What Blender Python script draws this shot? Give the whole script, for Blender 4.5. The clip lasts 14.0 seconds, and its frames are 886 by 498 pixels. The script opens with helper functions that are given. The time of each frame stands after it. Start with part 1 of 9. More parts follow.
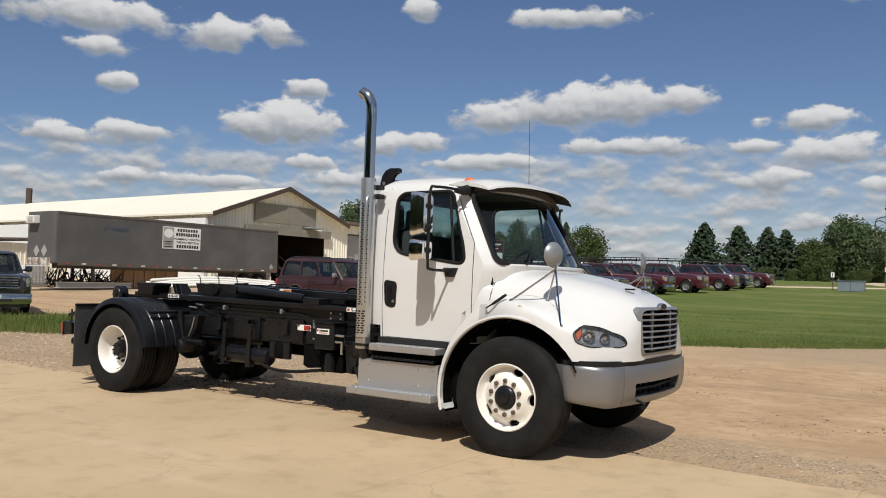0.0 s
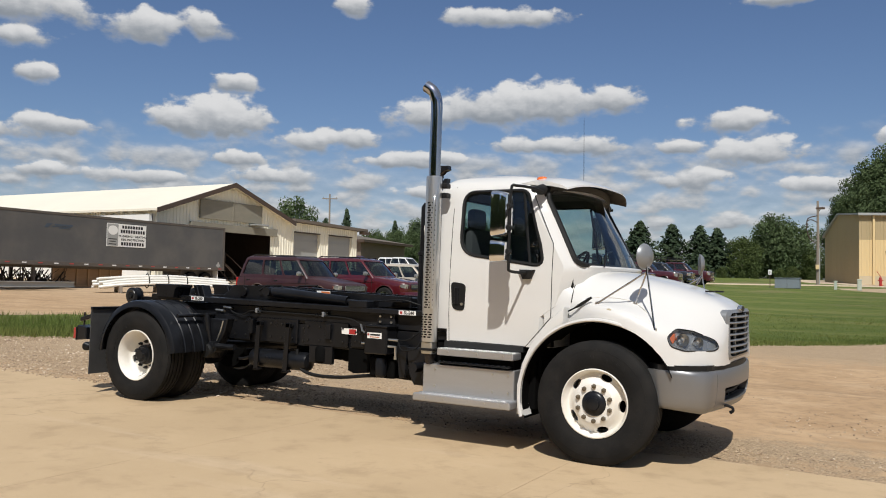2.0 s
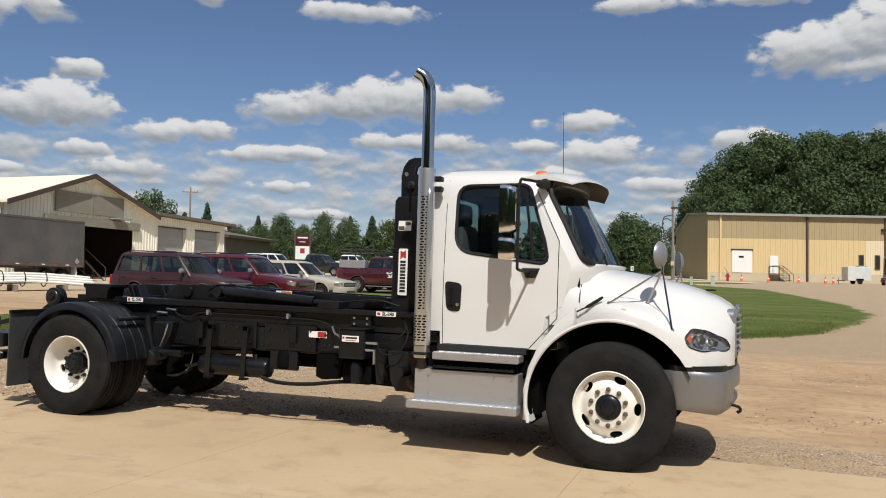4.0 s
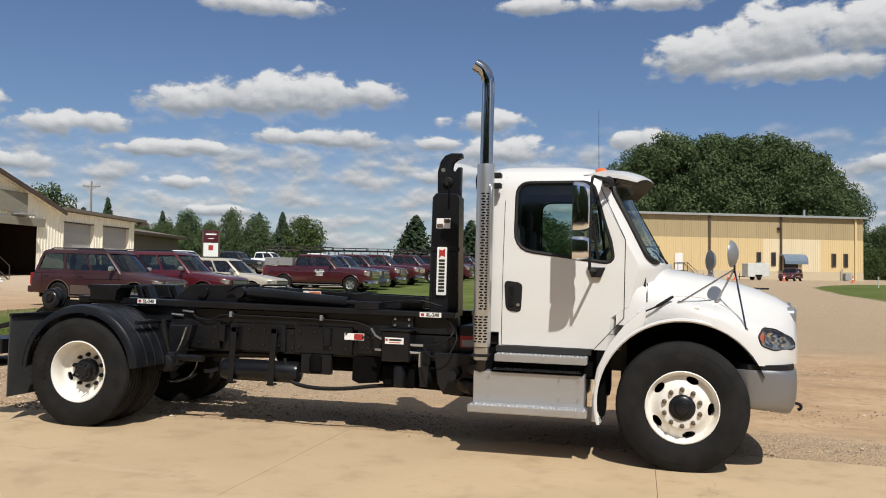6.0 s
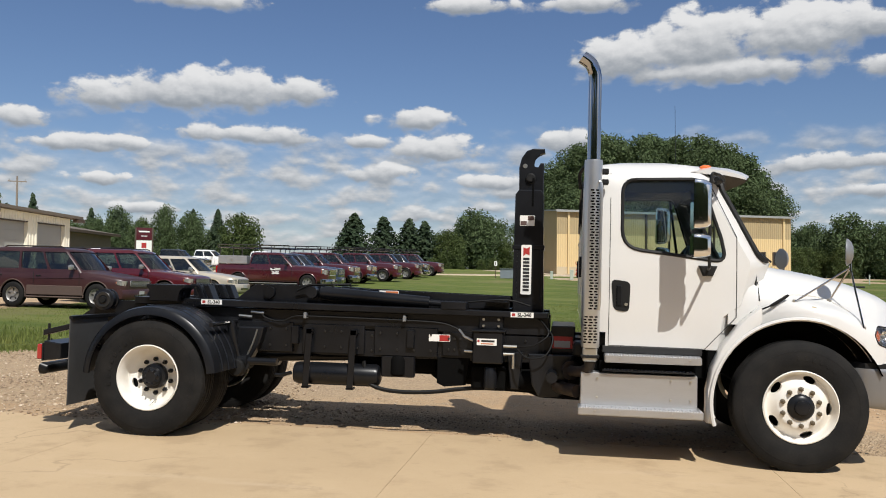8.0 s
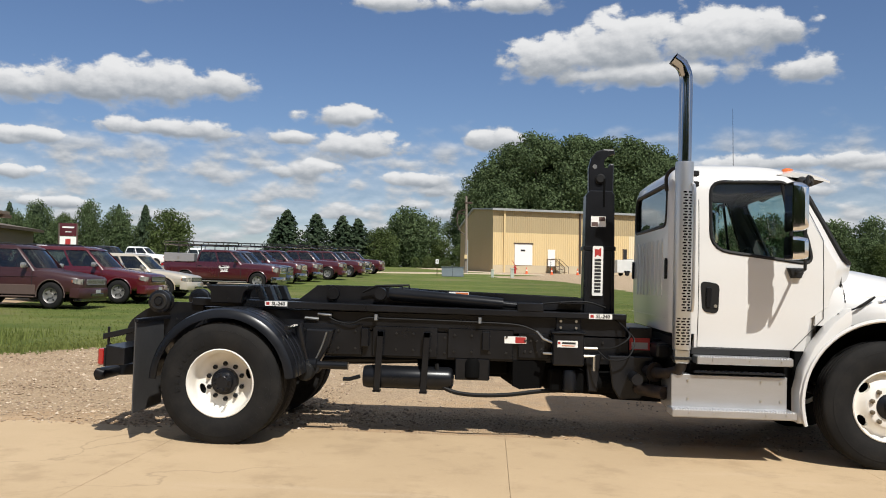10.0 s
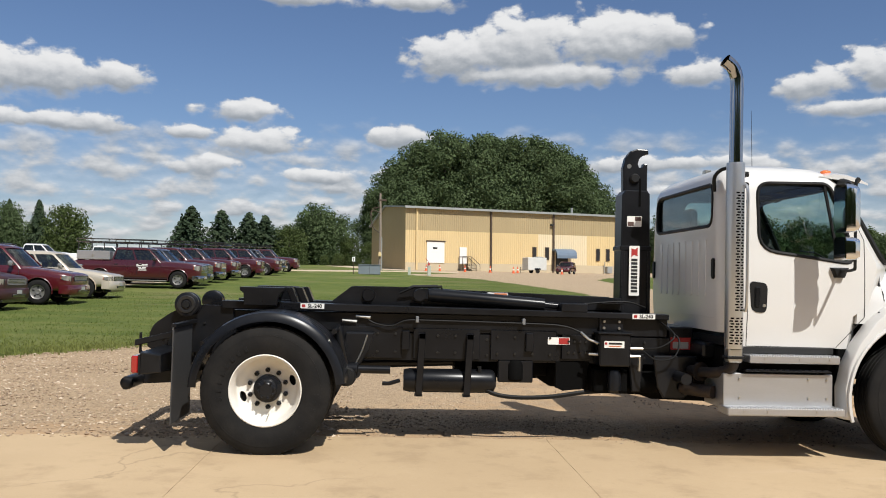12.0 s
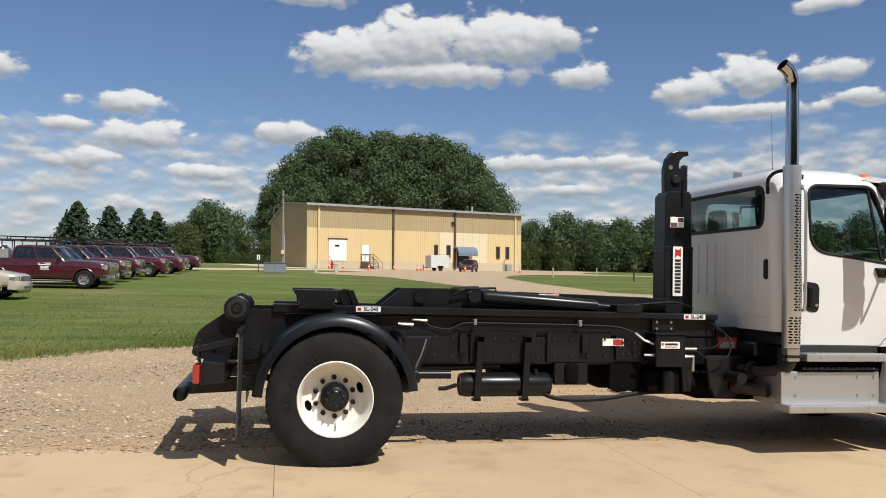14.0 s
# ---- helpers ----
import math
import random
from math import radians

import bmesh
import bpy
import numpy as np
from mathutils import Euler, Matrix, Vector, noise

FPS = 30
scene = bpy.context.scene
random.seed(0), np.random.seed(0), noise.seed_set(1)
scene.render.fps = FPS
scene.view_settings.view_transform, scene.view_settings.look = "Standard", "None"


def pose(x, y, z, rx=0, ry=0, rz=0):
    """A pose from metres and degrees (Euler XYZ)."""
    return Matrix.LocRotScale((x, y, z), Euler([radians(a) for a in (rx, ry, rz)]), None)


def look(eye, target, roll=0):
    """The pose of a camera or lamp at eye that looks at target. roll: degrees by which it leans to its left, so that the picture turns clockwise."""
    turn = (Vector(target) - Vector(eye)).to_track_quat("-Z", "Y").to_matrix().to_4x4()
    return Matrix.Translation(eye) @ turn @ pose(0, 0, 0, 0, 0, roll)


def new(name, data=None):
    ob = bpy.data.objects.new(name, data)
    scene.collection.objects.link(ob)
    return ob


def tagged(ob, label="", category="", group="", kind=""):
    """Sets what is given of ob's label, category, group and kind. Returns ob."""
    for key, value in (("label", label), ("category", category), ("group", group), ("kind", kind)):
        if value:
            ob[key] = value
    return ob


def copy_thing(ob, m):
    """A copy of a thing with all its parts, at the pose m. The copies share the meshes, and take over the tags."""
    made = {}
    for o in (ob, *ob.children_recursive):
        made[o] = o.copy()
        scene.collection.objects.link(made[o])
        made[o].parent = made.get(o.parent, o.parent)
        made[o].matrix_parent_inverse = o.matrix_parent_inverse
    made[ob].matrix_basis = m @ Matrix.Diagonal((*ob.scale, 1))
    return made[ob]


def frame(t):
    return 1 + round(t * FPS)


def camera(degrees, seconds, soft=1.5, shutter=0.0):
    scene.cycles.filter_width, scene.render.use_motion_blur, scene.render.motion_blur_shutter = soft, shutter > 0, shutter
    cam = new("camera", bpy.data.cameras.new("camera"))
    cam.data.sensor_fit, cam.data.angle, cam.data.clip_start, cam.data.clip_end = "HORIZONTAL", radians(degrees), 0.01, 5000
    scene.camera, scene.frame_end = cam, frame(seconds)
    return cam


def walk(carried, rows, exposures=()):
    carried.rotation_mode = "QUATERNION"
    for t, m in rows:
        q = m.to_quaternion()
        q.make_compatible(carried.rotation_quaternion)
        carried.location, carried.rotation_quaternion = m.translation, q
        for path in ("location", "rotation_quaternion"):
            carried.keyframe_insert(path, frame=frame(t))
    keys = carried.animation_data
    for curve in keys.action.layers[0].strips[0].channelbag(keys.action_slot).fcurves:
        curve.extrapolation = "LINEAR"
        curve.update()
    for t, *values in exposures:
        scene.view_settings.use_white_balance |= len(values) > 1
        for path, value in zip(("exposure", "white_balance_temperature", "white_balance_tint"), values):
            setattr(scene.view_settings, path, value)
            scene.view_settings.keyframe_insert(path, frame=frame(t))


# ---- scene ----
# The yard falls 0.8 degrees along the truck; its own axes are x ahead, y to its left.
YARD = Matrix.Rotation(radians(0.8), 4, "Y")
cam = camera(55.3, 14.0, soft=1.0)
PATH = [
    (0, (3.618, -7.633, 1.521), (2.508, -5.971, 1.59), 2.0),
    (0.5, (3.286, -7.805, 1.529), (2.216, -6.117, 1.598), 2.0),
    (1, (2.953, -7.84, 1.5), (1.913, -6.133, 1.57), 2.0),
    (1.5, (2.633, -7.935, 1.522), (1.622, -6.21, 1.59), 2.0),
    (2, (2.341, -8.069, 1.522), (1.368, -6.322, 1.59), 1.9),
    (2.5, (2.037, -8.089, 1.502), (1.143, -6.302, 1.572), 1.9),
    (3, (1.687, -8.11, 1.51), (0.886, -6.278, 1.581), 1.9),
    (5.5, (0.004, -8.219, 1.497), (-0.517, -6.29, 1.565), 1.6),
    (6, (-0.362, -8.274, 1.492), (-0.814, -6.326, 1.561), 1.6),
    (6.5, (-0.725, -8.283, 1.475), (-1.114, -6.322, 1.543), 1.6),
    (7, (-1.109, -8.261, 1.49), (-1.455, -6.292, 1.559), 1.6),
    (7.5, (-1.512, -8.336, 1.48), (-1.826, -6.362, 1.547), 1.5),
    (8, (-1.876, -8.289, 1.46), (-2.165, -6.311, 1.529), 1.5),
    (8.2, (-2.0, -8.292, 1.469), (-2.284, -6.314, 1.537), 1.5),
    (10.5, (-3.578, -8.282, 1.454), (-3.635, -6.284, 1.523), 1.5),
    (11, (-3.858, -8.165, 1.464), (-3.864, -6.166, 1.533), 1.4),
    (11.5, (-4.221, -8.151, 1.456), (-4.168, -6.153, 1.524), 1.5),
    (12, (-4.547, -8.092, 1.451), (-4.431, -6.097, 1.519), 1.4),
    (12.5, (-4.907, -7.991, 1.463), (-4.726, -6.001, 1.531), 1.4),
    (13, (-5.289, -7.959, 1.459), (-5.047, -5.975, 1.529), 1.4),
    (13.5, (-5.64, -7.817, 1.428), (-5.333, -5.842, 1.5), 1.4),
    (14, (-5.979, -7.705, 1.453), (-5.608, -5.741, 1.521), 1.2),
]
walk(cam, [(t, YARD @ look(eye, target, roll)) for t, eye, target, roll in PATH],
     exposures=[(0, -0.06), (3, -0.02), (6.5, 0.04), (8, 0.1), (10.5, 0.18), (14, 0.18)])

# ---- daylight ----
SUN_WAY = Vector((-0.28, 0.56, -0.78)).normalized()
sun_lamp = bpy.data.lights.new("sun", "SUN")
sun_lamp.energy, sun_lamp.angle, sun_lamp.color = 4.45, radians(0.55), (0.98, 0.955, 0.905)
sun = new("sun", sun_lamp)
sun.matrix_world = Matrix.Translation((0, 0, 60)) @ SUN_WAY.to_track_quat("-Z", "Y").to_matrix().to_4x4()

# Clouds by bearing and height in degrees, half width, half height.
CLOUDS_WEST = [
    (-57.9, 8.7, 3.5, 0.76), (-57.2, 16.1, 5.4, 1.38), (-56.1, 14.2, 2.0, 0.74), (-55.3, 12.2, 1.3, 0.69), (-54.0, 9.2, 2.7, 0.78), (-53.9, 6.4, 2.8, 0.57), (-49.1, 15.7, 2.7, 1.18),
    (-48.3, 6.4, 2.6, 0.59), (-46.6, 10.2, 2.2, 1.24), (-45.3, 16.2, 2.0, 0.91), (-43.8, 10.3, 3.4, 1.77), (-43.3, 12.7, 1.6, 0.73), (-42.8, 7.9, 1.7, 0.64), (-40.9, 6.8, 3.0, 0.68),
    (-38.8, 9.1, 2.0, 0.9), (-35.6, 18.1, 1.3, 0.92), (-35.4, 9.4, 1.9, 0.98), (-31.3, 8.1, 3.7, 0.64), (-30.4, 6.0, 2.4, 0.54), (-30.4, 11.2, 3.2, 1.12), (-30.2, 8.3, 3.2, 0.57),
    (-28.1, 4.3, 3.2, 0.44), (-26.2, 11.8, 3.8, 1.47), (-25.4, 17.6, 4.2, 0.77)]
CLOUDS_MID = [
    (-22.5, 12.0, 3.7, 1.74), (-21.1, 9.3, 5.5, 0.74), (-18.1, 12.2, 2.8, 1.0), (-13.6, 9.1, 1.8, 0.51), (-12.6, 7.0, 2.8, 0.81), (-10.3, 10.6, 2.8, 0.88), (-9.1, 8.6, 3.1, 1.26),
    (-6.6, 18.1, 3.1, 0.63), (-4.9, 6.5, 3.0, 0.76), (0.4, 9.3, 2.6, 0.9), (1.5, 18.1, 3.5, 0.7), (4.2, 14.5, 3.8, 1.73), (8.6, 15.2, 4.1, 2.34), (9.9, 13.4, 7.1, 0.94),
    (14.7, 7.4, 2.6, 0.62)]
CLOUDS_EAST = [
    (14.7, 15.3, 4.3, 2.15), (17.4, 7.5, 4.2, 0.64), (17.9, 15.6, 2.3, 1.23), (19.3, 5.7, 3.4, 0.53), (20.3, 13.1, 2.2, 1.1), (22.6, 7.5, 2.5, 0.56), (23.7, 7.2, 2.6, 0.59),
    (27.0, 11.9, 2.4, 1.21), (30.8, 10.5, 5.1, 0.63), (31.0, 12.5, 2.5, 1.52), (35.1, 16.6, 2.0, 0.59), (35.8, 12.6, 2.1, 0.87), (37.0, 11.0, 1.9, 0.6)]
# the rest of the sky, behind and above the yard
CLOUDS_BACK = [(70, 12, 14, 4), (100, 18, 12, 4), (130, 10, 16, 4), (165, 20, 13, 5), (-165, 12, 15, 4), (-130, 18, 14, 5), (-95, 12, 14, 4), (-76, 20, 8, 3), (48, 26, 9, 3), (-30, 34, 14, 5), (20, 38, 12, 4)]


def link_value(nodes, links, op, a, b=None, c=None):
    n = nodes.new("ShaderNodeMath")
    n.operation = op
    for slot, v in zip(n.inputs, (a, b, c)):
        if v is None:
            continue
        if isinstance(v, (int, float)):
            slot.default_value = v
        else:
            links.new(v, slot)
    return n.outputs[0]


def link_vector(nodes, links, op, *args):
    n = nodes.new("ShaderNodeVectorMath")
    n.operation = op
    for slot, a in zip(n.inputs, args):
        if isinstance(a, tuple):
            slot.default_value = a
        else:
            links.new(a, slot)
    return n.outputs["Value"] if op in ("LENGTH", "DOT_PRODUCT") else n.outputs[0]


def build_sky():
    world = bpy.data.worlds.new("sky")
    scene.world = world
    world.use_nodes = True
    nodes, links = world.node_tree.nodes, world.node_tree.links
    nodes.clear()
    m = lambda op, a, b=None, c=None: link_value(nodes, links, op, a, b, c)
    geo = nodes.new("ShaderNodeTexCoord")
    way = geo.outputs["Generated"]
    sky = nodes.new("ShaderNodeTexSky")
    sky.sky_type, sky.sun_disc = "NISHITA", False
    sky.sun_elevation = math.asin(-SUN_WAY.z)
    sky.sun_rotation = math.atan2(-SUN_WAY.x, -SUN_WAY.y)
    sky.air_density, sky.dust_density, sky.ozone_density = 1.0, 0.3, 3.5
    sep = nodes.new("ShaderNodeSeparateXYZ")
    links.new(way, sep.inputs[0])
    x, y, z = sep.outputs
    deg = 180 / math.pi
    az = m("MULTIPLY", m("ARCTAN2", x, y), deg)
    el = m("MULTIPLY", m("ARCSINE", z), deg)
    # heaps: ellipses with flatter undersides, their outlines broken by billows; the field a little higher tells lit tops from grey undersides
    v = lambda op, *a: link_vector(nodes, links, op, *a)
    place = nodes.new("ShaderNodeCombineXYZ")
    links.new(az, place.inputs[0])
    links.new(el, place.inputs[1])
    here = place.outputs[0]

    def billow_noise(p, scale, detail, rough):
        n = nodes.new("ShaderNodeTexNoise")
        n.inputs["Scale"].default_value, n.inputs["Detail"].default_value, n.inputs["Roughness"].default_value = scale, detail, rough
        links.new(v("MULTIPLY", p, (0.62, 1.0, 1.0)), n.inputs["Vector"])
        return n.outputs["Fac"]

    near_sum, rise_sum = None, None
    for a0, e0, wa, up in CLOUDS_WEST + CLOUDS_MID + CLOUDS_EAST + CLOUDS_BACK:
        q = v("MULTIPLY_ADD", here, (1 / wa, 1 / up, 0), (-a0 / wa, -e0 / up, 0))
        r = v("LENGTH", v("MAXIMUM", q, v("MULTIPLY", q, (-1, -1.2, 0))))
        w = m("POWER", 0.0008, r)
        rise = v("DOT_PRODUCT", q, (0, 1, 0))
        near_sum = w if near_sum is None else m("ADD", near_sum, w)
        rise_sum = m("MULTIPLY", w, rise) if rise_sum is None else m("MULTIPLY_ADD", w, rise, rise_sum)
    reach_in = m("MULTIPLY", m("LOGARITHM", m("MAXIMUM", near_sum, 1e-20), math.e), 1 / 7.13)
    rise = m("DIVIDE", rise_sum, m("MAXIMUM", near_sum, 1e-20))

    def billows(p):
        puff = nodes.new("ShaderNodeTexVoronoi")
        puff.feature, puff.inputs["Scale"].default_value, puff.inputs["Smoothness"].default_value = "SMOOTH_F1", 1.15, 0.4
        links.new(v("MULTIPLY", p, (0.75, 1.0, 1.0)), puff.inputs["Vector"])
        return m("ADD", m("MULTIPLY", m("SUBTRACT", billow_noise(p, 0.75, 8.0, 0.58), 0.5), 1.9), m("MULTIPLY", m("SUBTRACT", 0.42, puff.outputs["Distance"]), 0.5))
    lumps = billows(here)
    relief = m("SUBTRACT", billows(v("ADD", here, (0.2, 0.35, 0))), lumps)
    big = m("ADD", m("ADD", reach_in, 1.17), lumps)
    # small far clouds in flat rows, thinner towards the horizon, their tops lit
    def row_noise(lift):
        c = nodes.new("ShaderNodeCombineXYZ")
        links.new(m("MULTIPLY", az, 0.42), c.inputs[0])
        links.new(m("MULTIPLY", m("POWER", m("MAXIMUM", m("ADD", el, lift + 1.0), 0.05), 0.66), 2.7), c.inputs[1])
        n = nodes.new("ShaderNodeTexNoise")
        n.inputs["Scale"].default_value, n.inputs["Detail"].default_value = 1.0, 6.0
        n.inputs["Roughness"].default_value = 0.50
        links.new(c.outputs[0], n.inputs["Vector"])
        p = nodes.new("ShaderNodeTexVoronoi")
        p.feature, p.inputs["Scale"].default_value, p.inputs["Smoothness"].default_value = "SMOOTH_F1", 0.95, 0.5
        links.new(c.outputs[0], p.inputs["Vector"])
        return m("ADD", m("MULTIPLY", n.outputs["Fac"], 0.72), m("MULTIPLY", m("SUBTRACT", 0.92, p.outputs["Distance"]), 0.26))
    rows, rows_up = row_noise(0.0), row_noise(0.30)
    soft = nodes.new("ShaderNodeMapRange")
    soft.interpolation_type = "SMOOTHSTEP"
    links.new(rows, soft.inputs[0])
    for i, k in enumerate((0.40, 0.56, 0.34, 1.0)):
        soft.inputs[i + 1].default_value = k
    near_horizon = nodes.new("ShaderNodeMapRange")
    near_horizon.interpolation_type = "SMOOTHSTEP"
    links.new(m("ADD", el, m("MULTIPLY", m("SUBTRACT", rows, 0.5), -6.0)), near_horizon.inputs[0])
    for i, k in enumerate((6.8, 10.2, 0.93, 0.0)):
        near_horizon.inputs[i + 1].default_value = k
    overhead = nodes.new("ShaderNodeMapRange")
    links.new(el, overhead.inputs[0])
    for i, k in enumerate((20.0, 32.0, 0.0, 0.7)):
        overhead.inputs[i + 1].default_value = k
    part_small = m("MULTIPLY", soft.outputs[0], m("ADD", near_horizon.outputs[0], overhead.outputs[0]))
    row_lit = m("MINIMUM", m("MAXIMUM", m("ADD", m("MULTIPLY", m("SUBTRACT", rows, rows_up), 2.6), 0.40), 0.10), 0.86)
    under = nodes.new("ShaderNodeMapRange")
    under.interpolation_type = "SMOOTHSTEP"
    links.new(m("ADD", m("MULTIPLY", relief, 0.55), m("SUBTRACT", 0.0, rise)), under.inputs[0])
    for i, k in enumerate((-0.76, 0.58, 0.0, 1.0)):
        under.inputs[i + 1].default_value = k
    grey_big = under.outputs[0]
    edge = nodes.new("ShaderNodeMapRange")
    edge.interpolation_type = "SMOOTHSTEP"
    links.new(m("MULTIPLY", big, m("SUBTRACT", 1.0, m("MULTIPLY", grey_big, 0.5))), edge.inputs[0])
    for i, k in enumerate((0.0, 0.36, 0.0, 1.0)):
        edge.inputs[i + 1].default_value = k
    thick = m("MULTIPLY", edge.outputs[0], 0.96)
    cover = m("MAXIMUM", thick, part_small)
    grey = m("ADD", m("MULTIPLY", grey_big, edge.outputs[0]), m("MULTIPLY", m("SUBTRACT", 1.0, row_lit), m("SUBTRACT", 1.0, edge.outputs[0])))
    tone = nodes.new("ShaderNodeMix")
    tone.data_type = "RGBA"
    links.new(grey, tone.inputs[0])
    tone.inputs["A"].default_value = (10.8, 10.8, 10.8, 1)
    tone.inputs["B"].default_value = (3.9, 4.3, 4.8, 1)
    mix = nodes.new("ShaderNodeMix")
    mix.data_type = "RGBA"
    links.new(cover, mix.inputs[0])
    blue = nodes.new("ShaderNodeMix")
    blue.data_type, blue.blend_type = "RGBA", "MULTIPLY"
    blue.inputs[0].default_value = 1.0
    links.new(sky.outputs[0], blue.inputs["A"])
    blue.inputs["B"].default_value = (0.95, 0.985, 1.11, 1)
    links.new(blue.outputs["Result"], mix.inputs["A"])
    links.new(tone.outputs["Result"], mix.inputs["B"])
    back = nodes.new("ShaderNodeBackground")
    back.inputs["Strength"].default_value = 0.069
    out = nodes.new("ShaderNodeOutputWorld")
    links.new(mix.outputs["Result"], back.inputs["Color"])
    links.new(back.outputs[0], out.inputs["Surface"])


build_sky()

# ---- materials ----
def rgba(c):
    return (c[0], c[1], c[2], 1.0)


def surface(name, color, rough=0.6, metal=0.0, grain=40.0, vary=0.12, patch=1.5, patch_vary=0.15, bump=0.0, other=None,
            coat=0.0, random_tone=0.0, stretch=(1, 1, 1), rough_vary=0.1, spec=0.5):
    """A node material: fine grain and larger patches over a base colour, with relief; other: a second colour for the patches."""
    mat = bpy.data.materials.new(name)
    mat.use_nodes = True
    nodes, links = mat.node_tree.nodes, mat.node_tree.links
    m = lambda op, a, b=None, c=None: link_value(nodes, links, op, a, b, c)
    bsdf = nodes["Principled BSDF"]
    tex = nodes.new("ShaderNodeTexCoord")
    warp = nodes.new("ShaderNodeMapping")
    warp.inputs["Scale"].default_value = stretch
    links.new(tex.outputs["Object"], warp.inputs[0])

    def noise_fac(scale, detail):
        n = nodes.new("ShaderNodeTexNoise")
        n.inputs["Scale"].default_value, n.inputs["Detail"].default_value = scale, detail
        links.new(warp.outputs[0], n.inputs["Vector"])
        return n.outputs["Fac"]
    fine, broad = noise_fac(grain, 4.0), noise_fac(patch, 5.0)
    level = m("ADD", 1.0, m("ADD", m("MULTIPLY", m("SUBTRACT", fine, 0.5), 2 * vary), m("MULTIPLY", m("SUBTRACT", broad, 0.5), 2 * patch_vary)))
    if random_tone:
        info = nodes.new("ShaderNodeObjectInfo")
        level = m("MULTIPLY", level, m("ADD", 1.0 - random_tone, m("MULTIPLY", info.outputs["Random"], 2 * random_tone)))
    base = nodes.new("ShaderNodeMix")
    base.data_type = "RGBA"
    base.inputs["A"].default_value, base.inputs["B"].default_value = rgba(color), rgba(other or color)
    sharp = nodes.new("ShaderNodeMapRange")
    links.new(broad, sharp.inputs[0])
    for i, v in enumerate((0.42, 0.62, 0.0, 1.0)):
        sharp.inputs[i + 1].default_value = v
    links.new(sharp.outputs[0], base.inputs[0])
    tone = nodes.new("ShaderNodeMix")
    tone.data_type, tone.blend_type = "RGBA", "MULTIPLY"
    tone.inputs[0].default_value = 1.0
    grey = nodes.new("ShaderNodeCombineXYZ")
    for i in range(3):
        links.new(level, grey.inputs[i])
    links.new(base.outputs["Result"], tone.inputs["A"])
    links.new(grey.outputs[0], tone.inputs["B"])
    links.new(tone.outputs["Result"], bsdf.inputs["Base Color"])
    links.new(m("ADD", rough - rough_vary / 2, m("MULTIPLY", broad, rough_vary)), bsdf.inputs["Roughness"])
    bsdf.inputs["Metallic"].default_value = metal
    bsdf.inputs["Specular IOR Level"].default_value = spec
    bsdf.inputs["Coat Weight"].default_value = coat
    bsdf.inputs["Coat Roughness"].default_value = 0.05
    if bump:
        b = nodes.new("ShaderNodeBump")
        b.inputs["Strength"].default_value = 1.0
        b.inputs["Distance"].default_value = bump
        links.new(fine, b.inputs["Height"])
        links.new(b.outputs[0], bsdf.inputs["Normal"])
    return mat


def glass(name, color, rough=0.0, shine=0.07):
    """Tinted pane: clear glass with some tint, thin."""
    mat = bpy.data.materials.new(name)
    mat.use_nodes = True
    nodes, links = mat.node_tree.nodes, mat.node_tree.links
    nodes.remove(nodes["Principled BSDF"])
    out = nodes["Material Output"]
    gloss = nodes.new("ShaderNodeBsdfGlossy")
    gloss.inputs["Roughness"].default_value = rough
    clear = nodes.new("ShaderNodeBsdfTransparent")
    clear.inputs[0].default_value = rgba(color)
    slant = nodes.new("ShaderNodeLayerWeight")
    steep = link_value(nodes, links, "POWER", slant.outputs["Facing"], 5.0)
    mix = nodes.new("ShaderNodeMixShader")
    links.new(link_value(nodes, links, "MULTIPLY_ADD", steep, 0.9, shine), mix.inputs[0])
    links.new(clear.outputs[0], mix.inputs[1])
    links.new(gloss.outputs[0], mix.inputs[2])
    links.new(mix.outputs[0], out.inputs["Surface"])
    return mat


def lamp_glass(name, color, rough=0.08):
    mat = surface(name, color, rough=rough, vary=0.02, patch_vary=0.02, coat=1.0)
    return mat


M_WHITE = surface("white_truck_paint", (0.68, 0.668, 0.642), rough=0.32, vary=0.01, patch=0.8, patch_vary=0.02, coat=0.6, rough_vary=0.08)
M_WHITE_DULL = surface("white_wheel_paint", (0.80, 0.775, 0.72), rough=0.45, vary=0.03, patch=6, patch_vary=0.08, other=(0.73, 0.69, 0.61))
M_TYRE = surface("tyre_rubber", (0.0095, 0.0093, 0.0092), rough=0.8, grain=60, vary=0.25, patch=5, patch_vary=0.25, bump=0.001, other=(0.0145, 0.0135, 0.0125), spec=0.22)
M_BLACK = surface("black_frame_paint", (0.0068, 0.0073, 0.0088), rough=0.29, grain=25, vary=0.2, patch=3, patch_vary=0.3, other=(0.0100, 0.0106, 0.0125), spec=0.30)
M_BLACK_DULL = surface("black_plastic", (0.009, 0.009, 0.009), rough=0.55, grain=80, vary=0.2, patch=4, patch_vary=0.2, spec=0.3)
M_HOSE = surface("black_hose", (0.007, 0.007, 0.007), rough=0.6, spec=0.25)
M_BOLT = surface("dull_bolt_steel", (0.05, 0.05, 0.05), rough=0.35, metal=0.7)
M_CHROME = surface("chrome", (0.80, 0.80, 0.80), rough=0.05, metal=1.0, vary=0.02, patch_vary=0.04, rough_vary=0.04)
M_ALU = surface("aluminium_sheet", (0.50, 0.50, 0.505), rough=0.38, metal=0.75, grain=30, vary=0.05, patch=3, patch_vary=0.08, stretch=(1, 1, 6))
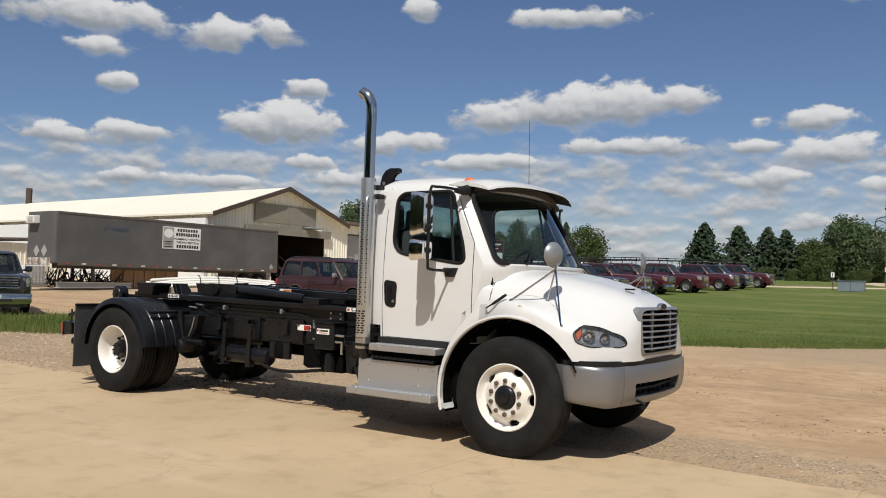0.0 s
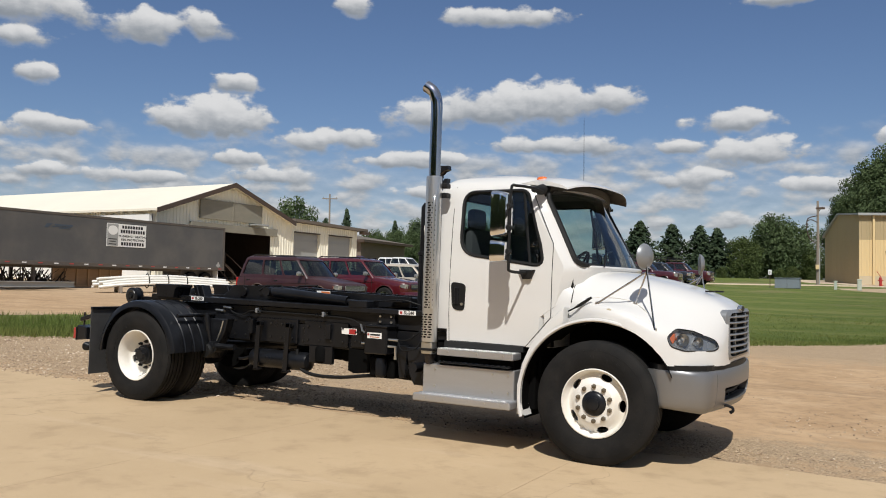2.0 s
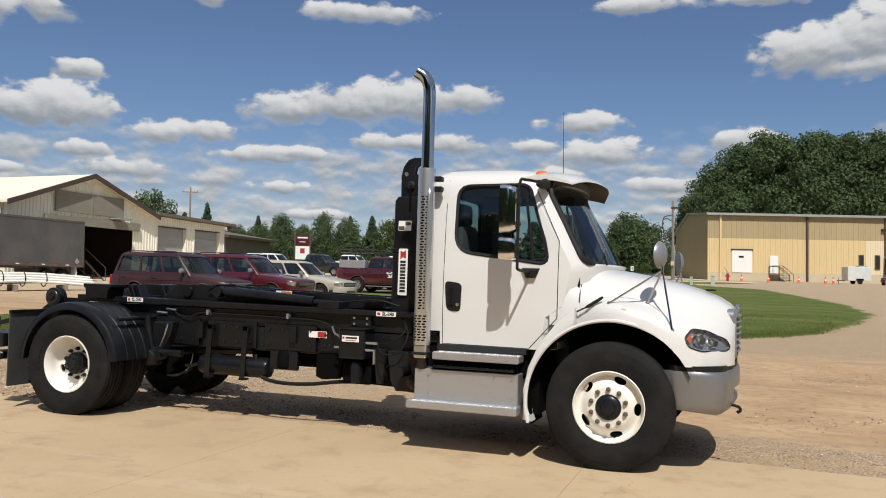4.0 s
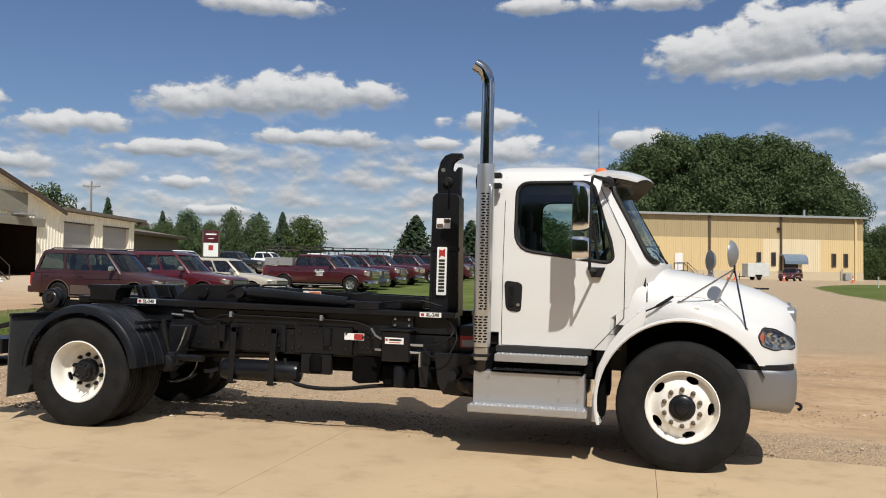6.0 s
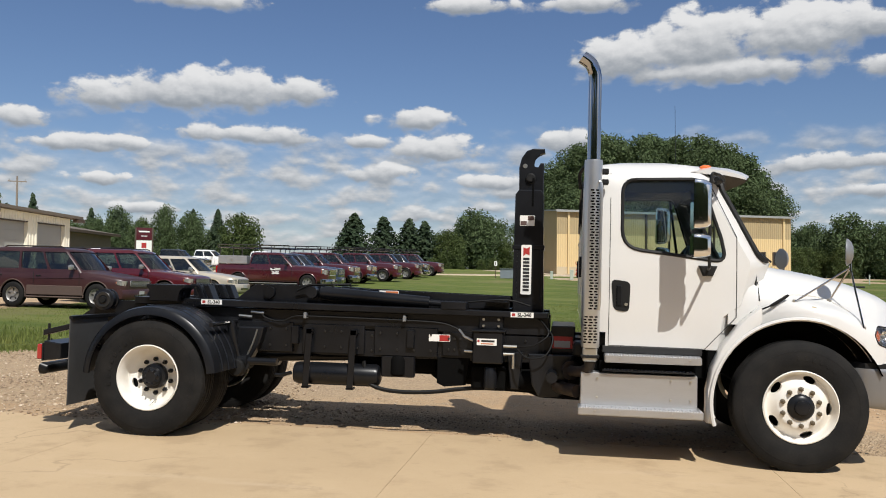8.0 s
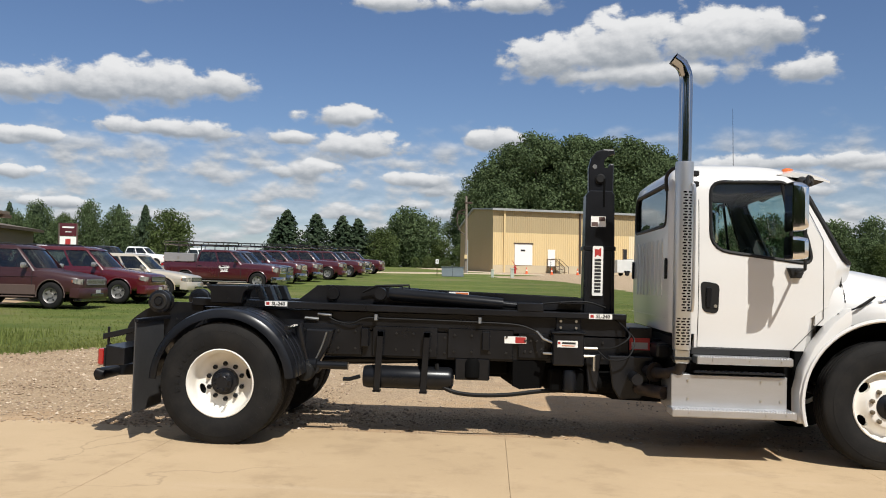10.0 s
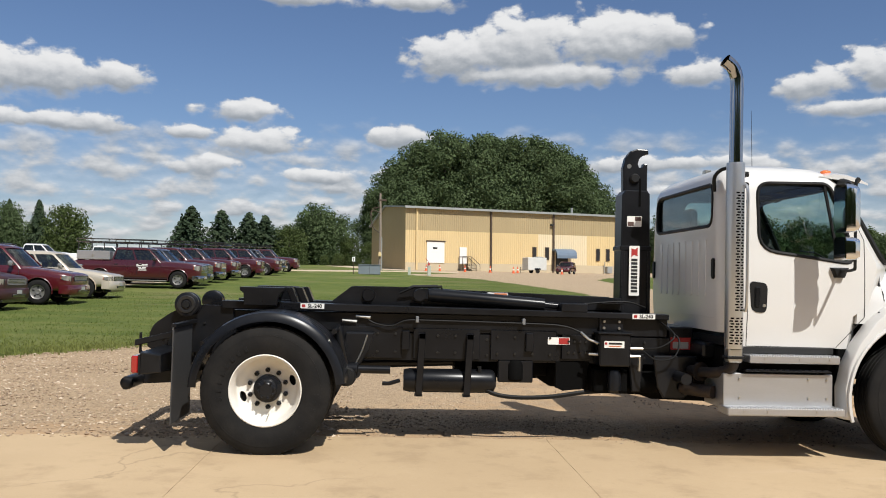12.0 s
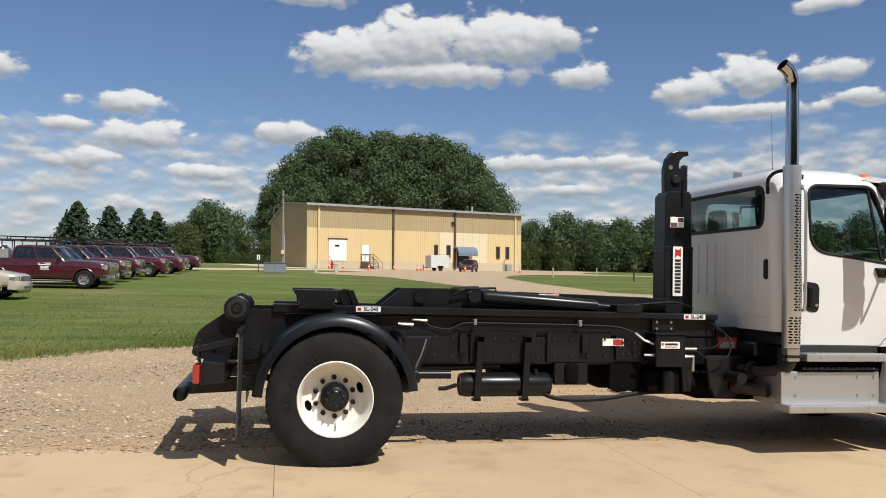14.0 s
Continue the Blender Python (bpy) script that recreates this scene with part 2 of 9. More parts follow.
M_GUARD = surface("brushed_guard_steel", (0.58, 0.58, 0.57), rough=0.33, metal=0.9, grain=50, vary=0.06, patch=4, patch_vary=0.06, stretch=(4, 4, 0.5))
M_STACK = surface("dark_chrome_stack", (0.45, 0.46, 0.49), rough=0.10, metal=1.0, vary=0.04, patch_vary=0.08, rough_vary=0.06)
M_BUMPER = surface("silver_bumper_paint", (0.27, 0.27, 0.275), rough=0.40, metal=0.7, grain=200, vary=0.05, patch=2, patch_vary=0.05)
M_GRILLE = surface("grey_grille_plastic", (0.25, 0.26, 0.27), rough=0.4, metal=0.4, vary=0.04)
# near-black for dark parts; the shade of recesses and underbody is in the colour
M_DARK = surface("dark_parts_and_void_shade", (0.003, 0.003, 0.003), rough=0.8, spec=0.08)
M_GLASS = glass("tinted_cab_glass", (0.63, 0.74, 0.72))
M_LENS = glass("clear_lens", (0.92, 0.92, 0.90))
M_AMBER = lamp_glass("amber_lens", (0.75, 0.16, 0.03))
M_RED = lamp_glass("red_lens", (0.33, 0.012, 0.012))
M_AMBER_DIM = lamp_glass("dull_amber_lens", (0.40, 0.10, 0.03))
M_STICK_W = surface("white_sticker", (0.80, 0.79, 0.75), rough=0.5, vary=0.02, patch_vary=0.03)
M_STICK_R = surface("red_sticker", (0.38, 0.025, 0.022), rough=0.5, vary=0.03)
M_STICK_O = surface("orange_sticker", (0.55, 0.16, 0.05), rough=0.5, vary=0.03)
M_INK = surface("black_ink", (0.012, 0.012, 0.012), rough=0.6)
M_RUST = surface("rusty_pipe", (0.022, 0.018, 0.016), rough=0.6, metal=0.3, grain=30, vary=0.25, patch=8, patch_vary=0.35, other=(0.042, 0.028, 0.020))
M_STEEL = surface("zinc_fittings", (0.55, 0.54, 0.50), rough=0.3, metal=0.9, vary=0.05)
M_SEAT = surface("grey_seat_cloth", (0.045, 0.045, 0.05), rough=0.9, grain=150, vary=0.2)

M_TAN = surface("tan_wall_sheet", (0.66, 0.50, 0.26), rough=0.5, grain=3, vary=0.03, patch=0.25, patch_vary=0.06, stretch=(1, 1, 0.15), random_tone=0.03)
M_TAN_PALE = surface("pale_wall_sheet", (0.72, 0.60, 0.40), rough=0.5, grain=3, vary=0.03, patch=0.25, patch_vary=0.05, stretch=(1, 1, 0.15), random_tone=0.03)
# weathered tone of the upper wall; on the gables it stands for shade
M_TAN_TOP_SHADE = surface("weathered_and_shaded_wall_sheet", (0.40, 0.31, 0.17), rough=0.6, grain=3, vary=0.06, patch=0.3, patch_vary=0.12, stretch=(1, 1, 0.1), random_tone=0.03)
M_FOUND = surface("painted_foundation", (0.52, 0.43, 0.29), rough=0.8, vary=0.06, patch=0.6, patch_vary=0.12)
M_CREAM = surface("cream_wall_sheet", (0.86, 0.81, 0.66), rough=0.5, grain=3, vary=0.04, patch=0.3, patch_vary=0.06, stretch=(1, 1, 0.15), random_tone=0.03)
M_CREAM_ROOF = surface("cream_roof_sheet", (0.82, 0.76, 0.62), rough=0.5, grain=2, vary=0.03, patch=0.2, patch_vary=0.06)
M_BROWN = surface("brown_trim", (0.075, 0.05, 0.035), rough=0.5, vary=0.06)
M_GREY_PLY = surface("weathered_plywood", (0.24, 0.22, 0.17), rough=0.85, grain=6, vary=0.1, patch=0.8, patch_vary=0.2, stretch=(0.3, 1, 3))
M_ODOOR = surface("grey_overhead_door", (0.34, 0.34, 0.32), rough=0.5, vary=0.04, patch=0.5, patch_vary=0.08)
M_WHITE_WALL = surface("white_painted_wall", (0.78, 0.77, 0.73), rough=0.6, vary=0.03, patch=0.5, patch_vary=0.05)
M_ROOF_GREY = surface("grey_roof_sheet", (0.34, 0.35, 0.34), rough=0.5, metal=0.3, vary=0.05)
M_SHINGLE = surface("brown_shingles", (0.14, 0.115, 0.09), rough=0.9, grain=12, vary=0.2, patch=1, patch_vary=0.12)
M_BRICK = surface("brown_siding", (0.17, 0.13, 0.10), rough=0.85, grain=8, vary=0.12)
M_TRAILER = surface("faded_grey_trailer", (0.088, 0.086, 0.084), rough=0.6, grain=4, vary=0.08, patch=0.6, patch_vary=0.16, other=(0.108, 0.102, 0.094))
M_TRAILER_RAIL = surface("trailer_rail", (0.10, 0.085, 0.07), rough=0.6, grain=10, vary=0.2, patch=2, patch_vary=0.25)
M_WOOD = surface("raw_lumber", (0.42, 0.27, 0.15), rough=0.8, grain=10, vary=0.15, patch=1.5, patch_vary=0.15, stretch=(0.4, 0.4, 3), random_tone=0.15)
M_WOOD_GREY = surface("weathered_pole_wood", (0.24, 0.20, 0.16), rough=0.9, grain=20, vary=0.2, patch=2, patch_vary=0.15, stretch=(3, 3, 0.3))
M_PVC = surface("white_plastic_pipe", (0.78, 0.76, 0.70), rough=0.4, vary=0.03, random_tone=0.06)
M_BARK = surface("tree_bark", (0.10, 0.085, 0.065), rough=0.95, grain=12, vary=0.3, patch=2, patch_vary=0.2, stretch=(3, 3, 0.5))


def leaf_material(name, a, b, glow=0.25):
    mat = surface(name, a, rough=0.7, grain=3.0, vary=0.2, patch=0.25, patch_vary=0.25, other=b, spec=0.12)
    nodes, links = mat.node_tree.nodes, mat.node_tree.links
    bsdf = nodes["Principled BSDF"]
    geo = nodes.new("ShaderNodeNewGeometry")
    tone = bsdf.inputs["Base Color"].links[0].from_socket
    vary = nodes.new("ShaderNodeHueSaturation")
    mul = link_value(nodes, links, "ADD", 0.75, link_value(nodes, links, "MULTIPLY", geo.outputs["Random Per Island"], 0.5))
    links.new(mul, vary.inputs["Value"])
    links.new(tone, vary.inputs["Color"])
    links.new(vary.outputs[0], bsdf.inputs["Base Color"])
    trans = nodes.new("ShaderNodeBsdfTranslucent")
    links.new(vary.outputs[0], trans.inputs[0])
    mix = nodes.new("ShaderNodeMixShader")
    mix.inputs[0].default_value = glow
    links.new(bsdf.outputs[0], mix.inputs[1])
    links.new(trans.outputs[0], mix.inputs[2])
    links.new(mix.outputs[0], nodes["Material Output"].inputs["Surface"])
    return mat


M_LEAF = leaf_material("cottonwood_leaves", (0.104, 0.143, 0.064), (0.074, 0.106, 0.046), 0.2)
M_LEAF_LIGHT = leaf_material("shrub_leaves", (0.095, 0.125, 0.042), (0.066, 0.092, 0.034))
M_NEEDLE = leaf_material("spruce_needles", (0.046, 0.070, 0.038), (0.060, 0.082, 0.042), 0.12)
M_BLADE = leaf_material("grass_blades", (0.135, 0.178, 0.045), (0.19, 0.205, 0.06), 0.35)


def ground_material():
    """Grass, gravel and trodden dirt by the sheet's own turf and gravel values, their borders broken by noise."""
    mat = bpy.data.materials.new("yard_ground")
    mat.use_nodes = True
    nodes, links = mat.node_tree.nodes, mat.node_tree.links
    m = lambda op, a, b=None, c=None: link_value(nodes, links, op, a, b, c)
    bsdf = nodes["Principled BSDF"]
    tex = nodes.new("ShaderNodeTexCoord")

    def noise_fac(scale, detail=5.0, stretch=None, rough=0.6):
        n = nodes.new("ShaderNodeTexNoise")
        n.inputs["Scale"].default_value, n.inputs["Detail"].default_value = scale, detail
        n.inputs["Roughness"].default_value = rough
        src = tex.outputs["Object"]
        if stretch:
            mp = nodes.new("ShaderNodeMapping")
            mp.inputs["Scale"].default_value = stretch
            mp.inputs["Rotation"].default_value = (0, 0, radians(-33))
            links.new(src, mp.inputs[0])
            src = mp.outputs[0]
        links.new(src, n.inputs["Vector"])
        return n.outputs["Fac"]

    def ramp(v, a, b, lo=0.0, hi=1.0):
        r = nodes.new("ShaderNodeMapRange")
        r.interpolation_type = "SMOOTHSTEP"
        links.new(v, r.inputs[0])
        for i, k in enumerate((a, b, lo, hi)):
            r.inputs[i + 1].default_value = k
        return r.outputs[0]

    def mixed(fac, a, b):
        x = nodes.new("ShaderNodeMix")
        x.data_type = "RGBA"
        links.new(fac, x.inputs[0])
        for slot, v in (("A", a), ("B", b)):
            if isinstance(v, tuple):
                x.inputs[slot].default_value = rgba(v)
            else:
                links.new(v, x.inputs[slot])
        return x.outputs["Result"]

    def value(name):
        a = nodes.new("ShaderNodeAttribute")
        a.attribute_name = name
        return a.outputs["Fac"]
    fine, mid, broad, wide = noise_fac(45, 3), noise_fac(6, 6), noise_fac(0.9, 6), noise_fac(0.12, 5)
    stones = nodes.new("ShaderNodeTexVoronoi")
    stones.inputs["Scale"].default_value = 42
    links.new(tex.outputs["Object"], stones.inputs["Vector"])
    streak = noise_fac(0.45, 4, (0.16, 1.0, 1))
    blade = noise_fac(22, 4, (1, 1, 1), 0.7)
    turf = mixed(ramp(broad, 0.35, 0.7), (0.092, 0.128, 0.026), (0.138, 0.164, 0.038))
    turf = mixed(m("MULTIPLY", ramp(streak, 0.48, 0.64), 0.55), turf, (0.205, 0.212, 0.066))
    turf = mixed(m("MULTIPLY", ramp(wide, 0.54, 0.66), 0.7), turf, (0.20, 0.18, 0.08))
    turf = mixed(m("MULTIPLY", ramp(blade, 0.45, 0.7), 0.14), turf, (0.045, 0.065, 0.02))
    dirt = mixed(ramp(broad, 0.35, 0.65), (0.49, 0.335, 0.196), (0.405, 0.268, 0.150))
    dirt = mixed(m("MULTIPLY", ramp(mid, 0.45, 0.7), 0.5), dirt, (0.26, 0.175, 0.105))
    rut = noise_fac(0.9, 6, (0.22, 1.1, 1))
    dirt = mixed(m("MULTIPLY", ramp(rut, 0.52, 0.68), 0.5), dirt, (0.26, 0.17, 0.098))
    dirt = mixed(m("MULTIPLY", ramp(noise_fac(1.3, 6, (0.45, 1.0, 1)), 0.55, 0.7), 0.45), dirt, (0.55, 0.40, 0.25))
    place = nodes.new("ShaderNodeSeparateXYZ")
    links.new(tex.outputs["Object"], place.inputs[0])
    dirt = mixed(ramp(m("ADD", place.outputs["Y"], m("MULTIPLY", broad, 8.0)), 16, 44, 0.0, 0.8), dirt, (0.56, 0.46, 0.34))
    gravel = mixed(stones.outputs["Color"], (0.57, 0.43, 0.28), (0.32, 0.23, 0.145))
    gravel_on = m("MULTIPLY", ramp(m("ADD", value("gravel"), m("MULTIPLY", m("SUBTRACT", mid, 0.5), 1.6)), -0.3, 0.5), 0.85)
    bare = mixed(gravel_on, dirt, gravel)
    edge = m("ADD", value("turf"), m("ADD", m("MULTIPLY", m("SUBTRACT", broad, 0.5), 1.4), m("MULTIPLY", m("SUBTRACT", mid, 0.5), 1.2)))
    on = ramp(edge, -0.12, 0.22)
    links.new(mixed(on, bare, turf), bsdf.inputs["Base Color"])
    bsdf.inputs["Roughness"].default_value = 0.92
    bsdf.inputs["Specular IOR Level"].default_value = 0.2
    relief = m("ADD", m("MULTIPLY", fine, 0.008), m("ADD", m("MULTIPLY", mid, 0.03), m("MULTIPLY", m("MULTIPLY", stones.outputs["Distance"], gravel_on), -0.03)))
    relief = m("ADD", relief, m("MULTIPLY", m("MULTIPLY", blade, on), 0.05))
    b = nodes.new("ShaderNodeBump")
    b.inputs["Distance"].default_value = 1.0
    b.inputs["Strength"].default_value = 0.9
    links.new(relief, b.inputs["Height"])
    links.new(b.outputs[0], bsdf.inputs["Normal"])
    return mat


M_GROUND = ground_material()


def slab_material():
    """Old concrete under dust: pale and dark blotches, tyre-worn streaks, hair cracks."""
    mat = bpy.data.materials.new("dusty_concrete")
    mat.use_nodes = True
    nodes, links = mat.node_tree.nodes, mat.node_tree.links
    m = lambda op, a, b=None, c=None: link_value(nodes, links, op, a, b, c)
    bsdf = nodes["Principled BSDF"]
    tex = nodes.new("ShaderNodeTexCoord")

    def fac(scale, detail=5.0, stretch=(1, 1, 1), rough=0.6, turn=0.0):
        mp = nodes.new("ShaderNodeMapping")
        mp.inputs["Scale"].default_value = stretch
        mp.inputs["Rotation"].default_value = (0, 0, radians(turn))
        links.new(tex.outputs["Object"], mp.inputs[0])
        n = nodes.new("ShaderNodeTexNoise")
        n.inputs["Scale"].default_value, n.inputs["Detail"].default_value, n.inputs["Roughness"].default_value = scale, detail, rough
        links.new(mp.outputs[0], n.inputs["Vector"])
        return n.outputs["Fac"]

    def ramp(v, a, b, top):
        r = nodes.new("ShaderNodeMapRange")
        r.interpolation_type = "SMOOTHSTEP"
        links.new(v, r.inputs[0])
        for i, k in enumerate((a, b, 0.0, top)):
            r.inputs[i + 1].default_value = k
        return r.outputs[0]

    def mixed(f, a, b):
        x = nodes.new("ShaderNodeMix")
        x.data_type = "RGBA"
        links.new(f, x.inputs[0])
        for slot, v in (("A", a), ("B", b)):
            if isinstance(v, tuple):
                x.inputs[slot].default_value = rgba(v)
            else:
                links.new(v, x.inputs[slot])
        return x.outputs["Result"]
    broad, mid, fine, speck = fac(0.35), fac(2.2, 7, rough=0.65), fac(30, 4), fac(160, 2)
    streak = fac(0.8, 5, (0.25, 1.6, 1), turn=14)
    tone = mixed(ramp(broad, 0.35, 0.65, 1.0), (0.475, 0.345, 0.205), (0.535, 0.393, 0.238))
    tone = mixed(ramp(mid, 0.48, 0.70, 0.55), tone, (0.36, 0.255, 0.15))
    tone = mixed(ramp(streak, 0.55, 0.72, 0.5), tone, (0.60, 0.46, 0.31))
    tone = mixed(ramp(fac(5.5, 6, rough=0.7), 0.60, 0.74, 0.34), tone, (0.29, 0.205, 0.125))
    tone = mixed(ramp(speck, 0.60, 0.75, 0.45), tone, (0.27, 0.20, 0.13))
    tone = mixed(ramp(fine, 0.58, 0.75, 0.25), tone, (0.58, 0.46, 0.33))
    bend = nodes.new("ShaderNodeTexNoise")
    bend.inputs["Scale"].default_value, bend.inputs["Detail"].default_value = 0.9, 5.0
    links.new(tex.outputs["Object"], bend.inputs["Vector"])
    shift = nodes.new("ShaderNodeVectorMath")
    shift.operation = "MULTIPLY_ADD"
    links.new(bend.outputs["Color"], shift.inputs[0])
    shift.inputs[1].default_value = (1.6, 1.6, 0)
    links.new(tex.outputs["Object"], shift.inputs[2])
    cell = nodes.new("ShaderNodeTexVoronoi")
    cell.feature = "DISTANCE_TO_EDGE"
    cell.inputs["Scale"].default_value = 0.22
    links.new(shift.outputs[0], cell.inputs["Vector"])
    crack = nodes.new("ShaderNodeMapRange")
    links.new(cell.outputs["Distance"], crack.inputs[0])
    for i, v in enumerate((0.0, 0.0022, 0.34, 0.0)):
        crack.inputs[i + 1].default_value = v
    gone = ramp(broad, 0.45, 0.55, 1.0)
    tone = mixed(m("MULTIPLY", crack.outputs[0], gone), tone, (0.16, 0.115, 0.07))
    links.new(tone, bsdf.inputs["Base Color"])
    bsdf.inputs["Roughness"].default_value = 0.88
    bsdf.inputs["Specular IOR Level"].default_value = 0.3
    b = nodes.new("ShaderNodeBump")
    b.inputs["Strength"].default_value, b.inputs["Distance"].default_value = 0.8, 1.0
    links.new(m("ADD", m("MULTIPLY", fine, 0.003), m("ADD", m("MULTIPLY", mid, 0.006), m("MULTIPLY", speck, 0.0012))), b.inputs["Height"])
    links.new(b.outputs[0], bsdf.inputs["Normal"])
    return mat


M_SLAB = slab_material()

# ---- shapes ----
def thing(name, m, label, category, group="", kind=""):
    ob = new(name)
    ob.empty_display_size = 0.2
    ob.matrix_basis = m
    return tagged(ob, label, category, group, kind)


def part(name, bm, material, parent=None, label="", smooth=False, kind="", category=""):
    """Links a bmesh as one mesh object under a thing or a part."""
    data = bpy.data.meshes.new(name)
    bmesh.ops.recalc_face_normals(bm, faces=bm.faces)
    bm.to_mesh(data)
    bm.free()
    for mt in material if isinstance(material, (list, tuple)) else [material]:
        data.materials.append(mt)
    if smooth:
        data.polygons.foreach_set("use_smooth", [True] * len(data.polygons))
        if smooth != "all":
            data.set_sharp_from_angle(angle=radians(38))
    ob = new(name, data)
    ob.parent = parent
    return tagged(ob, label, category, "", kind)


def again(ob, m, parent=None):
    """The same mesh once more, as an object of its own at m under the same parent."""
    o = ob.copy()
    scene.collection.objects.link(o)
    o.parent = parent or ob.parent
    o.matrix_basis = m
    return o


def box(x0, x1, y0, y1, z0, z1, bevel=0.0, bm=None, seg=1, m=None):
    bm = bm or bmesh.new()
    vs = [bm.verts.new(Vector((x, y, z))) for x in (x0, x1) for y in (y0, y1) for z in (z0, z1)]
    fs = [bm.faces.new([vs[i] for i in f]) for f in ((0, 1, 3, 2), (4, 6, 7, 5), (0, 4, 5, 1), (2, 3, 7, 6), (0, 2, 6, 4), (1, 5, 7, 3))]
    if bevel:
        es = list({e for f in fs for e in f.edges})
        done = bmesh.ops.bevel(bm, geom=es, offset=bevel, segments=seg, affect="EDGES", profile=0.5)
        vs = list({v for f in done["faces"] for v in f.verts} | {v for v in vs if v.is_valid})
    if m:
        bmesh.ops.transform(bm, matrix=m, verts=vs)
    return bm


def prism(profile, y0, y1, bm=None, bevel=0.0, axis="y", seg=1):
    """A flat outline of (x, z) points, given depth along y (or, for axis 'x', of (y, z) points along x; for 'z', of (x, y) along z)."""
    bm = bm or bmesh.new()

    def at(a, b, c):
        return (a, c, b) if axis == "y" else (c, a, b) if axis == "x" else (a, b, c)
    n = len(profile)
    lo = [bm.verts.new(at(a, b, y0)) for a, b in profile]
    hi = [bm.verts.new(at(a, b, y1)) for a, b in profile]
    fs = [bm.faces.new(lo), bm.faces.new(hi[::-1])]
    for i in range(n):
        fs.append(bm.faces.new((lo[i], hi[i], hi[(i + 1) % n], lo[(i + 1) % n])))
    if bevel:
        es = list({e for f in fs[:2] for e in f.edges})
        bmesh.ops.bevel(bm, geom=es, offset=bevel, segments=seg, affect="EDGES", profile=0.5)
    return bm


def lathe(profile, seg=32, bm=None, m=None, closed=False, arc=2 * math.pi, start=0.0):
    """Turns (radius, along) points about the y axis."""
    bm = bm or bmesh.new()
    full = arc > 6.28
    count = seg if full else seg + 1
    rings = []
    for k in range(count):
        a = start + arc * k / seg
        rings.append([bm.verts.new((r * math.cos(a), h, r * math.sin(a))) for r, h in profile])
    n = len(profile)
    for k in range(seg):
        p, q = rings[k], rings[(k + 1) % count]
        for i in range(n if closed else n - 1):
            j = (i + 1) % n
            bm.faces.new((p[i], p[j], q[j], q[i]))
    if full and not closed:
        for i in (0, n - 1):
            if profile[i][0] > 1e-4:
                bm.faces.new([r[i] for r in rings])
    if m:
        bmesh.ops.transform(bm, matrix=m, verts=[v for r in rings for v in r])
    return bm


def rod(points, r, seg=8, bm=None, caps=True):
    """A round bar or hose along points; r: one radius or one for each point."""
    bm = bm or bmesh.new()
    pts = [Vector(p) for p in points]
    rs = r if isinstance(r, (list, tuple)) else [r] * len(pts)
    rings, side = [], None
    for i, p in enumerate(pts):
        d = (pts[min(i + 1, len(pts) - 1)] - pts[max(i - 1, 0)]).normalized()
        if side is None:
            side = d.orthogonal().normalized()
        side = (side - d * side.dot(d)).normalized()
        up = d.cross(side)
        rings.append([bm.verts.new(p + rs[i] * (side * math.cos(2 * math.pi * k / seg) + up * math.sin(2 * math.pi * k / seg))) for k in range(seg)])
    for a, b in zip(rings, rings[1:]):
        for k in range(seg):
            bm.faces.new((a[k], a[(k + 1) % seg], b[(k + 1) % seg], b[k]))
    if caps:
        bm.faces.new(rings[0][::-1])
        bm.faces.new(rings[-1])
    return bm


def curve_points(ctrl, n=8):
    """A smooth line through the control points."""
    c = [Vector(p) for p in ctrl]
    c = [c[0] * 2 - c[1]] + c + [c[-1] * 2 - c[-2]]
    out = []
    for i in range(1, len(c) - 2):
        for k in range(n):
            t = k / n
            p0, p1, p2, p3 = c[i - 1:i + 3]
            out.append(0.5 * (2 * p1 + (p2 - p0) * t + (2 * p0 - 5 * p1 + 4 * p2 - p3) * t * t + (3 * p1 - p0 - 3 * p2 + p3) * t ** 3))
    return out + [c[-2]]


def loft(sections, bm=None, caps=True, ring=True):
    """Joins rings of points of the same count."""
    bm = bm or bmesh.new()
    rings = [[bm.verts.new(Vector(p)) for p in s] for s in sections]
    n = len(rings[0])
    for a, b in zip(rings, rings[1:]):
        for k in range(n if ring else n - 1):
            bm.faces.new((a[k], a[(k + 1) % n], b[(k + 1) % n], b[k]))
    if caps and ring:
        bm.faces.new(rings[0][::-1])
        bm.faces.new(rings[-1])
    return bm


def round_outline(corners, radius, n=4):
    """A 2D outline with its corners rounded; radius: one, or one for each corner."""
    out, k = [], len(corners)
    for i in range(k):
        r = radius[i] if isinstance(radius, (list, tuple)) else radius
        p, a, b = Vector(corners[i]), Vector(corners[i - 1]), Vector(corners[(i + 1) % k])
        if r <= 0:
            out.append(tuple(p))
            continue
        da, db = a - p, b - p
        r1, r2 = min(r, da.length * 0.48), min(r, db.length * 0.48)
        s, e = p + da.normalized() * r1, p + db.normalized() * r2
        for j in range(n + 1):
            t = j / n
            out.append(tuple(s * (1 - t) ** 2 + p * 2 * t * (1 - t) + e * t * t))
    return out


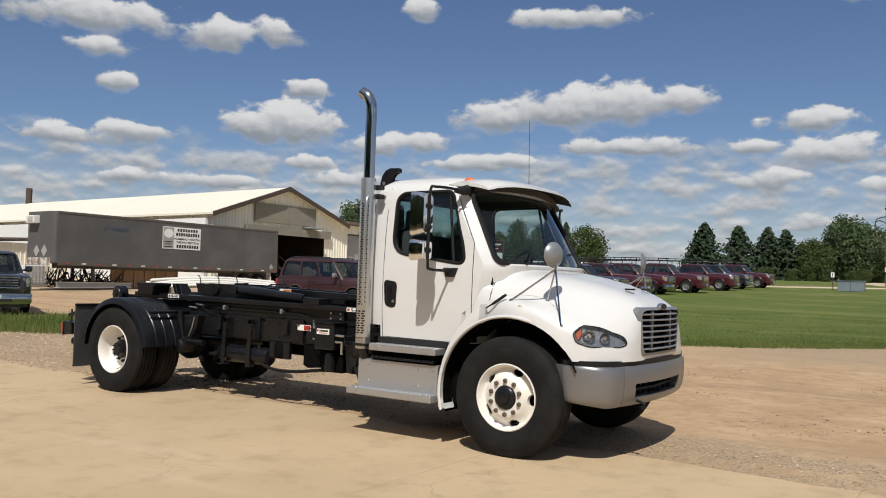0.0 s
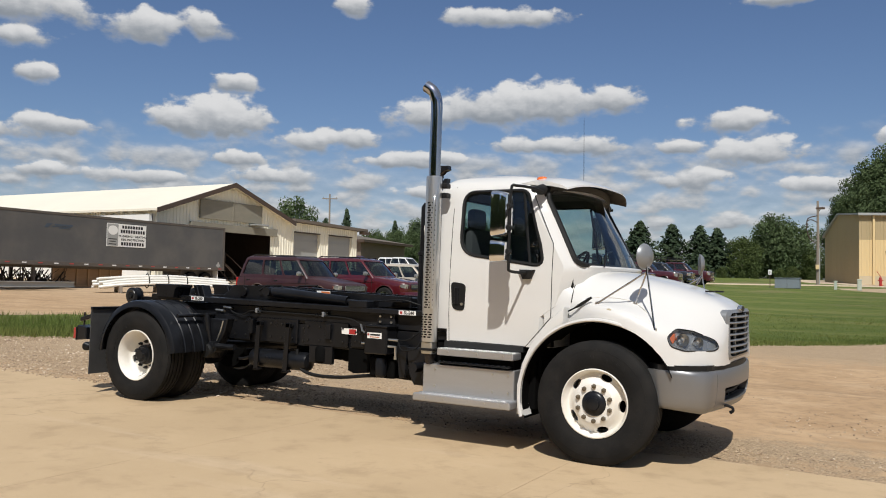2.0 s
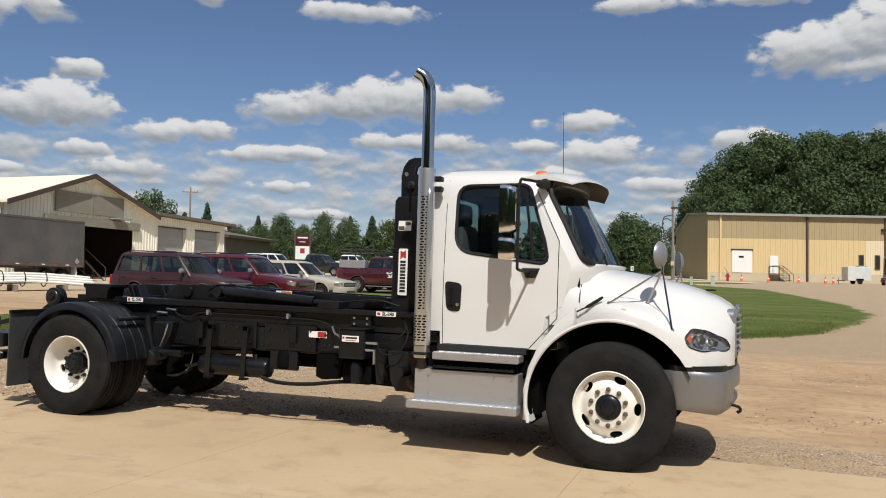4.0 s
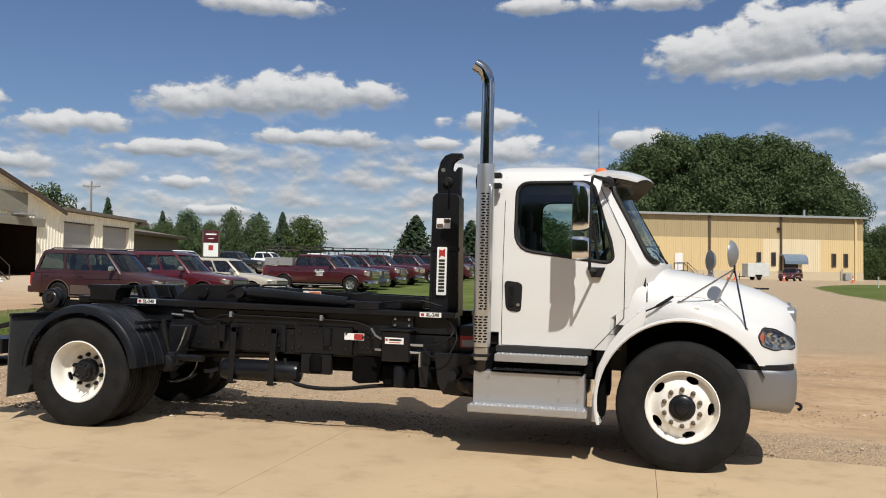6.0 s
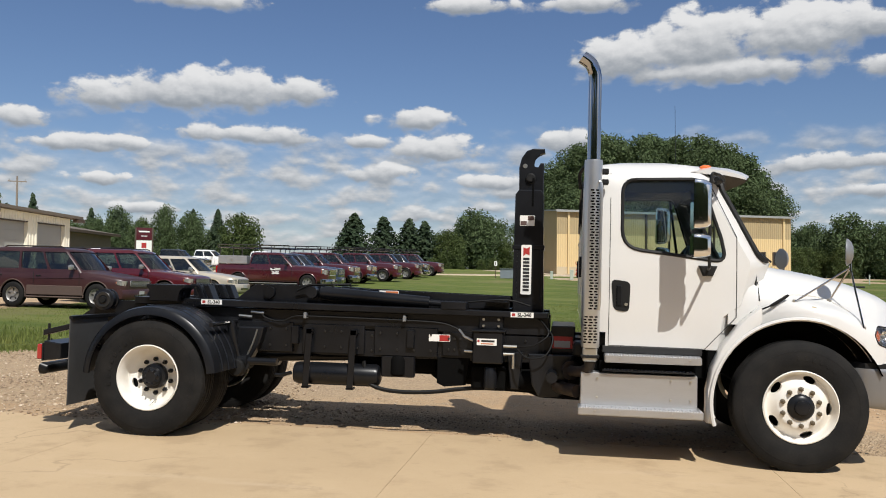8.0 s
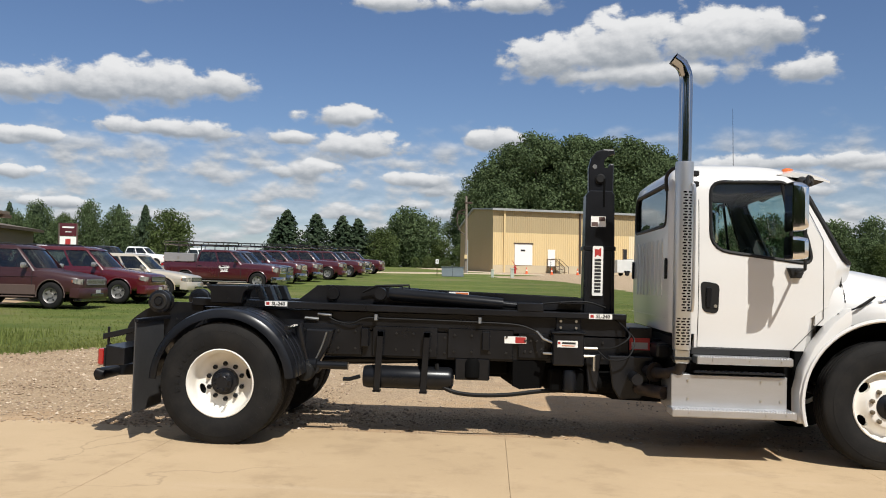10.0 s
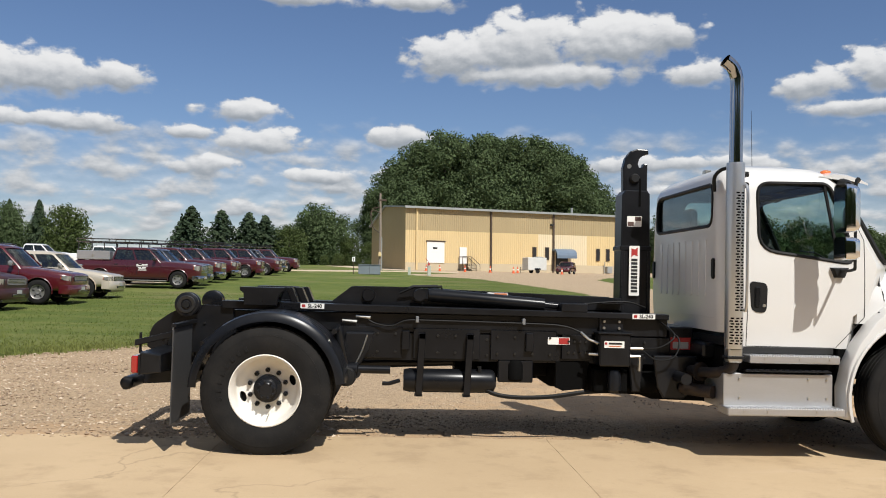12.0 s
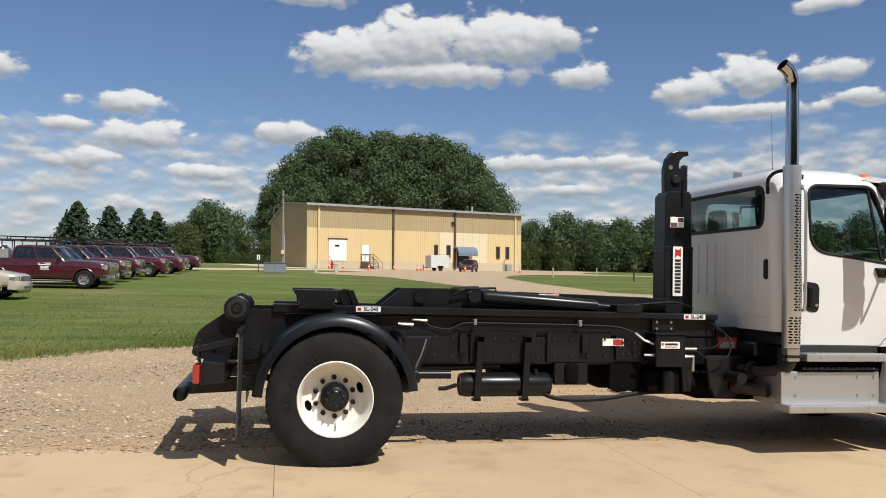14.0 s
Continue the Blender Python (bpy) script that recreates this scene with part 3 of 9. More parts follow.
def writing(name, text, size, m, material, parent=None, depth=0.001, bold=0.0, wide=1.0):
    """Letters as a mesh, in the built-in font; m places them: x along the line, z out of the surface."""
    c = bpy.data.curves.new(name, "FONT")
    c.body, c.size, c.align_x, c.align_y, c.extrude, c.offset, c.resolution_u = text, size, "CENTER", "CENTER", depth, bold, 2
    o = new(name, c)
    data = bpy.data.meshes.new_from_object(o.evaluated_get(bpy.context.evaluated_depsgraph_get()))
    bpy.data.objects.remove(o)
    bpy.data.curves.remove(c)
    data.materials.clear()
    data.materials.append(material)
    data.transform(Matrix.Diagonal((wide, 1, 1, 1)))
    ob = new(name, data)
    ob.parent = parent
    ob.matrix_basis = m
    return ob


def facing(x, y, z, right, up):
    """A pose whose x runs along right and whose y runs along up."""
    r, u = Vector(right).normalized(), Vector(up).normalized()
    n = r.cross(u).normalized()
    u = n.cross(r)
    return Matrix(((r.x, u.x, n.x, x), (r.y, u.y, n.y, y), (r.z, u.z, n.z, z), (0, 0, 0, 1)))

# ---- ground ----
RISE_Y = (-3000, 2, 20, 33, 50, 60, 84, 100, 115, 140, 200, 4000)
RISE_Z = (-0.014, -0.014, 0.21, 0.58, 1.12, 1.4, 2.1, 2.36, 2.7, 3.2, 3.4, 3.4)


def height(x, y):
    return -0.01396 * max(-60.0, min(60.0, x)) + float(np.interp(y, RISE_Y, RISE_Z))


LAWNS = [
    [(-60, -14), (-30, -1), (-16, 2.0), (-11.2, 5.0), (-9.3, 7.6), (-5.5, 10.4), (-1.8, 13.0), (1.0, 15.6), (2.8, 18.5), (4.6, 24), (6.2, 31), (6.2, 38),
     (5.0, 46), (3.4, 55), (2.4, 62), (-3, 66), (-11, 66.5), (-16.5, 66), (-17.5, 40), (-19.5, 26), (-19.5, 17), (-19.0, 9), (-22, 5.5), (-32, 3), (-60, -2)],
    [(13.0, 39), (12.4, 52), (13.4, 66), (17, 76), (26, 84), (60, 88), (400, 90), (400, -40), (60, 22), (28, 34), (18, 36.5)],
    [(-12, 70), (-4, 70), (3, 76), (-1, 84), (-8, 98), (-16, 130), (45, 155), (48, 118), (34, 108), (32, 92), (60, 92), (4000, 90), (4000, 3000), (-3000, 3000), (-3000, 75),
     (-70, 75), (-30, 72)]]


def reach(px, py, poly):
    """Signed distance of points to a polygon's outline, positive inside."""
    best = np.full(px.shape, 1e9)
    inside = np.zeros(px.shape, bool)
    for (ax, ay), (bx, by) in zip(poly, poly[1:] + poly[:1]):
        ex, ey = bx - ax, by - ay
        t = np.clip(((px - ax) * ex + (py - ay) * ey) / (ex * ex + ey * ey), 0, 1)
        best = np.minimum(best, np.hypot(px - ax - t * ex, py - ay - t * ey))
        if ay != by:
            cross = (ay > py) != (by > py)
            inside ^= cross & (px < ex * (py - ay) / ey + ax)
    return np.where(inside, best, -best)


def build_ground():
    def steps(near, far, fine, ends):
        v = list(np.arange(near, far + 1e-6, fine))
        lo, hi, s = near, far, fine
        while hi < ends:
            s *= 1.22
            lo, hi = lo - s, hi + s
            v = [lo] + v + [hi]
        return np.array(v)
    xs, ys = steps(-22, 16, 0.45, 2600), steps(-12, 40, 0.45, 2600)
    gx, gy = np.meshgrid(xs, ys)
    px, py = gx.ravel(), gy.ravel()
    pz = -0.01396 * np.clip(px, -60, 60) + np.interp(py, RISE_Y, RISE_Z)
    lump = np.array([noise.noise((x * 0.5, y * 0.5, 3.0)) * 0.015 + noise.noise((x * 1.7, y * 1.7, 8.0)) * 0.008 for x, y in zip(px, py)])
    calm = np.clip((py - 0.3) / 2.0, 0, 1)
    pz = pz + lump * calm - 0.02 * np.clip((-0.25 - py) / 0.3, 0, 1)
    nx = len(xs)
    faces = [(j * nx + i, j * nx + i + 1, (j + 1) * nx + i + 1, (j + 1) * nx + i) for j in range(len(ys) - 1) for i in range(nx - 1)]
    data = bpy.data.meshes.new("ground")
    data.from_pydata(np.stack([px, py, pz], 1).tolist(), [], faces)
    turf = np.max([np.clip(reach(px, py, p), -3, 3) for p in LAWNS], axis=0)
    stony = np.clip(1.2 - np.abs(py - 4.0 - (px + 10) * 0.12) / 4.0, -1, 1) * np.clip((-2.5 - px) / 2.5, -1, 1) + 0.25 * np.clip((-px - 14) / 6, 0, 1)
    stony = np.maximum(stony, 0.55 - np.abs(py - 0.55) * 1.2 + 0.2 * np.sin(px * 1.3))
    for name, v in (("turf", turf), ("gravel", stony)):
        data.attributes.new(name, "FLOAT", "POINT").data.foreach_set("value", v.astype(np.float32))
    data.materials.append(M_GROUND)
    data.polygons.foreach_set("use_smooth", [True] * len(data.polygons))
    tagged(new("ground", data), "tan dirt and gravel yard with mown green lawns", "ground", kind="structure")


build_ground()


def build_pad():
    pad = thing("pavement", Matrix.Identity(4), "dusty tan concrete apron in large slabs beside the gravel", "pavement", kind="structure")
    xs = [-24, -20.5, -17.6, -14.7, -11.8, -8.9, -6.0, -3.1, -0.2, 2.7, 5.6, 8.5, 11.4, 15, 19]
    ys = [-24, -19, -14.4, -9.6, -5.2, -0.32]
    for x0, x1 in zip(xs, xs[1:]):
        for y0, y1 in zip(ys, ys[1:]):
            rng = random.Random(int(x0 * 31 + y0 * 7))
            bm = bmesh.new()
            g = 0.0016
            n = 8
            top, low = [], []
            edge = [(x0 + g, y0 + g), (x1 - g, y0 + g), (x1 - g, y1 - g), (x0 + g, y1 - g)]
            pts = []
            for i in range(4):
                a, b = Vector(edge[i]), Vector(edge[(i + 1) % 4])
                for k in range(n):
                    p = a.lerp(b, k / n)
                    if y1 > -1 and i == 2:
                        p.y += rng.uniform(-0.05, 0.05) + 0.06 * math.sin(p.x * 1.1) - 0.02
                    pts.append(p)
            for p in pts:
                top.append(bm.verts.new((p.x, p.y, -0.01396 * p.x - 0.014)))
                low.append(bm.verts.new((p.x, p.y, -0.01396 * p.x - 0.13)))
            bm.faces.new(top)
            for i in range(len(top)):
                bm.faces.new((top[i], low[i], low[(i + 1) % len(top)], top[(i + 1) % len(top)]))
            part("slab", bm, M_SLAB, pad)


# ---- sheet-metal buildings ----
def ribbed(p0, p1, z0, z1, out, pitch=0.3, rib=0.035, bm=None, tops=None, bottoms=None):
    """A sheet wall with raised ribs from p0 to p1 in plan; out points outdoors. tops gives the upper edge by distance."""
    bm = bm or bmesh.new()
    a, b, o = Vector(p0), Vector(p1), Vector(out).normalized()
    d = b - a
    n = max(1, round(d.length / pitch))
    us = []
    for i in range(n):
        for f, h in ((0, 0), (0.62, 0), (0.72, rib), (0.9, rib)):
            us.append(((i + f) / n, h))
    us.append((1.0, 0.0))
    prev = None
    for u, h in us:
        q = a + d * u + o * h
        s = u * d.length
        top = tops(s) if tops else z1
        lo = bottoms(s) if bottoms else z0
        pair = (bm.verts.new((q.x, q.y, lo)), bm.verts.new((q.x, q.y, top)))
        if prev:
            bm.faces.new((prev[0], pair[0], pair[1], prev[1]))
        prev = pair
    return bm


def oblong(centre, along, out, w, h, z0, t, bm=None, push=0.0, bevel=0.0):
    """An upright plate: middle in plan, its width along a direction, thickness t outwards from push."""
    a, o, c = Vector(along).normalized(), Vector(out).normalized(), Vector(centre)
    m = Matrix(((a.x, o.x, 0, c.x), (a.y, o.y, 0, c.y), (0, 0, 1, 0), (0, 0, 0, 1)))
    return box(-w / 2, w / 2, push, push + t, z0, z0 + h, bm=bm, bevel=bevel, m=m)


def tan_warehouse():
    fl, fr = Vector((-3.0, 99.6)), Vector((28.2, 111.4))
    u = (fr - fl).normalized()
    v = Vector((-u.y, u.x))
    L, D, R = (fr - fl).length, 13.0, 7.3
    zb, ze, zr, zk = 2.25, 10.4, 10.95, 8.6
    hall = thing("warehouse", Matrix.Identity(4), "long tan sheet-metal warehouse with dark downpipes and a grey roof", "building")
    at = lambda s, d=0.0: fl + u * s + v * d
    out = -v
    part("upper_wall", ribbed(at(0), at(L), 7.5, ze, out), M_TAN_TOP_SHADE, hall, "weathered brownish upper wall sheets")
    part("wall", ribbed(at(0), at(L * 0.585), zb + 1.1, 7.5, out), M_TAN, hall)
    part("wall", ribbed(at(L * 0.585), at(L * 0.82), zb + 1.1, 7.5, out), M_TAN_PALE, hall, "paler replaced wall sheets")
    part("wall", ribbed(at(L * 0.82), at(L), zb + 1.1, 7.5, out), M_TAN, hall)
    part("foundation", oblong(at(L / 2), u, out, L, 2.6, zb - 1.5, 0.12, push=-0.1), M_FOUND, hall, "low painted concrete foundation")
    depth = lambda d: ze + (zr - ze) * d / R if d < R else zr + (zk - zr) * (d - R) / (D - R)
    # gables and back wall take the darker sheet, their shade put into the colour
    part("gable_wall", ribbed(at(0, D), at(0), zb - 0.5, ze, -u, tops=lambda s: depth(D - s)), M_TAN_TOP_SHADE, hall, "tan gable wall with its shade in the sheet colour")
    part("gable_wall", ribbed(at(L), at(L, D), zb - 1, ze, u, tops=depth), M_TAN_TOP_SHADE, hall)
    part("back_wall", ribbed(at(L, D), at(0, D), zb - 1, zk, v), M_TAN_TOP_SHADE, hall)
    bm = bmesh.new()
    for d0, d1, z0, z1 in ((-0.4, R, ze - 0.05, zr), (D + 0.4, R, zk - 0.15, zr)):
        vs = [at(-0.3, d0).to_3d(), at(L + 0.3, d0).to_3d(), at(L + 0.3, d1).to_3d(), at(-0.3, d1).to_3d()]
        loft([[(p.x, p.y, z + dz) for p, z in zip(vs, (z0, z0, z1, z1))] for dz in (0.0, 0.18)], bm)
    part("roof", bm, M_ROOF_GREY, hall, "grey sheet roof with a light edge")
    part("gutter", oblong(at(L / 2, -0.4), u, out, L + 0.6, 0.28, ze - 0.12, 0.14), M_ROOF_GREY, hall)
    for s, mt in ((L * 0.365, M_BROWN), (L * 0.655, M_BROWN), (L * 0.045, M_TAN), (L * 0.965, M_TAN)):
        part("downpipe", oblong(at(s), u, out, 0.24, ze - zb - 0.1, zb, 0.16, push=0.05), mt, hall)
    bigdoor = part("overhead_door", oblong(at(L * 0.125), u, out, 2.45, 2.7, zb + 1.1, 0.08, push=0.02), M_WHITE_WALL, hall, "white overhead dock door")
    part("door_pane", oblong(at(L * 0.122), u, out, 0.6, 0.22, zb + 2.9, 0.03, push=0.1), M_INK, bigdoor)
    part("door_head", oblong(at(L * 0.125), u, out, 2.7, 0.18, zb + 3.8, 0.12, push=0.02), M_BROWN, hall)
    part("entry_door", oblong(at(L * 0.243), u, out, 1.0, 2.15, zb + 1.05, 0.08, push=0.02), M_WHITE_WALL, hall, "white steel entry door")
    for s in (L * 0.565, L * 0.625, L * 0.875, L * 0.925):
        w = part("window", oblong(at(s), u, out, 0.62, 1.75, zb + 1.75, 0.1, push=0.02), M_BROWN, hall, "narrow dark window")
        part("pane", oblong(at(s), u, out, 0.4, 1.5, zb + 1.88, 0.04, push=0.1), M_INK, w)
    lampb = part("wall_lamp", oblong(at(L * 0.645), u, out, 0.4, 0.25, 8.7, 0.35, push=0.02), M_INK, hall)
    stair = thing("entry_stair", Matrix.Identity(4), "small dark steel stair with railings at the warehouse door", "stair")
    c = at(L * 0.243)
    part("landing", oblong(c, u, out, 1.3, 0.08, zb + 0.95, 1.2, push=0.1), M_BROWN, stair)
    for k in range(5):
        part("tread", oblong(c + u * (0.8 + 0.26 * k), u, out, 0.28, 0.05, zb + 0.78 - 0.19 * k, 1.0, push=0.2), M_BROWN, stair)
    for dx in (-0.62, 0.62):
        for py in (0.15, 1.25):
            p = c + u * dx + out * py
            part("railing_post", rod([(p.x, p.y, zb), (p.x, p.y, zb + 1.95)], 0.035, 6), M_BROWN, stair)
    for py in (0.15, 1.25):
        a, b, e = c + u * -0.62 + out * py, c + u * 0.62 + out * py, c + u * 1.9 + out * py
        part("handrail", rod([(a.x, a.y, zb + 1.95), (b.x, b.y, zb + 1.95), (e.x, e.y, zb + 0.9), (e.x, e.y, zb)], 0.035, 6), M_BROWN, stair)
    # blue-grey curved awning over the office door
    awn = part("awning", bmesh.new(), M_AWN, hall, "curved blue-grey metal awning")
    bm = bmesh.new()
    prof = [(0.0, 7.3 - 0.0), (0.5, 7.3), (1.0, 7.12), (1.3, 6.8), (1.4, 6.4), (1.4, 6.0), (1.32, 6.0), (1.25, 6.5), (0.9, 6.9), (0.4, 7.05), (0.0, 7.05)]
    c0, c1 = at(L * 0.65), at(L * 0.745)
    loft([[((p + out * d).x, (p + out * d).y, z - 1.75 + 0.0) for d, z in prof] for p in (c0, c1)], bm)
    bm.to_mesh(awn.data)
    bm.free()
    part("office_door", oblong(at(L * 0.697), u, out, 1.9, 2.4, zb + 0.4, 0.06, push=0.03), M_INK, hall, "dark glazed office door")
    part("cap_vent", rod([(at(L * 0.86, 6).x, at(L * 0.86, 6).y, ze + 0.6), (at(L * 0.86, 6).x, at(L * 0.86, 6).y, ze + 1.5)], 0.15, 8), M_ROOF_GREY, hall)
    meter = part("meter_box", oblong(at(L * 0.925), u, out, 0.8, 0.9, zb + 0.05, 0.5, push=0.1), M_ROOF_GREY, hall)
    part("meter_pipe", rod([(*(at(L * 0.905) + out * 0.3), zb), (*(at(L * 0.905) + out * 0.3), zb + 1.6)], 0.06, 6), M_ROOF_GREY, hall)
    return at, out, u, L, zb


M_AWN = surface("blue_grey_awning", (0.16, 0.21, 0.27), rough=0.45, metal=0.2, vary=0.05)
W_AT, W_OUT, W_U, W_L, W_Z = tan_warehouse()


def cream_garage():
    """Cream gabled shop with a lower two-door wing; its front looks along +x."""
    X = -41.0
    shop = thing("shop_building", Matrix.Identity(4), "cream sheet-metal shop with brown trim and an open dark doorway", "building")
    out, back = Vector((1, 0)), 45.0
    y0, ym, y1, ye = 31.2, 37.9, 44.6, 54.0
    zb, ze, zr, zs = 0.9, 6.0, 8.25, 5.45
    gable = lambda s: ze + (zr - ze) * (1 - abs((y0 + s) - ym) / (ym - y0))
    # the front wall round the doorway
    d0, d1, dz = 34.4, 42.4, 5.1
    part("wall", ribbed((X, y0), (X, d0), zb, ze, out, tops=gable), M_CREAM, shop)
    part("wall", ribbed((X, d0), (X, d1), dz, ze, out, tops=lambda s: gable(s + d0 - y0)), M_CREAM, shop)
    part("wall", ribbed((X, d1), (X, y1), zb, ze, out, tops=lambda s: gable(s + d1 - y0)), M_CREAM, shop)
    part("header", box(X + 0.05, X + 0.3, d0 - 0.4, d1 + 0.5, dz - 0.25, dz + 0.3), M_GREY_PLY, shop, "weathered header over the doorway")
    part("sign_board", box(X + 0.06, X + 0.2, 34.85, 41.2, 5.68, 7.05, 0.01), M_GREY_PLY, shop, "weathered blank grey sign board")
    part("board_batten", box(X + 0.2, X + 0.24, 38.0, 38.12, 5.68, 7.05), M_GREY_PLY, shop)
    part("wall_lamp", box(X + 0.1, X + 0.9, 39.9, 41.2, 5.5, 5.62, 0.02), M_ROOF_GREY, shop)
    # lower wing with two overhead doors
    wing = lambda s: 6.15 - 0.02 * s
    part("wall", ribbed((X, y1), (X, ye), 5.4, 5.7, out, tops=wing), M_CREAM, shop)
    for a, b in ((y1, 45.1), (48.7, 49.7), (53.3, ye)):
        part("wall", ribbed((X, a), (X, b), zb, 5.4, out), M_CREAM, shop)
    for a, b in ((45.1, 48.7), (49.7, 53.3)):
        door = part("overhead_door", box(X - 0.35, X - 0.25, a, b, zb, 5.4), M_ODOOR, shop, "grey sectional overhead door")
        for k in range(1, 6):
            part("door_rail", box(X - 0.25, X - 0.225, a, b, zb + k * 0.76, zb + k * 0.76 + 0.05), M_ODOOR, door)
        for p in (a, b):
            part("jamb", box(X - 0.3, X + 0.06, p - 0.06, p + 0.06, zb, 5.4), M_CREAM, shop)
        part("lintel", box(X - 0.3, X + 0.06, a + 0.06, b - 0.06, 5.34, 5.42), M_BROWN, shop)
    part("side_wall", ribbed((X, ye), (X - 20, ye), zb, 5.9, (0, 1)), M_CREAM, shop)
    part("side_wall", ribbed((X - back, y0), (X, y0), zb, ze, (0, -1)), M_CREAM, shop)
    part("back_wall", ribbed((X - back, ye), (X - back, y0), zb, 5.4, (-1, 0)), M_CREAM, shop)
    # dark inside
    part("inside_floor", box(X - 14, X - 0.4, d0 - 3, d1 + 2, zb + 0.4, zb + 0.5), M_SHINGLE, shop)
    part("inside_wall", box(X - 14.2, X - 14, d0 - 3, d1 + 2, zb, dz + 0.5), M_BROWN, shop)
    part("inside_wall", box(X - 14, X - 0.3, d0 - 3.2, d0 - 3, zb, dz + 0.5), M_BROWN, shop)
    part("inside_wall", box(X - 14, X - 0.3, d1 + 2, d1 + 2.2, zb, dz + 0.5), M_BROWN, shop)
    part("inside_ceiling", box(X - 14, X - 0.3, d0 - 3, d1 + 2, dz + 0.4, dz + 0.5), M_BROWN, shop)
    for k, z in enumerate((1.9, 2.6, 3.2)):
        part("inside_shelf", box(X - 9, X - 7.5, d0 + 1, d1 - 1.2, zb + z - 0.8, zb + z - 0.72), M_WOOD_GREY, shop)
    # roofs with brown rake trim
    bm = bmesh.new()
    for ya, yb in ((y0 - 0.5, ym), (y1 + 0.2, ym)):
        za = gable(ya - y0)
        loft([[(X + 0.5, ya, za + t), (X + 0.5, yb, zr + t), (X - back, yb, zr + t), (X - back, ya, za + t)] for t in (0.02, 0.16)], bm)
    part("roof", bm, M_CREAM_ROOF, shop, "cream sheet roof")
    bm = bmesh.new()
    for ya, yb in ((y0 - 0.5, ym), (y1 + 0.2, ym)):
        za = gable(ya - y0)
        loft([[(X + x, ya, za - 0.12), (X + x, ya, za + 0.2), (X + x, yb, zr + 0.2), (X + x, yb, zr - 0.12)] for x in (0.5, 0.6)], bm)
    part("rake_trim", bm, M_BROWN, shop, "dark brown rake trim")
    bm = loft([[(X + 0.6, y1 + 0.1, 6.18 + t), (X + 0.6, ye + 0.9, 5.97 + t), (X - 20, ye + 0.9, 5.97 + t), (X - 20, y1 + 0.1, 6.18 + t)] for t in (0.0, 0.22)])
    part("wing_roof", bm, M_SHINGLE, shop, "brown flat wing roof")
    part("eave_end", box(X + 0.2, X + 0.7, ye + 0.1, ye + 1.0, 5.7, 5.95), M_BROWN, shop)
    # paler low annex along the side
    part("annex_wall", box(X - back, X - 0.3, y0 - 0.40, y0 - 0.15, 0.9, 5.62), M_WHITE_WALL, shop, "white upper side wall")
    part("vent_pipe", rod([(-75, ym, zr), (-75, ym, zr + 1.6)], 0.3, 8), M_BROWN, shop)
    ann = thing("annex", Matrix.Identity(4), "low cream sheet-metal annex with a wall air conditioner", "building")
    part("wall", ribbed((X - 30, 17.5), (X - 7.5, 17.5), 0.7, 3.5, (0, -1)), M_CREAM, ann)
    part("wall", ribbed((X - 7.5, 17.5), (X - 7.5, 25.5), 0.7, 3.5, (1, 0)), M_CREAM, ann)
    bm = loft([[(X - 30, 17.2, 3.5 + t), (X - 7.2, 17.2, 3.5 + t), (X - 7.2, 26, 3.9 + t), (X - 30, 26, 3.9 + t)] for t in (0.0, 0.12)])
    part("roof", bm, M_SHINGLE, ann)
    part("air_conditioner", box(X - 9.3, X - 8.4, 17.1, 17.5, 2.1, 2.7, 0.02), M_WHITE_WALL, ann, "white window air conditioner")


cream_garage()


def low_house():
    h = thing("office_house", pose(-64.6, 80, 0, 0, 0, 6), "low brown office house with a hipped shingle roof", "house")
    zb, ze, zr = 2.0, 6.5, 7.6
    part("wall", box(-9, 9, -6, 6, zb, ze, 0.02), M_BRICK, h)
    bm = bmesh.new()
    vs = [bm.verts.new(p) for p in ((-9.8, -6.8, ze), (9.8, -6.8, ze), (9.8, 6.8, ze), (-9.8, 6.8, ze), (-3.5, 0, zr), (3.5, 0, zr))]
    for f in ((0, 1, 5, 4), (1, 2, 5), (2, 3, 4, 5), (3, 0, 4), (3, 2, 1, 0)):
        bm.faces.new([vs[i] for i in f])
    part("roof", bm, M_SHINGLE, h, "brown hipped shingle roof")
    part("fascia", box(-9.85, 9.85, -6.86, 6.86, ze - 0.3, ze - 0.02), M_BROWN, h)
    for x in (2.0, 6.0):
        w = part("window", box(x - 1.0, x + 1.0, -6.08, -5.98, zb + 0.9, zb + 2.3), M_BROWN, h)
        part("pane", box(x - 0.9, x + 0.9, -6.11, -6.08, zb + 1.0, zb + 2.2), M_INK, w)
    for y in (-3.0, 2.0):
        w = part("window", box(8.98, 9.08, y - 0.8, y + 0.8, zb + 0.9, zb + 2.3), M_BROWN, h)
        part("pane", box(9.08, 9.11, y - 0.7, y + 0.7, zb + 1.0, zb + 2.2), M_INK, w)


low_house()


def far_road():
    line = curve_points([(-60, 70.5, 0), (-30, 71.5, 0), (-14, 73.5, 0), (-8, 77.5, 0), (-3, 80.5, 0), (2, 82, 0)], 8)
    bm = bmesh.new()
    rows = []
    for p, q in zip(line, line[1:] + [line[-1] * 2 - line[-2]]):
        d = (q - p).normalized()
        n = Vector((-d.y, d.x, 0))
        rows.append([(v.x, v.y, height(v.x, v.y) + dz) for v, dz in ((p - n * 1.5, -0.15), (p - n * 1.4, 0.05), (p, 0.08), (p + n * 1.4, 0.05), (p + n * 1.5, -0.15))])
    loft(rows, bm, ring=False)
    tagged(part("road", bm, M_ROAD), "pale gravel lane along the far lawn", "road", kind="structure")


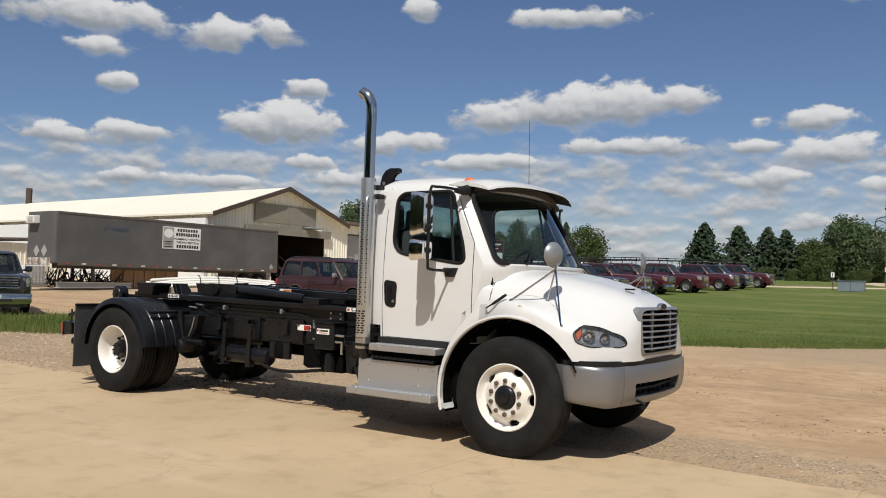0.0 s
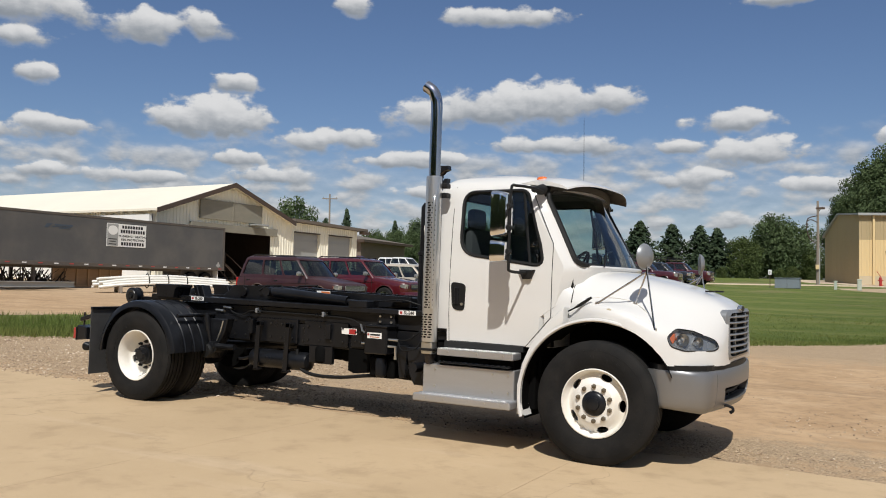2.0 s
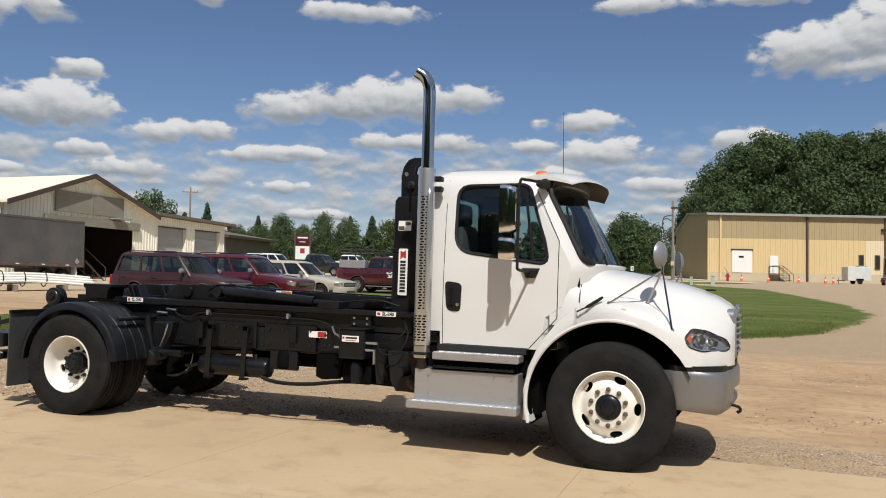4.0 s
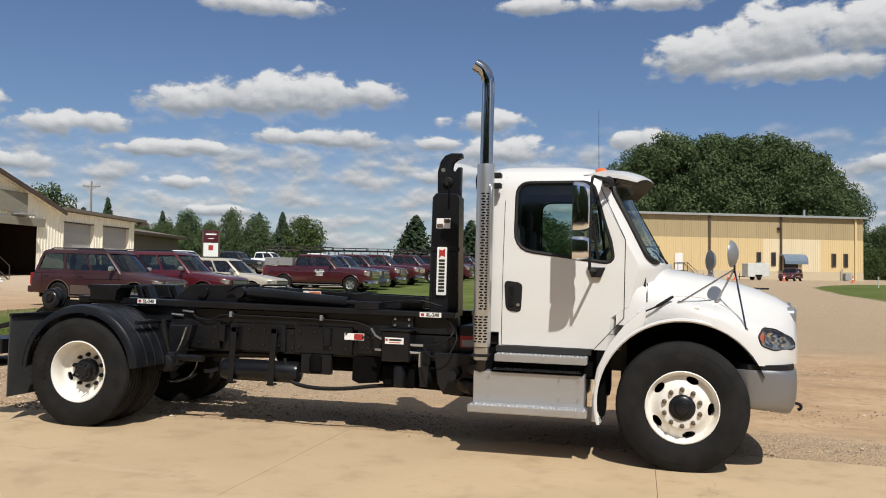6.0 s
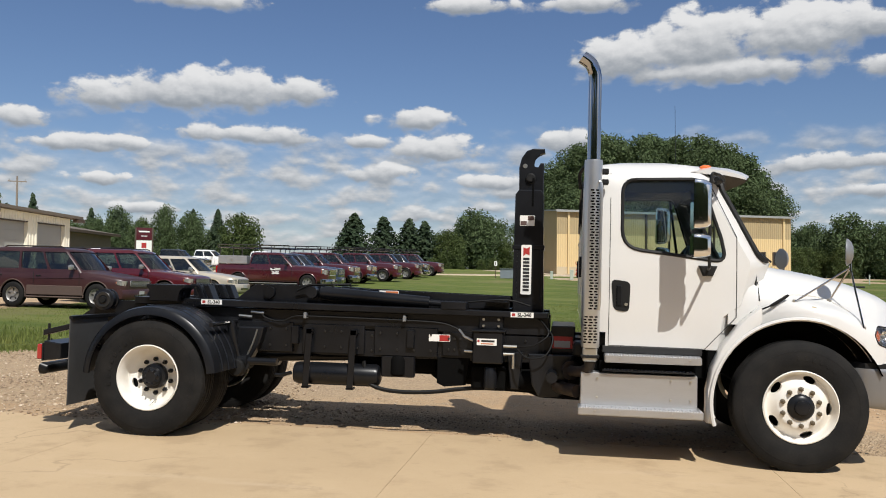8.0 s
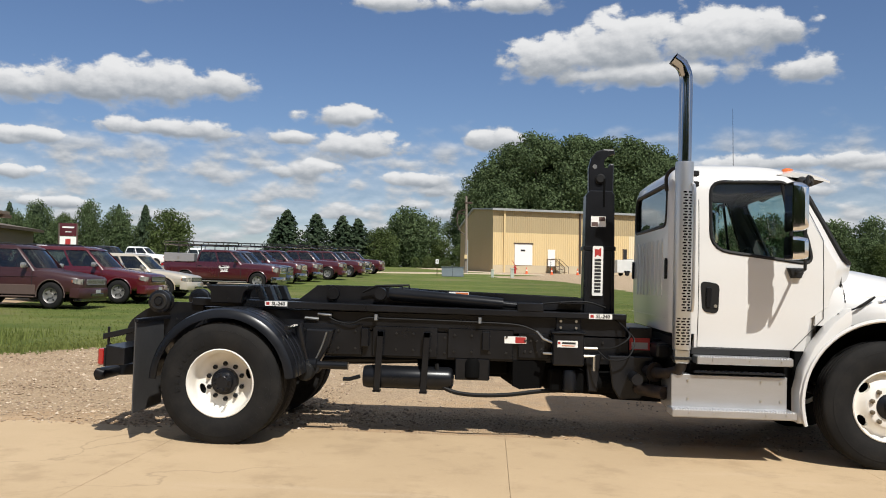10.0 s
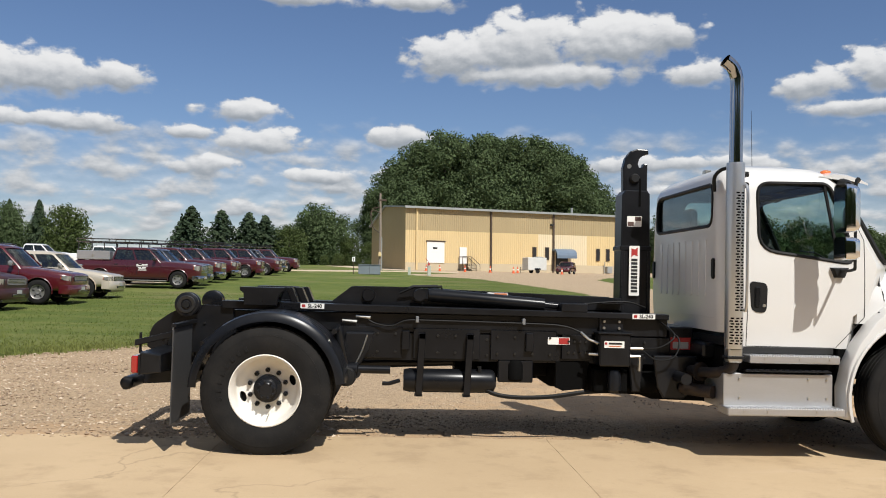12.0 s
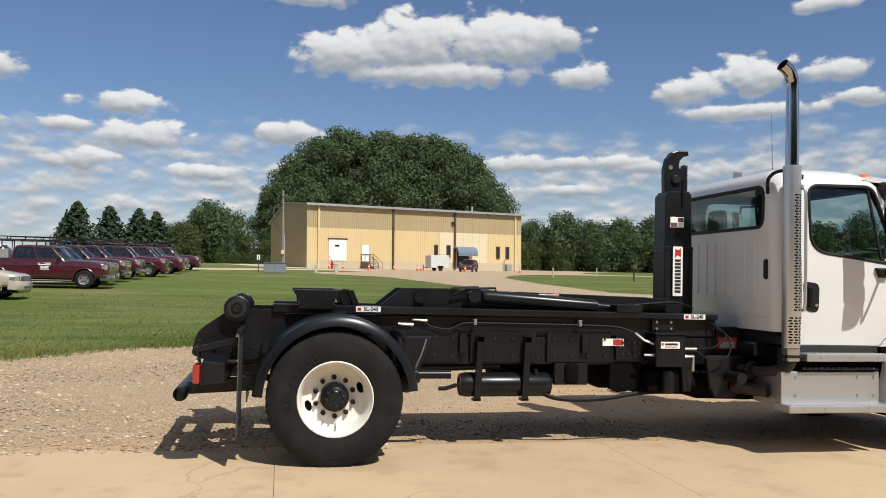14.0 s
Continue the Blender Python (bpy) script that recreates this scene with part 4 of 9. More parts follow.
M_ROAD = surface("pale_gravel_lane", (0.50, 0.40, 0.28), rough=0.9, grain=8, vary=0.1, patch=0.5, patch_vary=0.15)
far_road()

# ---- trees ----
def leaf_quads(spots, size, rng, tilt=1.0):
    """Many small leaf sprays, each a folded pair of faces."""
    verts, faces = [], []
    for p, s, out in spots:
        a = (Vector((rng.gauss(0, 1), rng.gauss(0, 1), rng.gauss(0, tilt))) * 0.48 + out).normalized()
        b = a.orthogonal().normalized()
        b.rotate(Matrix.Rotation(rng.uniform(0, 6.28), 3, a))
        c = a.cross(b)
        h = size * s
        k = len(verts)
        fold = a * h * 0.25
        for q in (p - b * h * 0.5 + fold, p - c * h, p + b * h * 0.5 + fold, p + c * h * 0.8):
            verts.append(tuple(q))
        faces += [(k, k + 1, k + 3), (k + 1, k + 2, k + 3)]
    return verts, faces


def leafy_mesh(name, verts, faces, mt):
    data = bpy.data.meshes.new(name)
    data.from_pydata(verts, [], faces)
    data.materials.append(mt)
    return data


def broad_tree(name, seed, high, wide, mt, label, leaves=3200, leaf=0.5, low=0.18, lobes=16, category="tree"):
    """Trunk, limbs and a lobed crown of leaf sprays with gaps; base at the origin."""
    rng = random.Random(seed)
    tree = thing(name, Matrix.Identity(4), label, category)
    bm = rod([(0, 0, -0.5), (0.05 * wide * rng.uniform(-1, 1), 0, high * 0.3), (0.05 * wide * rng.uniform(-1, 1), 0.04 * wide, high * 0.75)], [high * 0.028, high * 0.02, high * 0.006], 8)
    balls = []
    for i in range(lobes):
        t = (i + 0.5) / lobes
        z = high * (low + (0.93 - low) * t)
        spread = wide * 0.5 * math.sin(math.pi * min(0.97, 0.16 + 0.78 * t)) ** 0.7
        a = i * 2.4 + rng.uniform(-0.4, 0.4)
        r = spread * rng.uniform(0.35, 0.78)
        c = Vector((math.cos(a) * r, math.sin(a) * r, z))
        balls.append((c, wide * rng.uniform(0.16, 0.25) * (1.1 - 0.35 * t)))
        foot = Vector((0, 0, max(high * 0.12, z - r * 0.8)))
        rod([foot, foot.lerp(c, 0.5) + Vector((0, 0, high * 0.02)), c], [high * 0.009, high * 0.006, high * 0.002], 5, bm)
    part("trunk", bm, M_BARK, tree, "grey-brown trunk and limbs", smooth=True)
    spots = []
    weights = [b[1] ** 2 for b in balls]
    for _ in range(leaves):
        c, r = rng.choices(balls, weights)[0]
        d = Vector((rng.gauss(0, 1), rng.gauss(0, 1), rng.gauss(0, 1))).normalized()
        p = c + Vector((d.x, d.y, d.z * 0.85)) * r * (rng.random() ** 0.35) * rng.uniform(0.85, 1.2)
        spots.append((p, rng.uniform(0.55, 1.3), d))
    v, f = leaf_quads(spots, leaf, rng)
    crown = new("crown", leafy_mesh("crown", v, f, mt))
    crown.parent = tree
    return tree


def spruce(name, seed, high, wide, label):
    rng = random.Random(seed)
    tree = thing(name, Matrix.Identity(4), label, "tree")
    part("trunk", rod([(0, 0, -0.4), (0, 0, high * 0.97)], [high * 0.02, 0.02], 7), M_BARK, tree)
    spots = []
    layers = 26
    for i in range(layers):
        t = i / layers
        z = high * (0.05 + 0.93 * t)
        r = wide * 0.5 * (1 - t) ** 0.7 * rng.uniform(0.8, 1.15)
        n = int(5 + 9 * (1 - t))
        for k in range(n):
            a = 6.283 * k / n + rng.uniform(-0.3, 0.3)
            rr = r * rng.uniform(0.75, 1.15)
            for s in range(16):
                u = (s + rng.random()) / 16
                spots.append((Vector((math.cos(a) * rr * u + rng.gauss(0, 0.1), math.sin(a) * rr * u + rng.gauss(0, 0.1), z - 0.25 * rr * u + rng.gauss(0, 0.10))), rng.uniform(0.6, 1.2), Vector((math.cos(a), math.sin(a), 0.8)).normalized()))
    v, f = leaf_quads(spots, 0.36, rng, 0.5)
    crown = new("crown", leafy_mesh("crown", v, f, M_NEEDLE))
    crown.parent = tree
    return tree


def stand(ob, x, y, turn=0.0, scale=1.0, sink=0.1):
    ob.matrix_basis = Matrix.Translation((x, y, height(x, y) - sink)) @ Matrix.Rotation(turn, 4, "Z") @ Matrix.Scale(scale, 4)
    return ob


def plant(ob, x, y, turn=0.0, scale=1.0, sink=0.1):
    """One more of the same tree."""
    made = copy_thing(ob, Matrix.Identity(4))
    return stand(made, x, y, turn, scale, sink)


def slim(ob, seed, low=0.62, high=0.95):
    """Makes one tree of a belt narrower and of its own height."""
    rng = random.Random(seed)
    w = rng.uniform(low, high)
    ob.matrix_basis = ob.matrix_basis @ Matrix.Diagonal((w, w, rng.uniform(0.82, 1.18), 1))
    return ob


def build_trees():
    grove = "cottonwoods behind the warehouse"
    big = broad_tree("cottonwood_tree", 3, 25, 16, M_LEAF, "tall dense dark green cottonwood behind the warehouse", leaves=27000, leaf=0.30, lobes=30)
    tagged(big, group=grove)
    big2 = broad_tree("cottonwood_tree", 8, 25, 15, M_LEAF, "tall dense dark green cottonwood behind the warehouse", leaves=27000, leaf=0.30, lobes=30)
    tagged(big2, group=grove)
    stand(big, 12, 160, 0.3, 1.12)
    stand(big2, 19, 161, 1.0, 1.11)
    for i, (x, y, s) in enumerate(((-4.5, 156, 0.78), (0, 158, 0.98), (6, 160, 1.09), (25, 163, 1.08), (29.5, 165, 1.02), (33, 167, 0.96), (36.5, 168, 0.78), (0, 166, 0.9), (9, 168, 1.06), (16, 169, 1.12), (23, 170, 1.0), (-8.0, 156, 0.60), (28, 172, 0.94))):
        plant((big, big2)[i % 2], x, y, i * 1.1, s * 1.05)
    row = "spruces along the far edge of the lawn"
    sp = spruce("spruce_tree", 5, 9.2, 8.2, "dark green conical spruce on the far lawn edge")
    tagged(sp, group=row)
    stand(sp, -36.6, 128)
    sp.matrix_basis = sp.matrix_basis @ Matrix.Diagonal((1.2, 1.2, 1, 1))
    for x, y, s in ((-33.8, 138, 1.0), (-29.6, 140, 0.98), (-26.9, 141, 0.94), (-38.6, 131, 0.8)):
        ob = plant(sp, x, y, x, s)
        ob.matrix_basis = ob.matrix_basis @ Matrix.Diagonal((1.2, 1.2, 1, 1))
    fluffy = broad_tree("elm_tree", 21, 10.5, 10, M_LEAF, "rounded green elm with an open crown", leaves=7200, leaf=0.27, low=0.06, lobes=26)
    light = broad_tree("box_elder_tree", 25, 8, 9, M_LEAF_LIGHT, "light green bushy box elder tree", leaves=6200, leaf=0.25, low=0.03, lobes=24)
    stand(fluffy, -18.9, 150, 0, 1.1)
    stand(light, -22.8, 141, 0, 0.85)
    for x, y, s, k in ((-15.5, 153, 0.95, 0), (-12.5, 150, 0.7, 1), (-9, 149, 0.55, 1), (-20.5, 158, 1.0, 0), (-25, 150, 0.85, 1), (-6, 146, 0.45, 1), (-31, 150, 0.75, 1), (-41, 140, 0.5, 1)):
        plant((fluffy, light)[k], x, y, x * 1.7, s)
    # belt of trees to the right of the warehouse
    for i in range(62):
        x = 35 + i * 1.7
        y = 150 - i * 0.54 + 5 * math.sin(i * 1.9)
        slim(plant((fluffy, light)[i % 3 == 1], x, y, i * 1.3, 0.84 + 0.12 * math.sin(i * 2.3)), i, 0.85, 1.1)
    for i in range(7):
        plant(light, 31 + i * 2.4, 141 + 2 * math.sin(i * 2.1), i * 1.7, 0.62 + 0.08 * math.sin(i * 3.1))
    # shelter belt behind the office
    for i in range(54):
        x = -53 - i * 1.35
        y = 121 - 0.21 * i + 4 * math.sin(i * 2.1)
        kind = (0, 1, 2, 0, 1, 0, 0, 2)[i % 8]
        slim(plant((fluffy, light, sp)[kind], x, y, i * 1.3, (0.70, 0.76, 0.96)[kind] + 0.10 * math.sin(i * 1.7)), i + 90, 0.55, 0.85)
    plant(light, -50.5, 113, 0.4, 0.95)
    for i in range(16):
        plant(light, -42 + i * 2.6, 124 + 4 * math.sin(i * 2.7) + i * 0.7, i * 2.2, 0.22 + 0.06 * math.sin(i * 1.3), 0.3)
    for x, y, s in ((-79, 92, 1.12), (-66, 100, 0.62), (-71, 103, 0.55)):
        slim(plant(fluffy, x, y, x, s), int(-x), 0.7)


build_trees()

# ---- the yard's other side, behind the camera: unseen trees, added to close the place and darken reflections ----
def build_back():
    source = bpy.data.objects["elm_tree"], bpy.data.objects["box_elder_tree"]
    for i in range(18):
        x = -70 + i * 7.2
        y = -44 + 3 * math.sin(i * 1.7)
        plant(source[i % 3 == 1], x, y, i * 1.9, 1.55 + 0.15 * math.sin(i * 2.9))


build_back()

# ---- the truck, in its own axes: front axle at x = 0, kerb side at -y ----
truck = thing("hooklift_truck", YARD.copy(), "white day-cab truck with a black hook-lift frame on the gravel", "truck")


def carve(bm, cutters, operation="DIFFERENCE"):
    """Cuts the shapes out of a solid and returns the rest as a bmesh."""
    def temp(b, name):
        bmesh.ops.recalc_face_normals(b, faces=b.faces)
        d = bpy.data.meshes.new(name)
        b.to_mesh(d)
        b.free()
        return new(name, d)
    base = temp(bm, "blank")
    tools = [temp(c, "tool") for c in cutters]
    for t in tools:
        mod = base.modifiers.new("cut", "BOOLEAN")
        mod.operation, mod.object, mod.solver = operation, t, "EXACT"
    bpy.context.view_layer.update()
    data = bpy.data.meshes.new_from_object(base.evaluated_get(bpy.context.evaluated_depsgraph_get()))
    out = bmesh.new()
    out.from_mesh(data)
    for o in [base, *tools]:
        d = o.data
        bpy.data.objects.remove(o)
        bpy.data.meshes.remove(d)
    bpy.data.meshes.remove(data)
    return out


CAB = np.array([
    (0.92, -1.72, -0.50, 0.00, 0.975), (1.20, -1.74, -0.46, 0.00, 1.000), (1.30, -1.745, -0.32, 0.10, 1.002), (1.60, -1.745, -0.25, 0.16, 1.000),
    (1.66, -1.745, -0.25, 0.20, 0.995), (2.00, -1.745, -0.44, 0.20, 0.975), (2.26, -1.74, -0.59, 0.20, 0.945), (2.36, -1.735, -0.62, 0.20, 0.925),
    (2.43, -1.71, -0.66, 0.20, 0.885), (2.49, -1.64, -0.76, 0.18, 0.79), (2.53, -1.48, -0.92, 0.12, 0.62)])


def cab_at(z, inset=0.0):
    r, f, b, w = (np.interp(z, CAB[:, 0], CAB[:, k]) for k in (1, 2, 3, 4))
    return r + inset, f - inset, b, w - inset


def cab_ring(z, inset=0.0, out_z=None):
    r, f, b, w = cab_at(z, inset)
    ring, rc, fc = [], 0.13, 0.12
    for k in range(7):
        a = math.pi + math.pi / 2 * k / 6
        ring.append((r + rc + rc * math.cos(a), -w + rc + rc * math.sin(a)))
    for k in range(1, 6):
        ring.append((r + rc + (f - fc - r - rc) * k / 6, -w))
    for k in range(15):
        y = -w + 2 * w * k / 14
        s = abs(y) / w
        x = f + b * (1 - s * s)
        near = max(0.0, s - 0.86) / 0.14
        ring.append((x - fc * near * near, y))
    for k in range(1, 6):
        ring.append((f - fc + (r + rc - f + fc) * k / 6, w))
    for k in range(7):
        a = math.pi / 2 + math.pi / 2 * k / 6
        ring.append((r + rc + rc * math.cos(a), w - rc + rc * math.sin(a)))
    return [(x, y, out_z if out_z is not None else z) for x, y in ring]


M_LINER = surface("grey_cab_lining", (0.07, 0.07, 0.07), rough=0.9, grain=60, vary=0.1)
SIDE_WINDOW = round_outline([(-1.41, 2.345), (-1.41, 1.76), (-0.56, 1.655), (-0.60, 1.85), (-0.76, 2.355)], [0.12, 0.16, 0.10, 0.02, 0.08], 5)
REAR_WINDOW = round_outline([(-0.78, 2.34), (-0.78, 1.97), (0.78, 1.97), (0.78, 2.34)], [0.12, 0.10, 0.10, 0.12], 5)
WINDSHIELD = round_outline([(-0.845, 2.365), (-0.925, 1.675), (0.925, 1.675), (0.845, 2.365)], [0.10, 0.08, 0.08, 0.10], 5)


def build_cab():
    zs = [0.92, 1.05, 1.2, 1.3, 1.45, 1.6, 1.66, 1.83, 2.0, 2.13, 2.26, 2.36, 2.40, 2.43, 2.46, 2.49, 2.51, 2.53]
    outer = loft([cab_ring(z) for z in zs])
    inner = loft([cab_ring(min(z, 2.45), 0.05, z) for z in (0.98, 1.2, 1.3, 1.6, 1.66, 1.83, 2.0, 2.13, 2.26, 2.36, 2.42)])
    cut = [inner, prism(SIDE_WINDOW, -1.3, -0.8), prism(SIDE_WINDOW, 0.8, 1.3), prism(REAR_WINDOW, -1.9, -1.6, axis="x"), prism(WINDSHIELD, -0.9, 0.4, axis="x"), box(-1.95, -1.535, -1.2, 1.2, 0.8, 1.04)]
    shell = carve(outer, cut)
    bmesh.ops.recalc_face_normals(shell, faces=shell.faces)
    for f in shell.faces:
        c = f.calc_center_median()
        if f.normal.dot(c - Vector((-1.1, 0, 1.75))) < -0.02:
            f.material_index = 1
    cab = part("cab", shell, [M_WHITE, M_LINER], truck, "white cab shell with rounded roof", smooth=True)
    # door skins: a shallow raised panel with seams round it
    for s in (-1, 1):
        seam = bmesh.new()
        line = [(-1.51, 2.40), (-1.51, 0.93), (-0.72, 0.925), (-0.475, 1.20), (-0.475, 1.86), (-0.735, 2.40)]
        pts = []
        for (x0, z0), (x1, z1) in zip(line, line[1:]):
            for k in range(6):
                x, z = x0 + (x1 - x0) * k / 6, z0 + (z1 - z0) * k / 6
                pts.append((x, s * (cab_at(z)[3] + 0.001), z))
        rod(pts, 0.0035, 4, seam)
        part("door_seam", seam, M_INK, cab)
        gasket = rod([(x, s * (cab_at(z)[3] - 0.002), z) for x, z in SIDE_WINDOW + SIDE_WINDOW[:1]], 0.016, 6, caps=False)
        part("window_seal", gasket, M_BLACK_DULL, cab)
        div = rod([(-0.80, s * (cab_at(2.33)[3] - 0.012), 2.33), (-0.70, s * (cab_at(1.68)[3] - 0.012), 1.68)], 0.014, 6)
        part("window_divider", div, M_BLACK_DULL, cab)
        bm = bmesh.new()
        vs = np.linspace(1.63, 2.37, 7)
        tip = lambda v: float(np.interp(v, (1.63, 1.85, 2.37), (-0.545, -0.588, -0.755)))
        grid = [[bm.verts.new((-1.44 + (tip(v) + 1.44) * k / 5, s * (cab_at(v)[3] - 0.022), v)) for k in range(6)] for v in vs]
        for i in range(6):
            for j in range(5):
                bm.faces.new((grid[i][j], grid[i][j + 1], grid[i + 1][j + 1], grid[i + 1][j]))
        pane = part("side_glass", bm, M_GLASS, cab, "tinted side window", smooth="all")
        pane.visible_shadow = False
        hs = -1.002 if s < 0 else 1.002
        cup = prism(round_outline([(-1.495, 1.49), (-1.475, 1.23), (-1.345, 1.215), (-1.335, 1.47)], 0.045, 4), hs - 0.006, hs + 0.006, bevel=0.004)
        hd = part("door_handle", cup, M_BLACK_DULL, cab, "black recessed door handle")
        part("pull", box(-1.45, -1.405, hs - 0.022 if s < 0 else hs + 0.004, hs - 0.004 if s < 0 else hs + 0.022, 1.27, 1.44, 0.008), M_BLACK, hd)
        part("lock", lathe([(0.0, 0), (0.014, 0), (0.014, 0.012), (0, 0.012)], 12, m=Matrix.Translation((-1.37, hs - 0.016 if s < 0 else hs, 1.28))), M_STEEL, hd)
    gask = rod([(cab_at(z)[0] + 0.004, y, z) for y, z in REAR_WINDOW + REAR_WINDOW[:1]], 0.018, 6, caps=False)
    part("rear_window_seal", gask, M_BLACK_DULL, cab)
    rear = part("rear_glass", prism([(-0.80, 1.95), (0.80, 1.95), (0.80, 2.36), (-0.80, 2.36)], -1.722, -1.718, axis="x"), M_GLASS, cab)
    rear.visible_shadow = False
    # pressed ribs on the rear wall
    for k in range(8):
        y = -0.62 + k * 0.177
        part("rear_rib", prism(round_outline([(y - 0.035, 1.86), (y - 0.035, 1.34), (y + 0.035, 1.34), (y + 0.035, 1.86)], 0.03, 3), -1.752, -1.742, axis="x", bevel=0.004), M_WHITE, cab)
    part("rear_seam", rod([(-1.747, -0.88, 1.16), (-1.747, 0.88, 1.16)], 0.004, 4), M_WHITE, cab)
    for y in (-0.84, 0.84):
        part("grab_handle", prism(round_outline([(y - 0.022, 1.68), (y - 0.022, 1.50), (y + 0.022, 1.50), (y + 0.022, 1.68)], 0.02, 4), -1.765, -1.742, axis="x", bevel=0.005), M_BLACK_DULL, cab)
    # windshield with its dark border
    bm = bmesh.new()
    vs, ys = np.linspace(1.655, 2.385, 9), np.linspace(-1, 1, 25)
    grid = []
    for v in vs:
        r, fr, b, w = cab_at(v, 0.03)
        wy = 0.965 * w
        grid.append([bm.verts.new((fr + b * (1 - (t * wy / w) ** 2) - 0.12 * (max(0.0, abs(t) * wy / w - 0.86) / 0.14) ** 2, t * wy, v)) for t in ys])
    for i in range(8):
        for j in range(24):
            bm.faces.new((grid[i][j], grid[i][j + 1], grid[i + 1][j + 1], grid[i + 1][j]))
    ws = part("windshield", bm, M_GLASS, cab, "large curved tinted windshield", smooth="all")
    ws.visible_shadow = False
    ring = []
    for y, z in WINDSHIELD + WINDSHIELD[:1]:
        r, fr, b, w = cab_at(z)
        s = abs(y) / w
        near = max(0.0, s - 0.86) / 0.14
        ring.append((fr + b * (1 - s * s) - 0.12 * near * near - 0.006, y, z))
    part("windshield_seal", rod(ring, 0.024, 6, caps=False), M_BLACK_DULL, cab)
    # sun visor
    bm = bmesh.new()
    secs = []
    for t in np.linspace(-1, 1, 17):
        y = t * 0.90
        b = 0.15 * (1 - t * t)
        drop = 0.07 * abs(t) ** 4
        secs.append([(x + b, y, z - drop) for x, z in ((-0.84, 2.490), (-0.70, 2.515), (-0.56, 2.500), (-0.45, 2.468), (-0.395, 2.440), (-0.392, 2.424), (-0.44, 2.438), (-0.56, 2.462), (-0.72, 2.47))])
    loft(secs, bm)
    bmesh.ops.recalc_face_normals(bm, faces=bm.faces)
    for face in bm.faces:
        if face.normal.z < -0.8:
            face.material_index = 1
    part("sun_visor", bm, [M_WHITE, M_BLACK_DULL], truck, "white exterior sun visor over the windshield", smooth=True)
    part("visor_shade", loft([[(x + 0.14 * (1 - t * t), t * 0.86, z - 0.06 * abs(t) ** 4) for x, z in ((-0.70, 2.472), (-0.56, 2.452), (-0.575, 2.40), (-0.62, 2.35), (-0.72, 2.35))] for t in np.linspace(-1, 1, 13)]), M_BLACK_DULL, truck, smooth=True)
    for y in (-0.75, -0.28, 0.0, 0.28, 0.75):
        base = 2.512 - 0.05 * (abs(y) / 0.8) ** 3
        lit = lathe([(0.0, 0.028), (0.018, 0.026), (0.034, 0.018), (0.040, 0.006), (0.042, -0.02)], 14, m=Matrix.Translation((-0.70, y, base)) @ Matrix.Rotation(radians(90), 4, "X") @ Matrix.Diagonal((1.3, 1, 0.8, 1)))
        part("marker_lamp", lit, M_AMBER, truck, "amber roof marker lamp", smooth=True)
    part("antenna", rod([(-0.78, 0.62, 2.46), (-0.80, 0.62, 3.30)], [0.004, 0.0016], 6), M_BLACK, truck)
    part("air_horn", box(-1.45, -1.38, 0.2, 0.28, 2.52, 2.60, 0.01), M_STEEL, truck)
    # inside
    part("dashboard", loft([[(-0.62 + b, y, 1.22), (-0.30 + b, y, 1.22), (-0.30 + b, y, 1.60), (-0.42 + b, y, 1.66), (-0.66 + b, y, 1.58), (-0.70 + b, y, 1.42)] for y, b in ((-0.93, 0.0), (-0.5, 0.05), (0, 0.08), (0.5, 0.05), (0.93, 0.0))]), M_BLACK_DULL, truck, smooth=True)
    wheel_m = Matrix.Translation((-0.78, 0.45, 1.66)) @ Matrix.Rotation(radians(-58), 4, "Y")
    bm = bmesh.new()
    rod([wheel_m @ Vector((0.21 * math.cos(a), 0.21 * math.sin(a), 0)) for a in np.linspace(0, 6.2832, 25)], 0.016, 6, bm, caps=False)
    for a in (0.3, 2.4, 4.4):
        rod([wheel_m @ Vector((0, 0, -0.03)), wheel_m @ Vector((0.2 * math.cos(a), 0.2 * math.sin(a), 0))], 0.014, 5, bm)
    rod([wheel_m @ Vector((0, 0, 0)), wheel_m @ Vector((0, 0, -0.4))], 0.035, 8, bm)
    part("steering_wheel", bm, M_BLACK_DULL, truck, smooth=True)
    for y in (-0.48, 0.48):
        bm = box(-1.45, -0.95, y - 0.25, y + 0.25, 1.28, 1.42, 0.05, seg=2)
        box(-1.58, -1.42, y - 0.24, y + 0.24, 1.36, 2.02, 0.06, bm, 2)
        box(-1.56, -1.45, y - 0.14, y + 0.14, 2.0, 2.22, 0.05, bm, 2)
        part("cab_seat", bm, M_SEAT, truck, "dark cloth high-backed cab seat", smooth=True)
    part("cab_floor", box(-1.70, -0.5, -0.92, 0.92, 0.93, 1.0), M_BLACK_DULL, truck)


build_cab()

M_LAMPBOWL = surface("grey_lamp_bowl", (0.30, 0.31, 0.32), rough=0.28, metal=0.6, vary=0.1, patch=12)

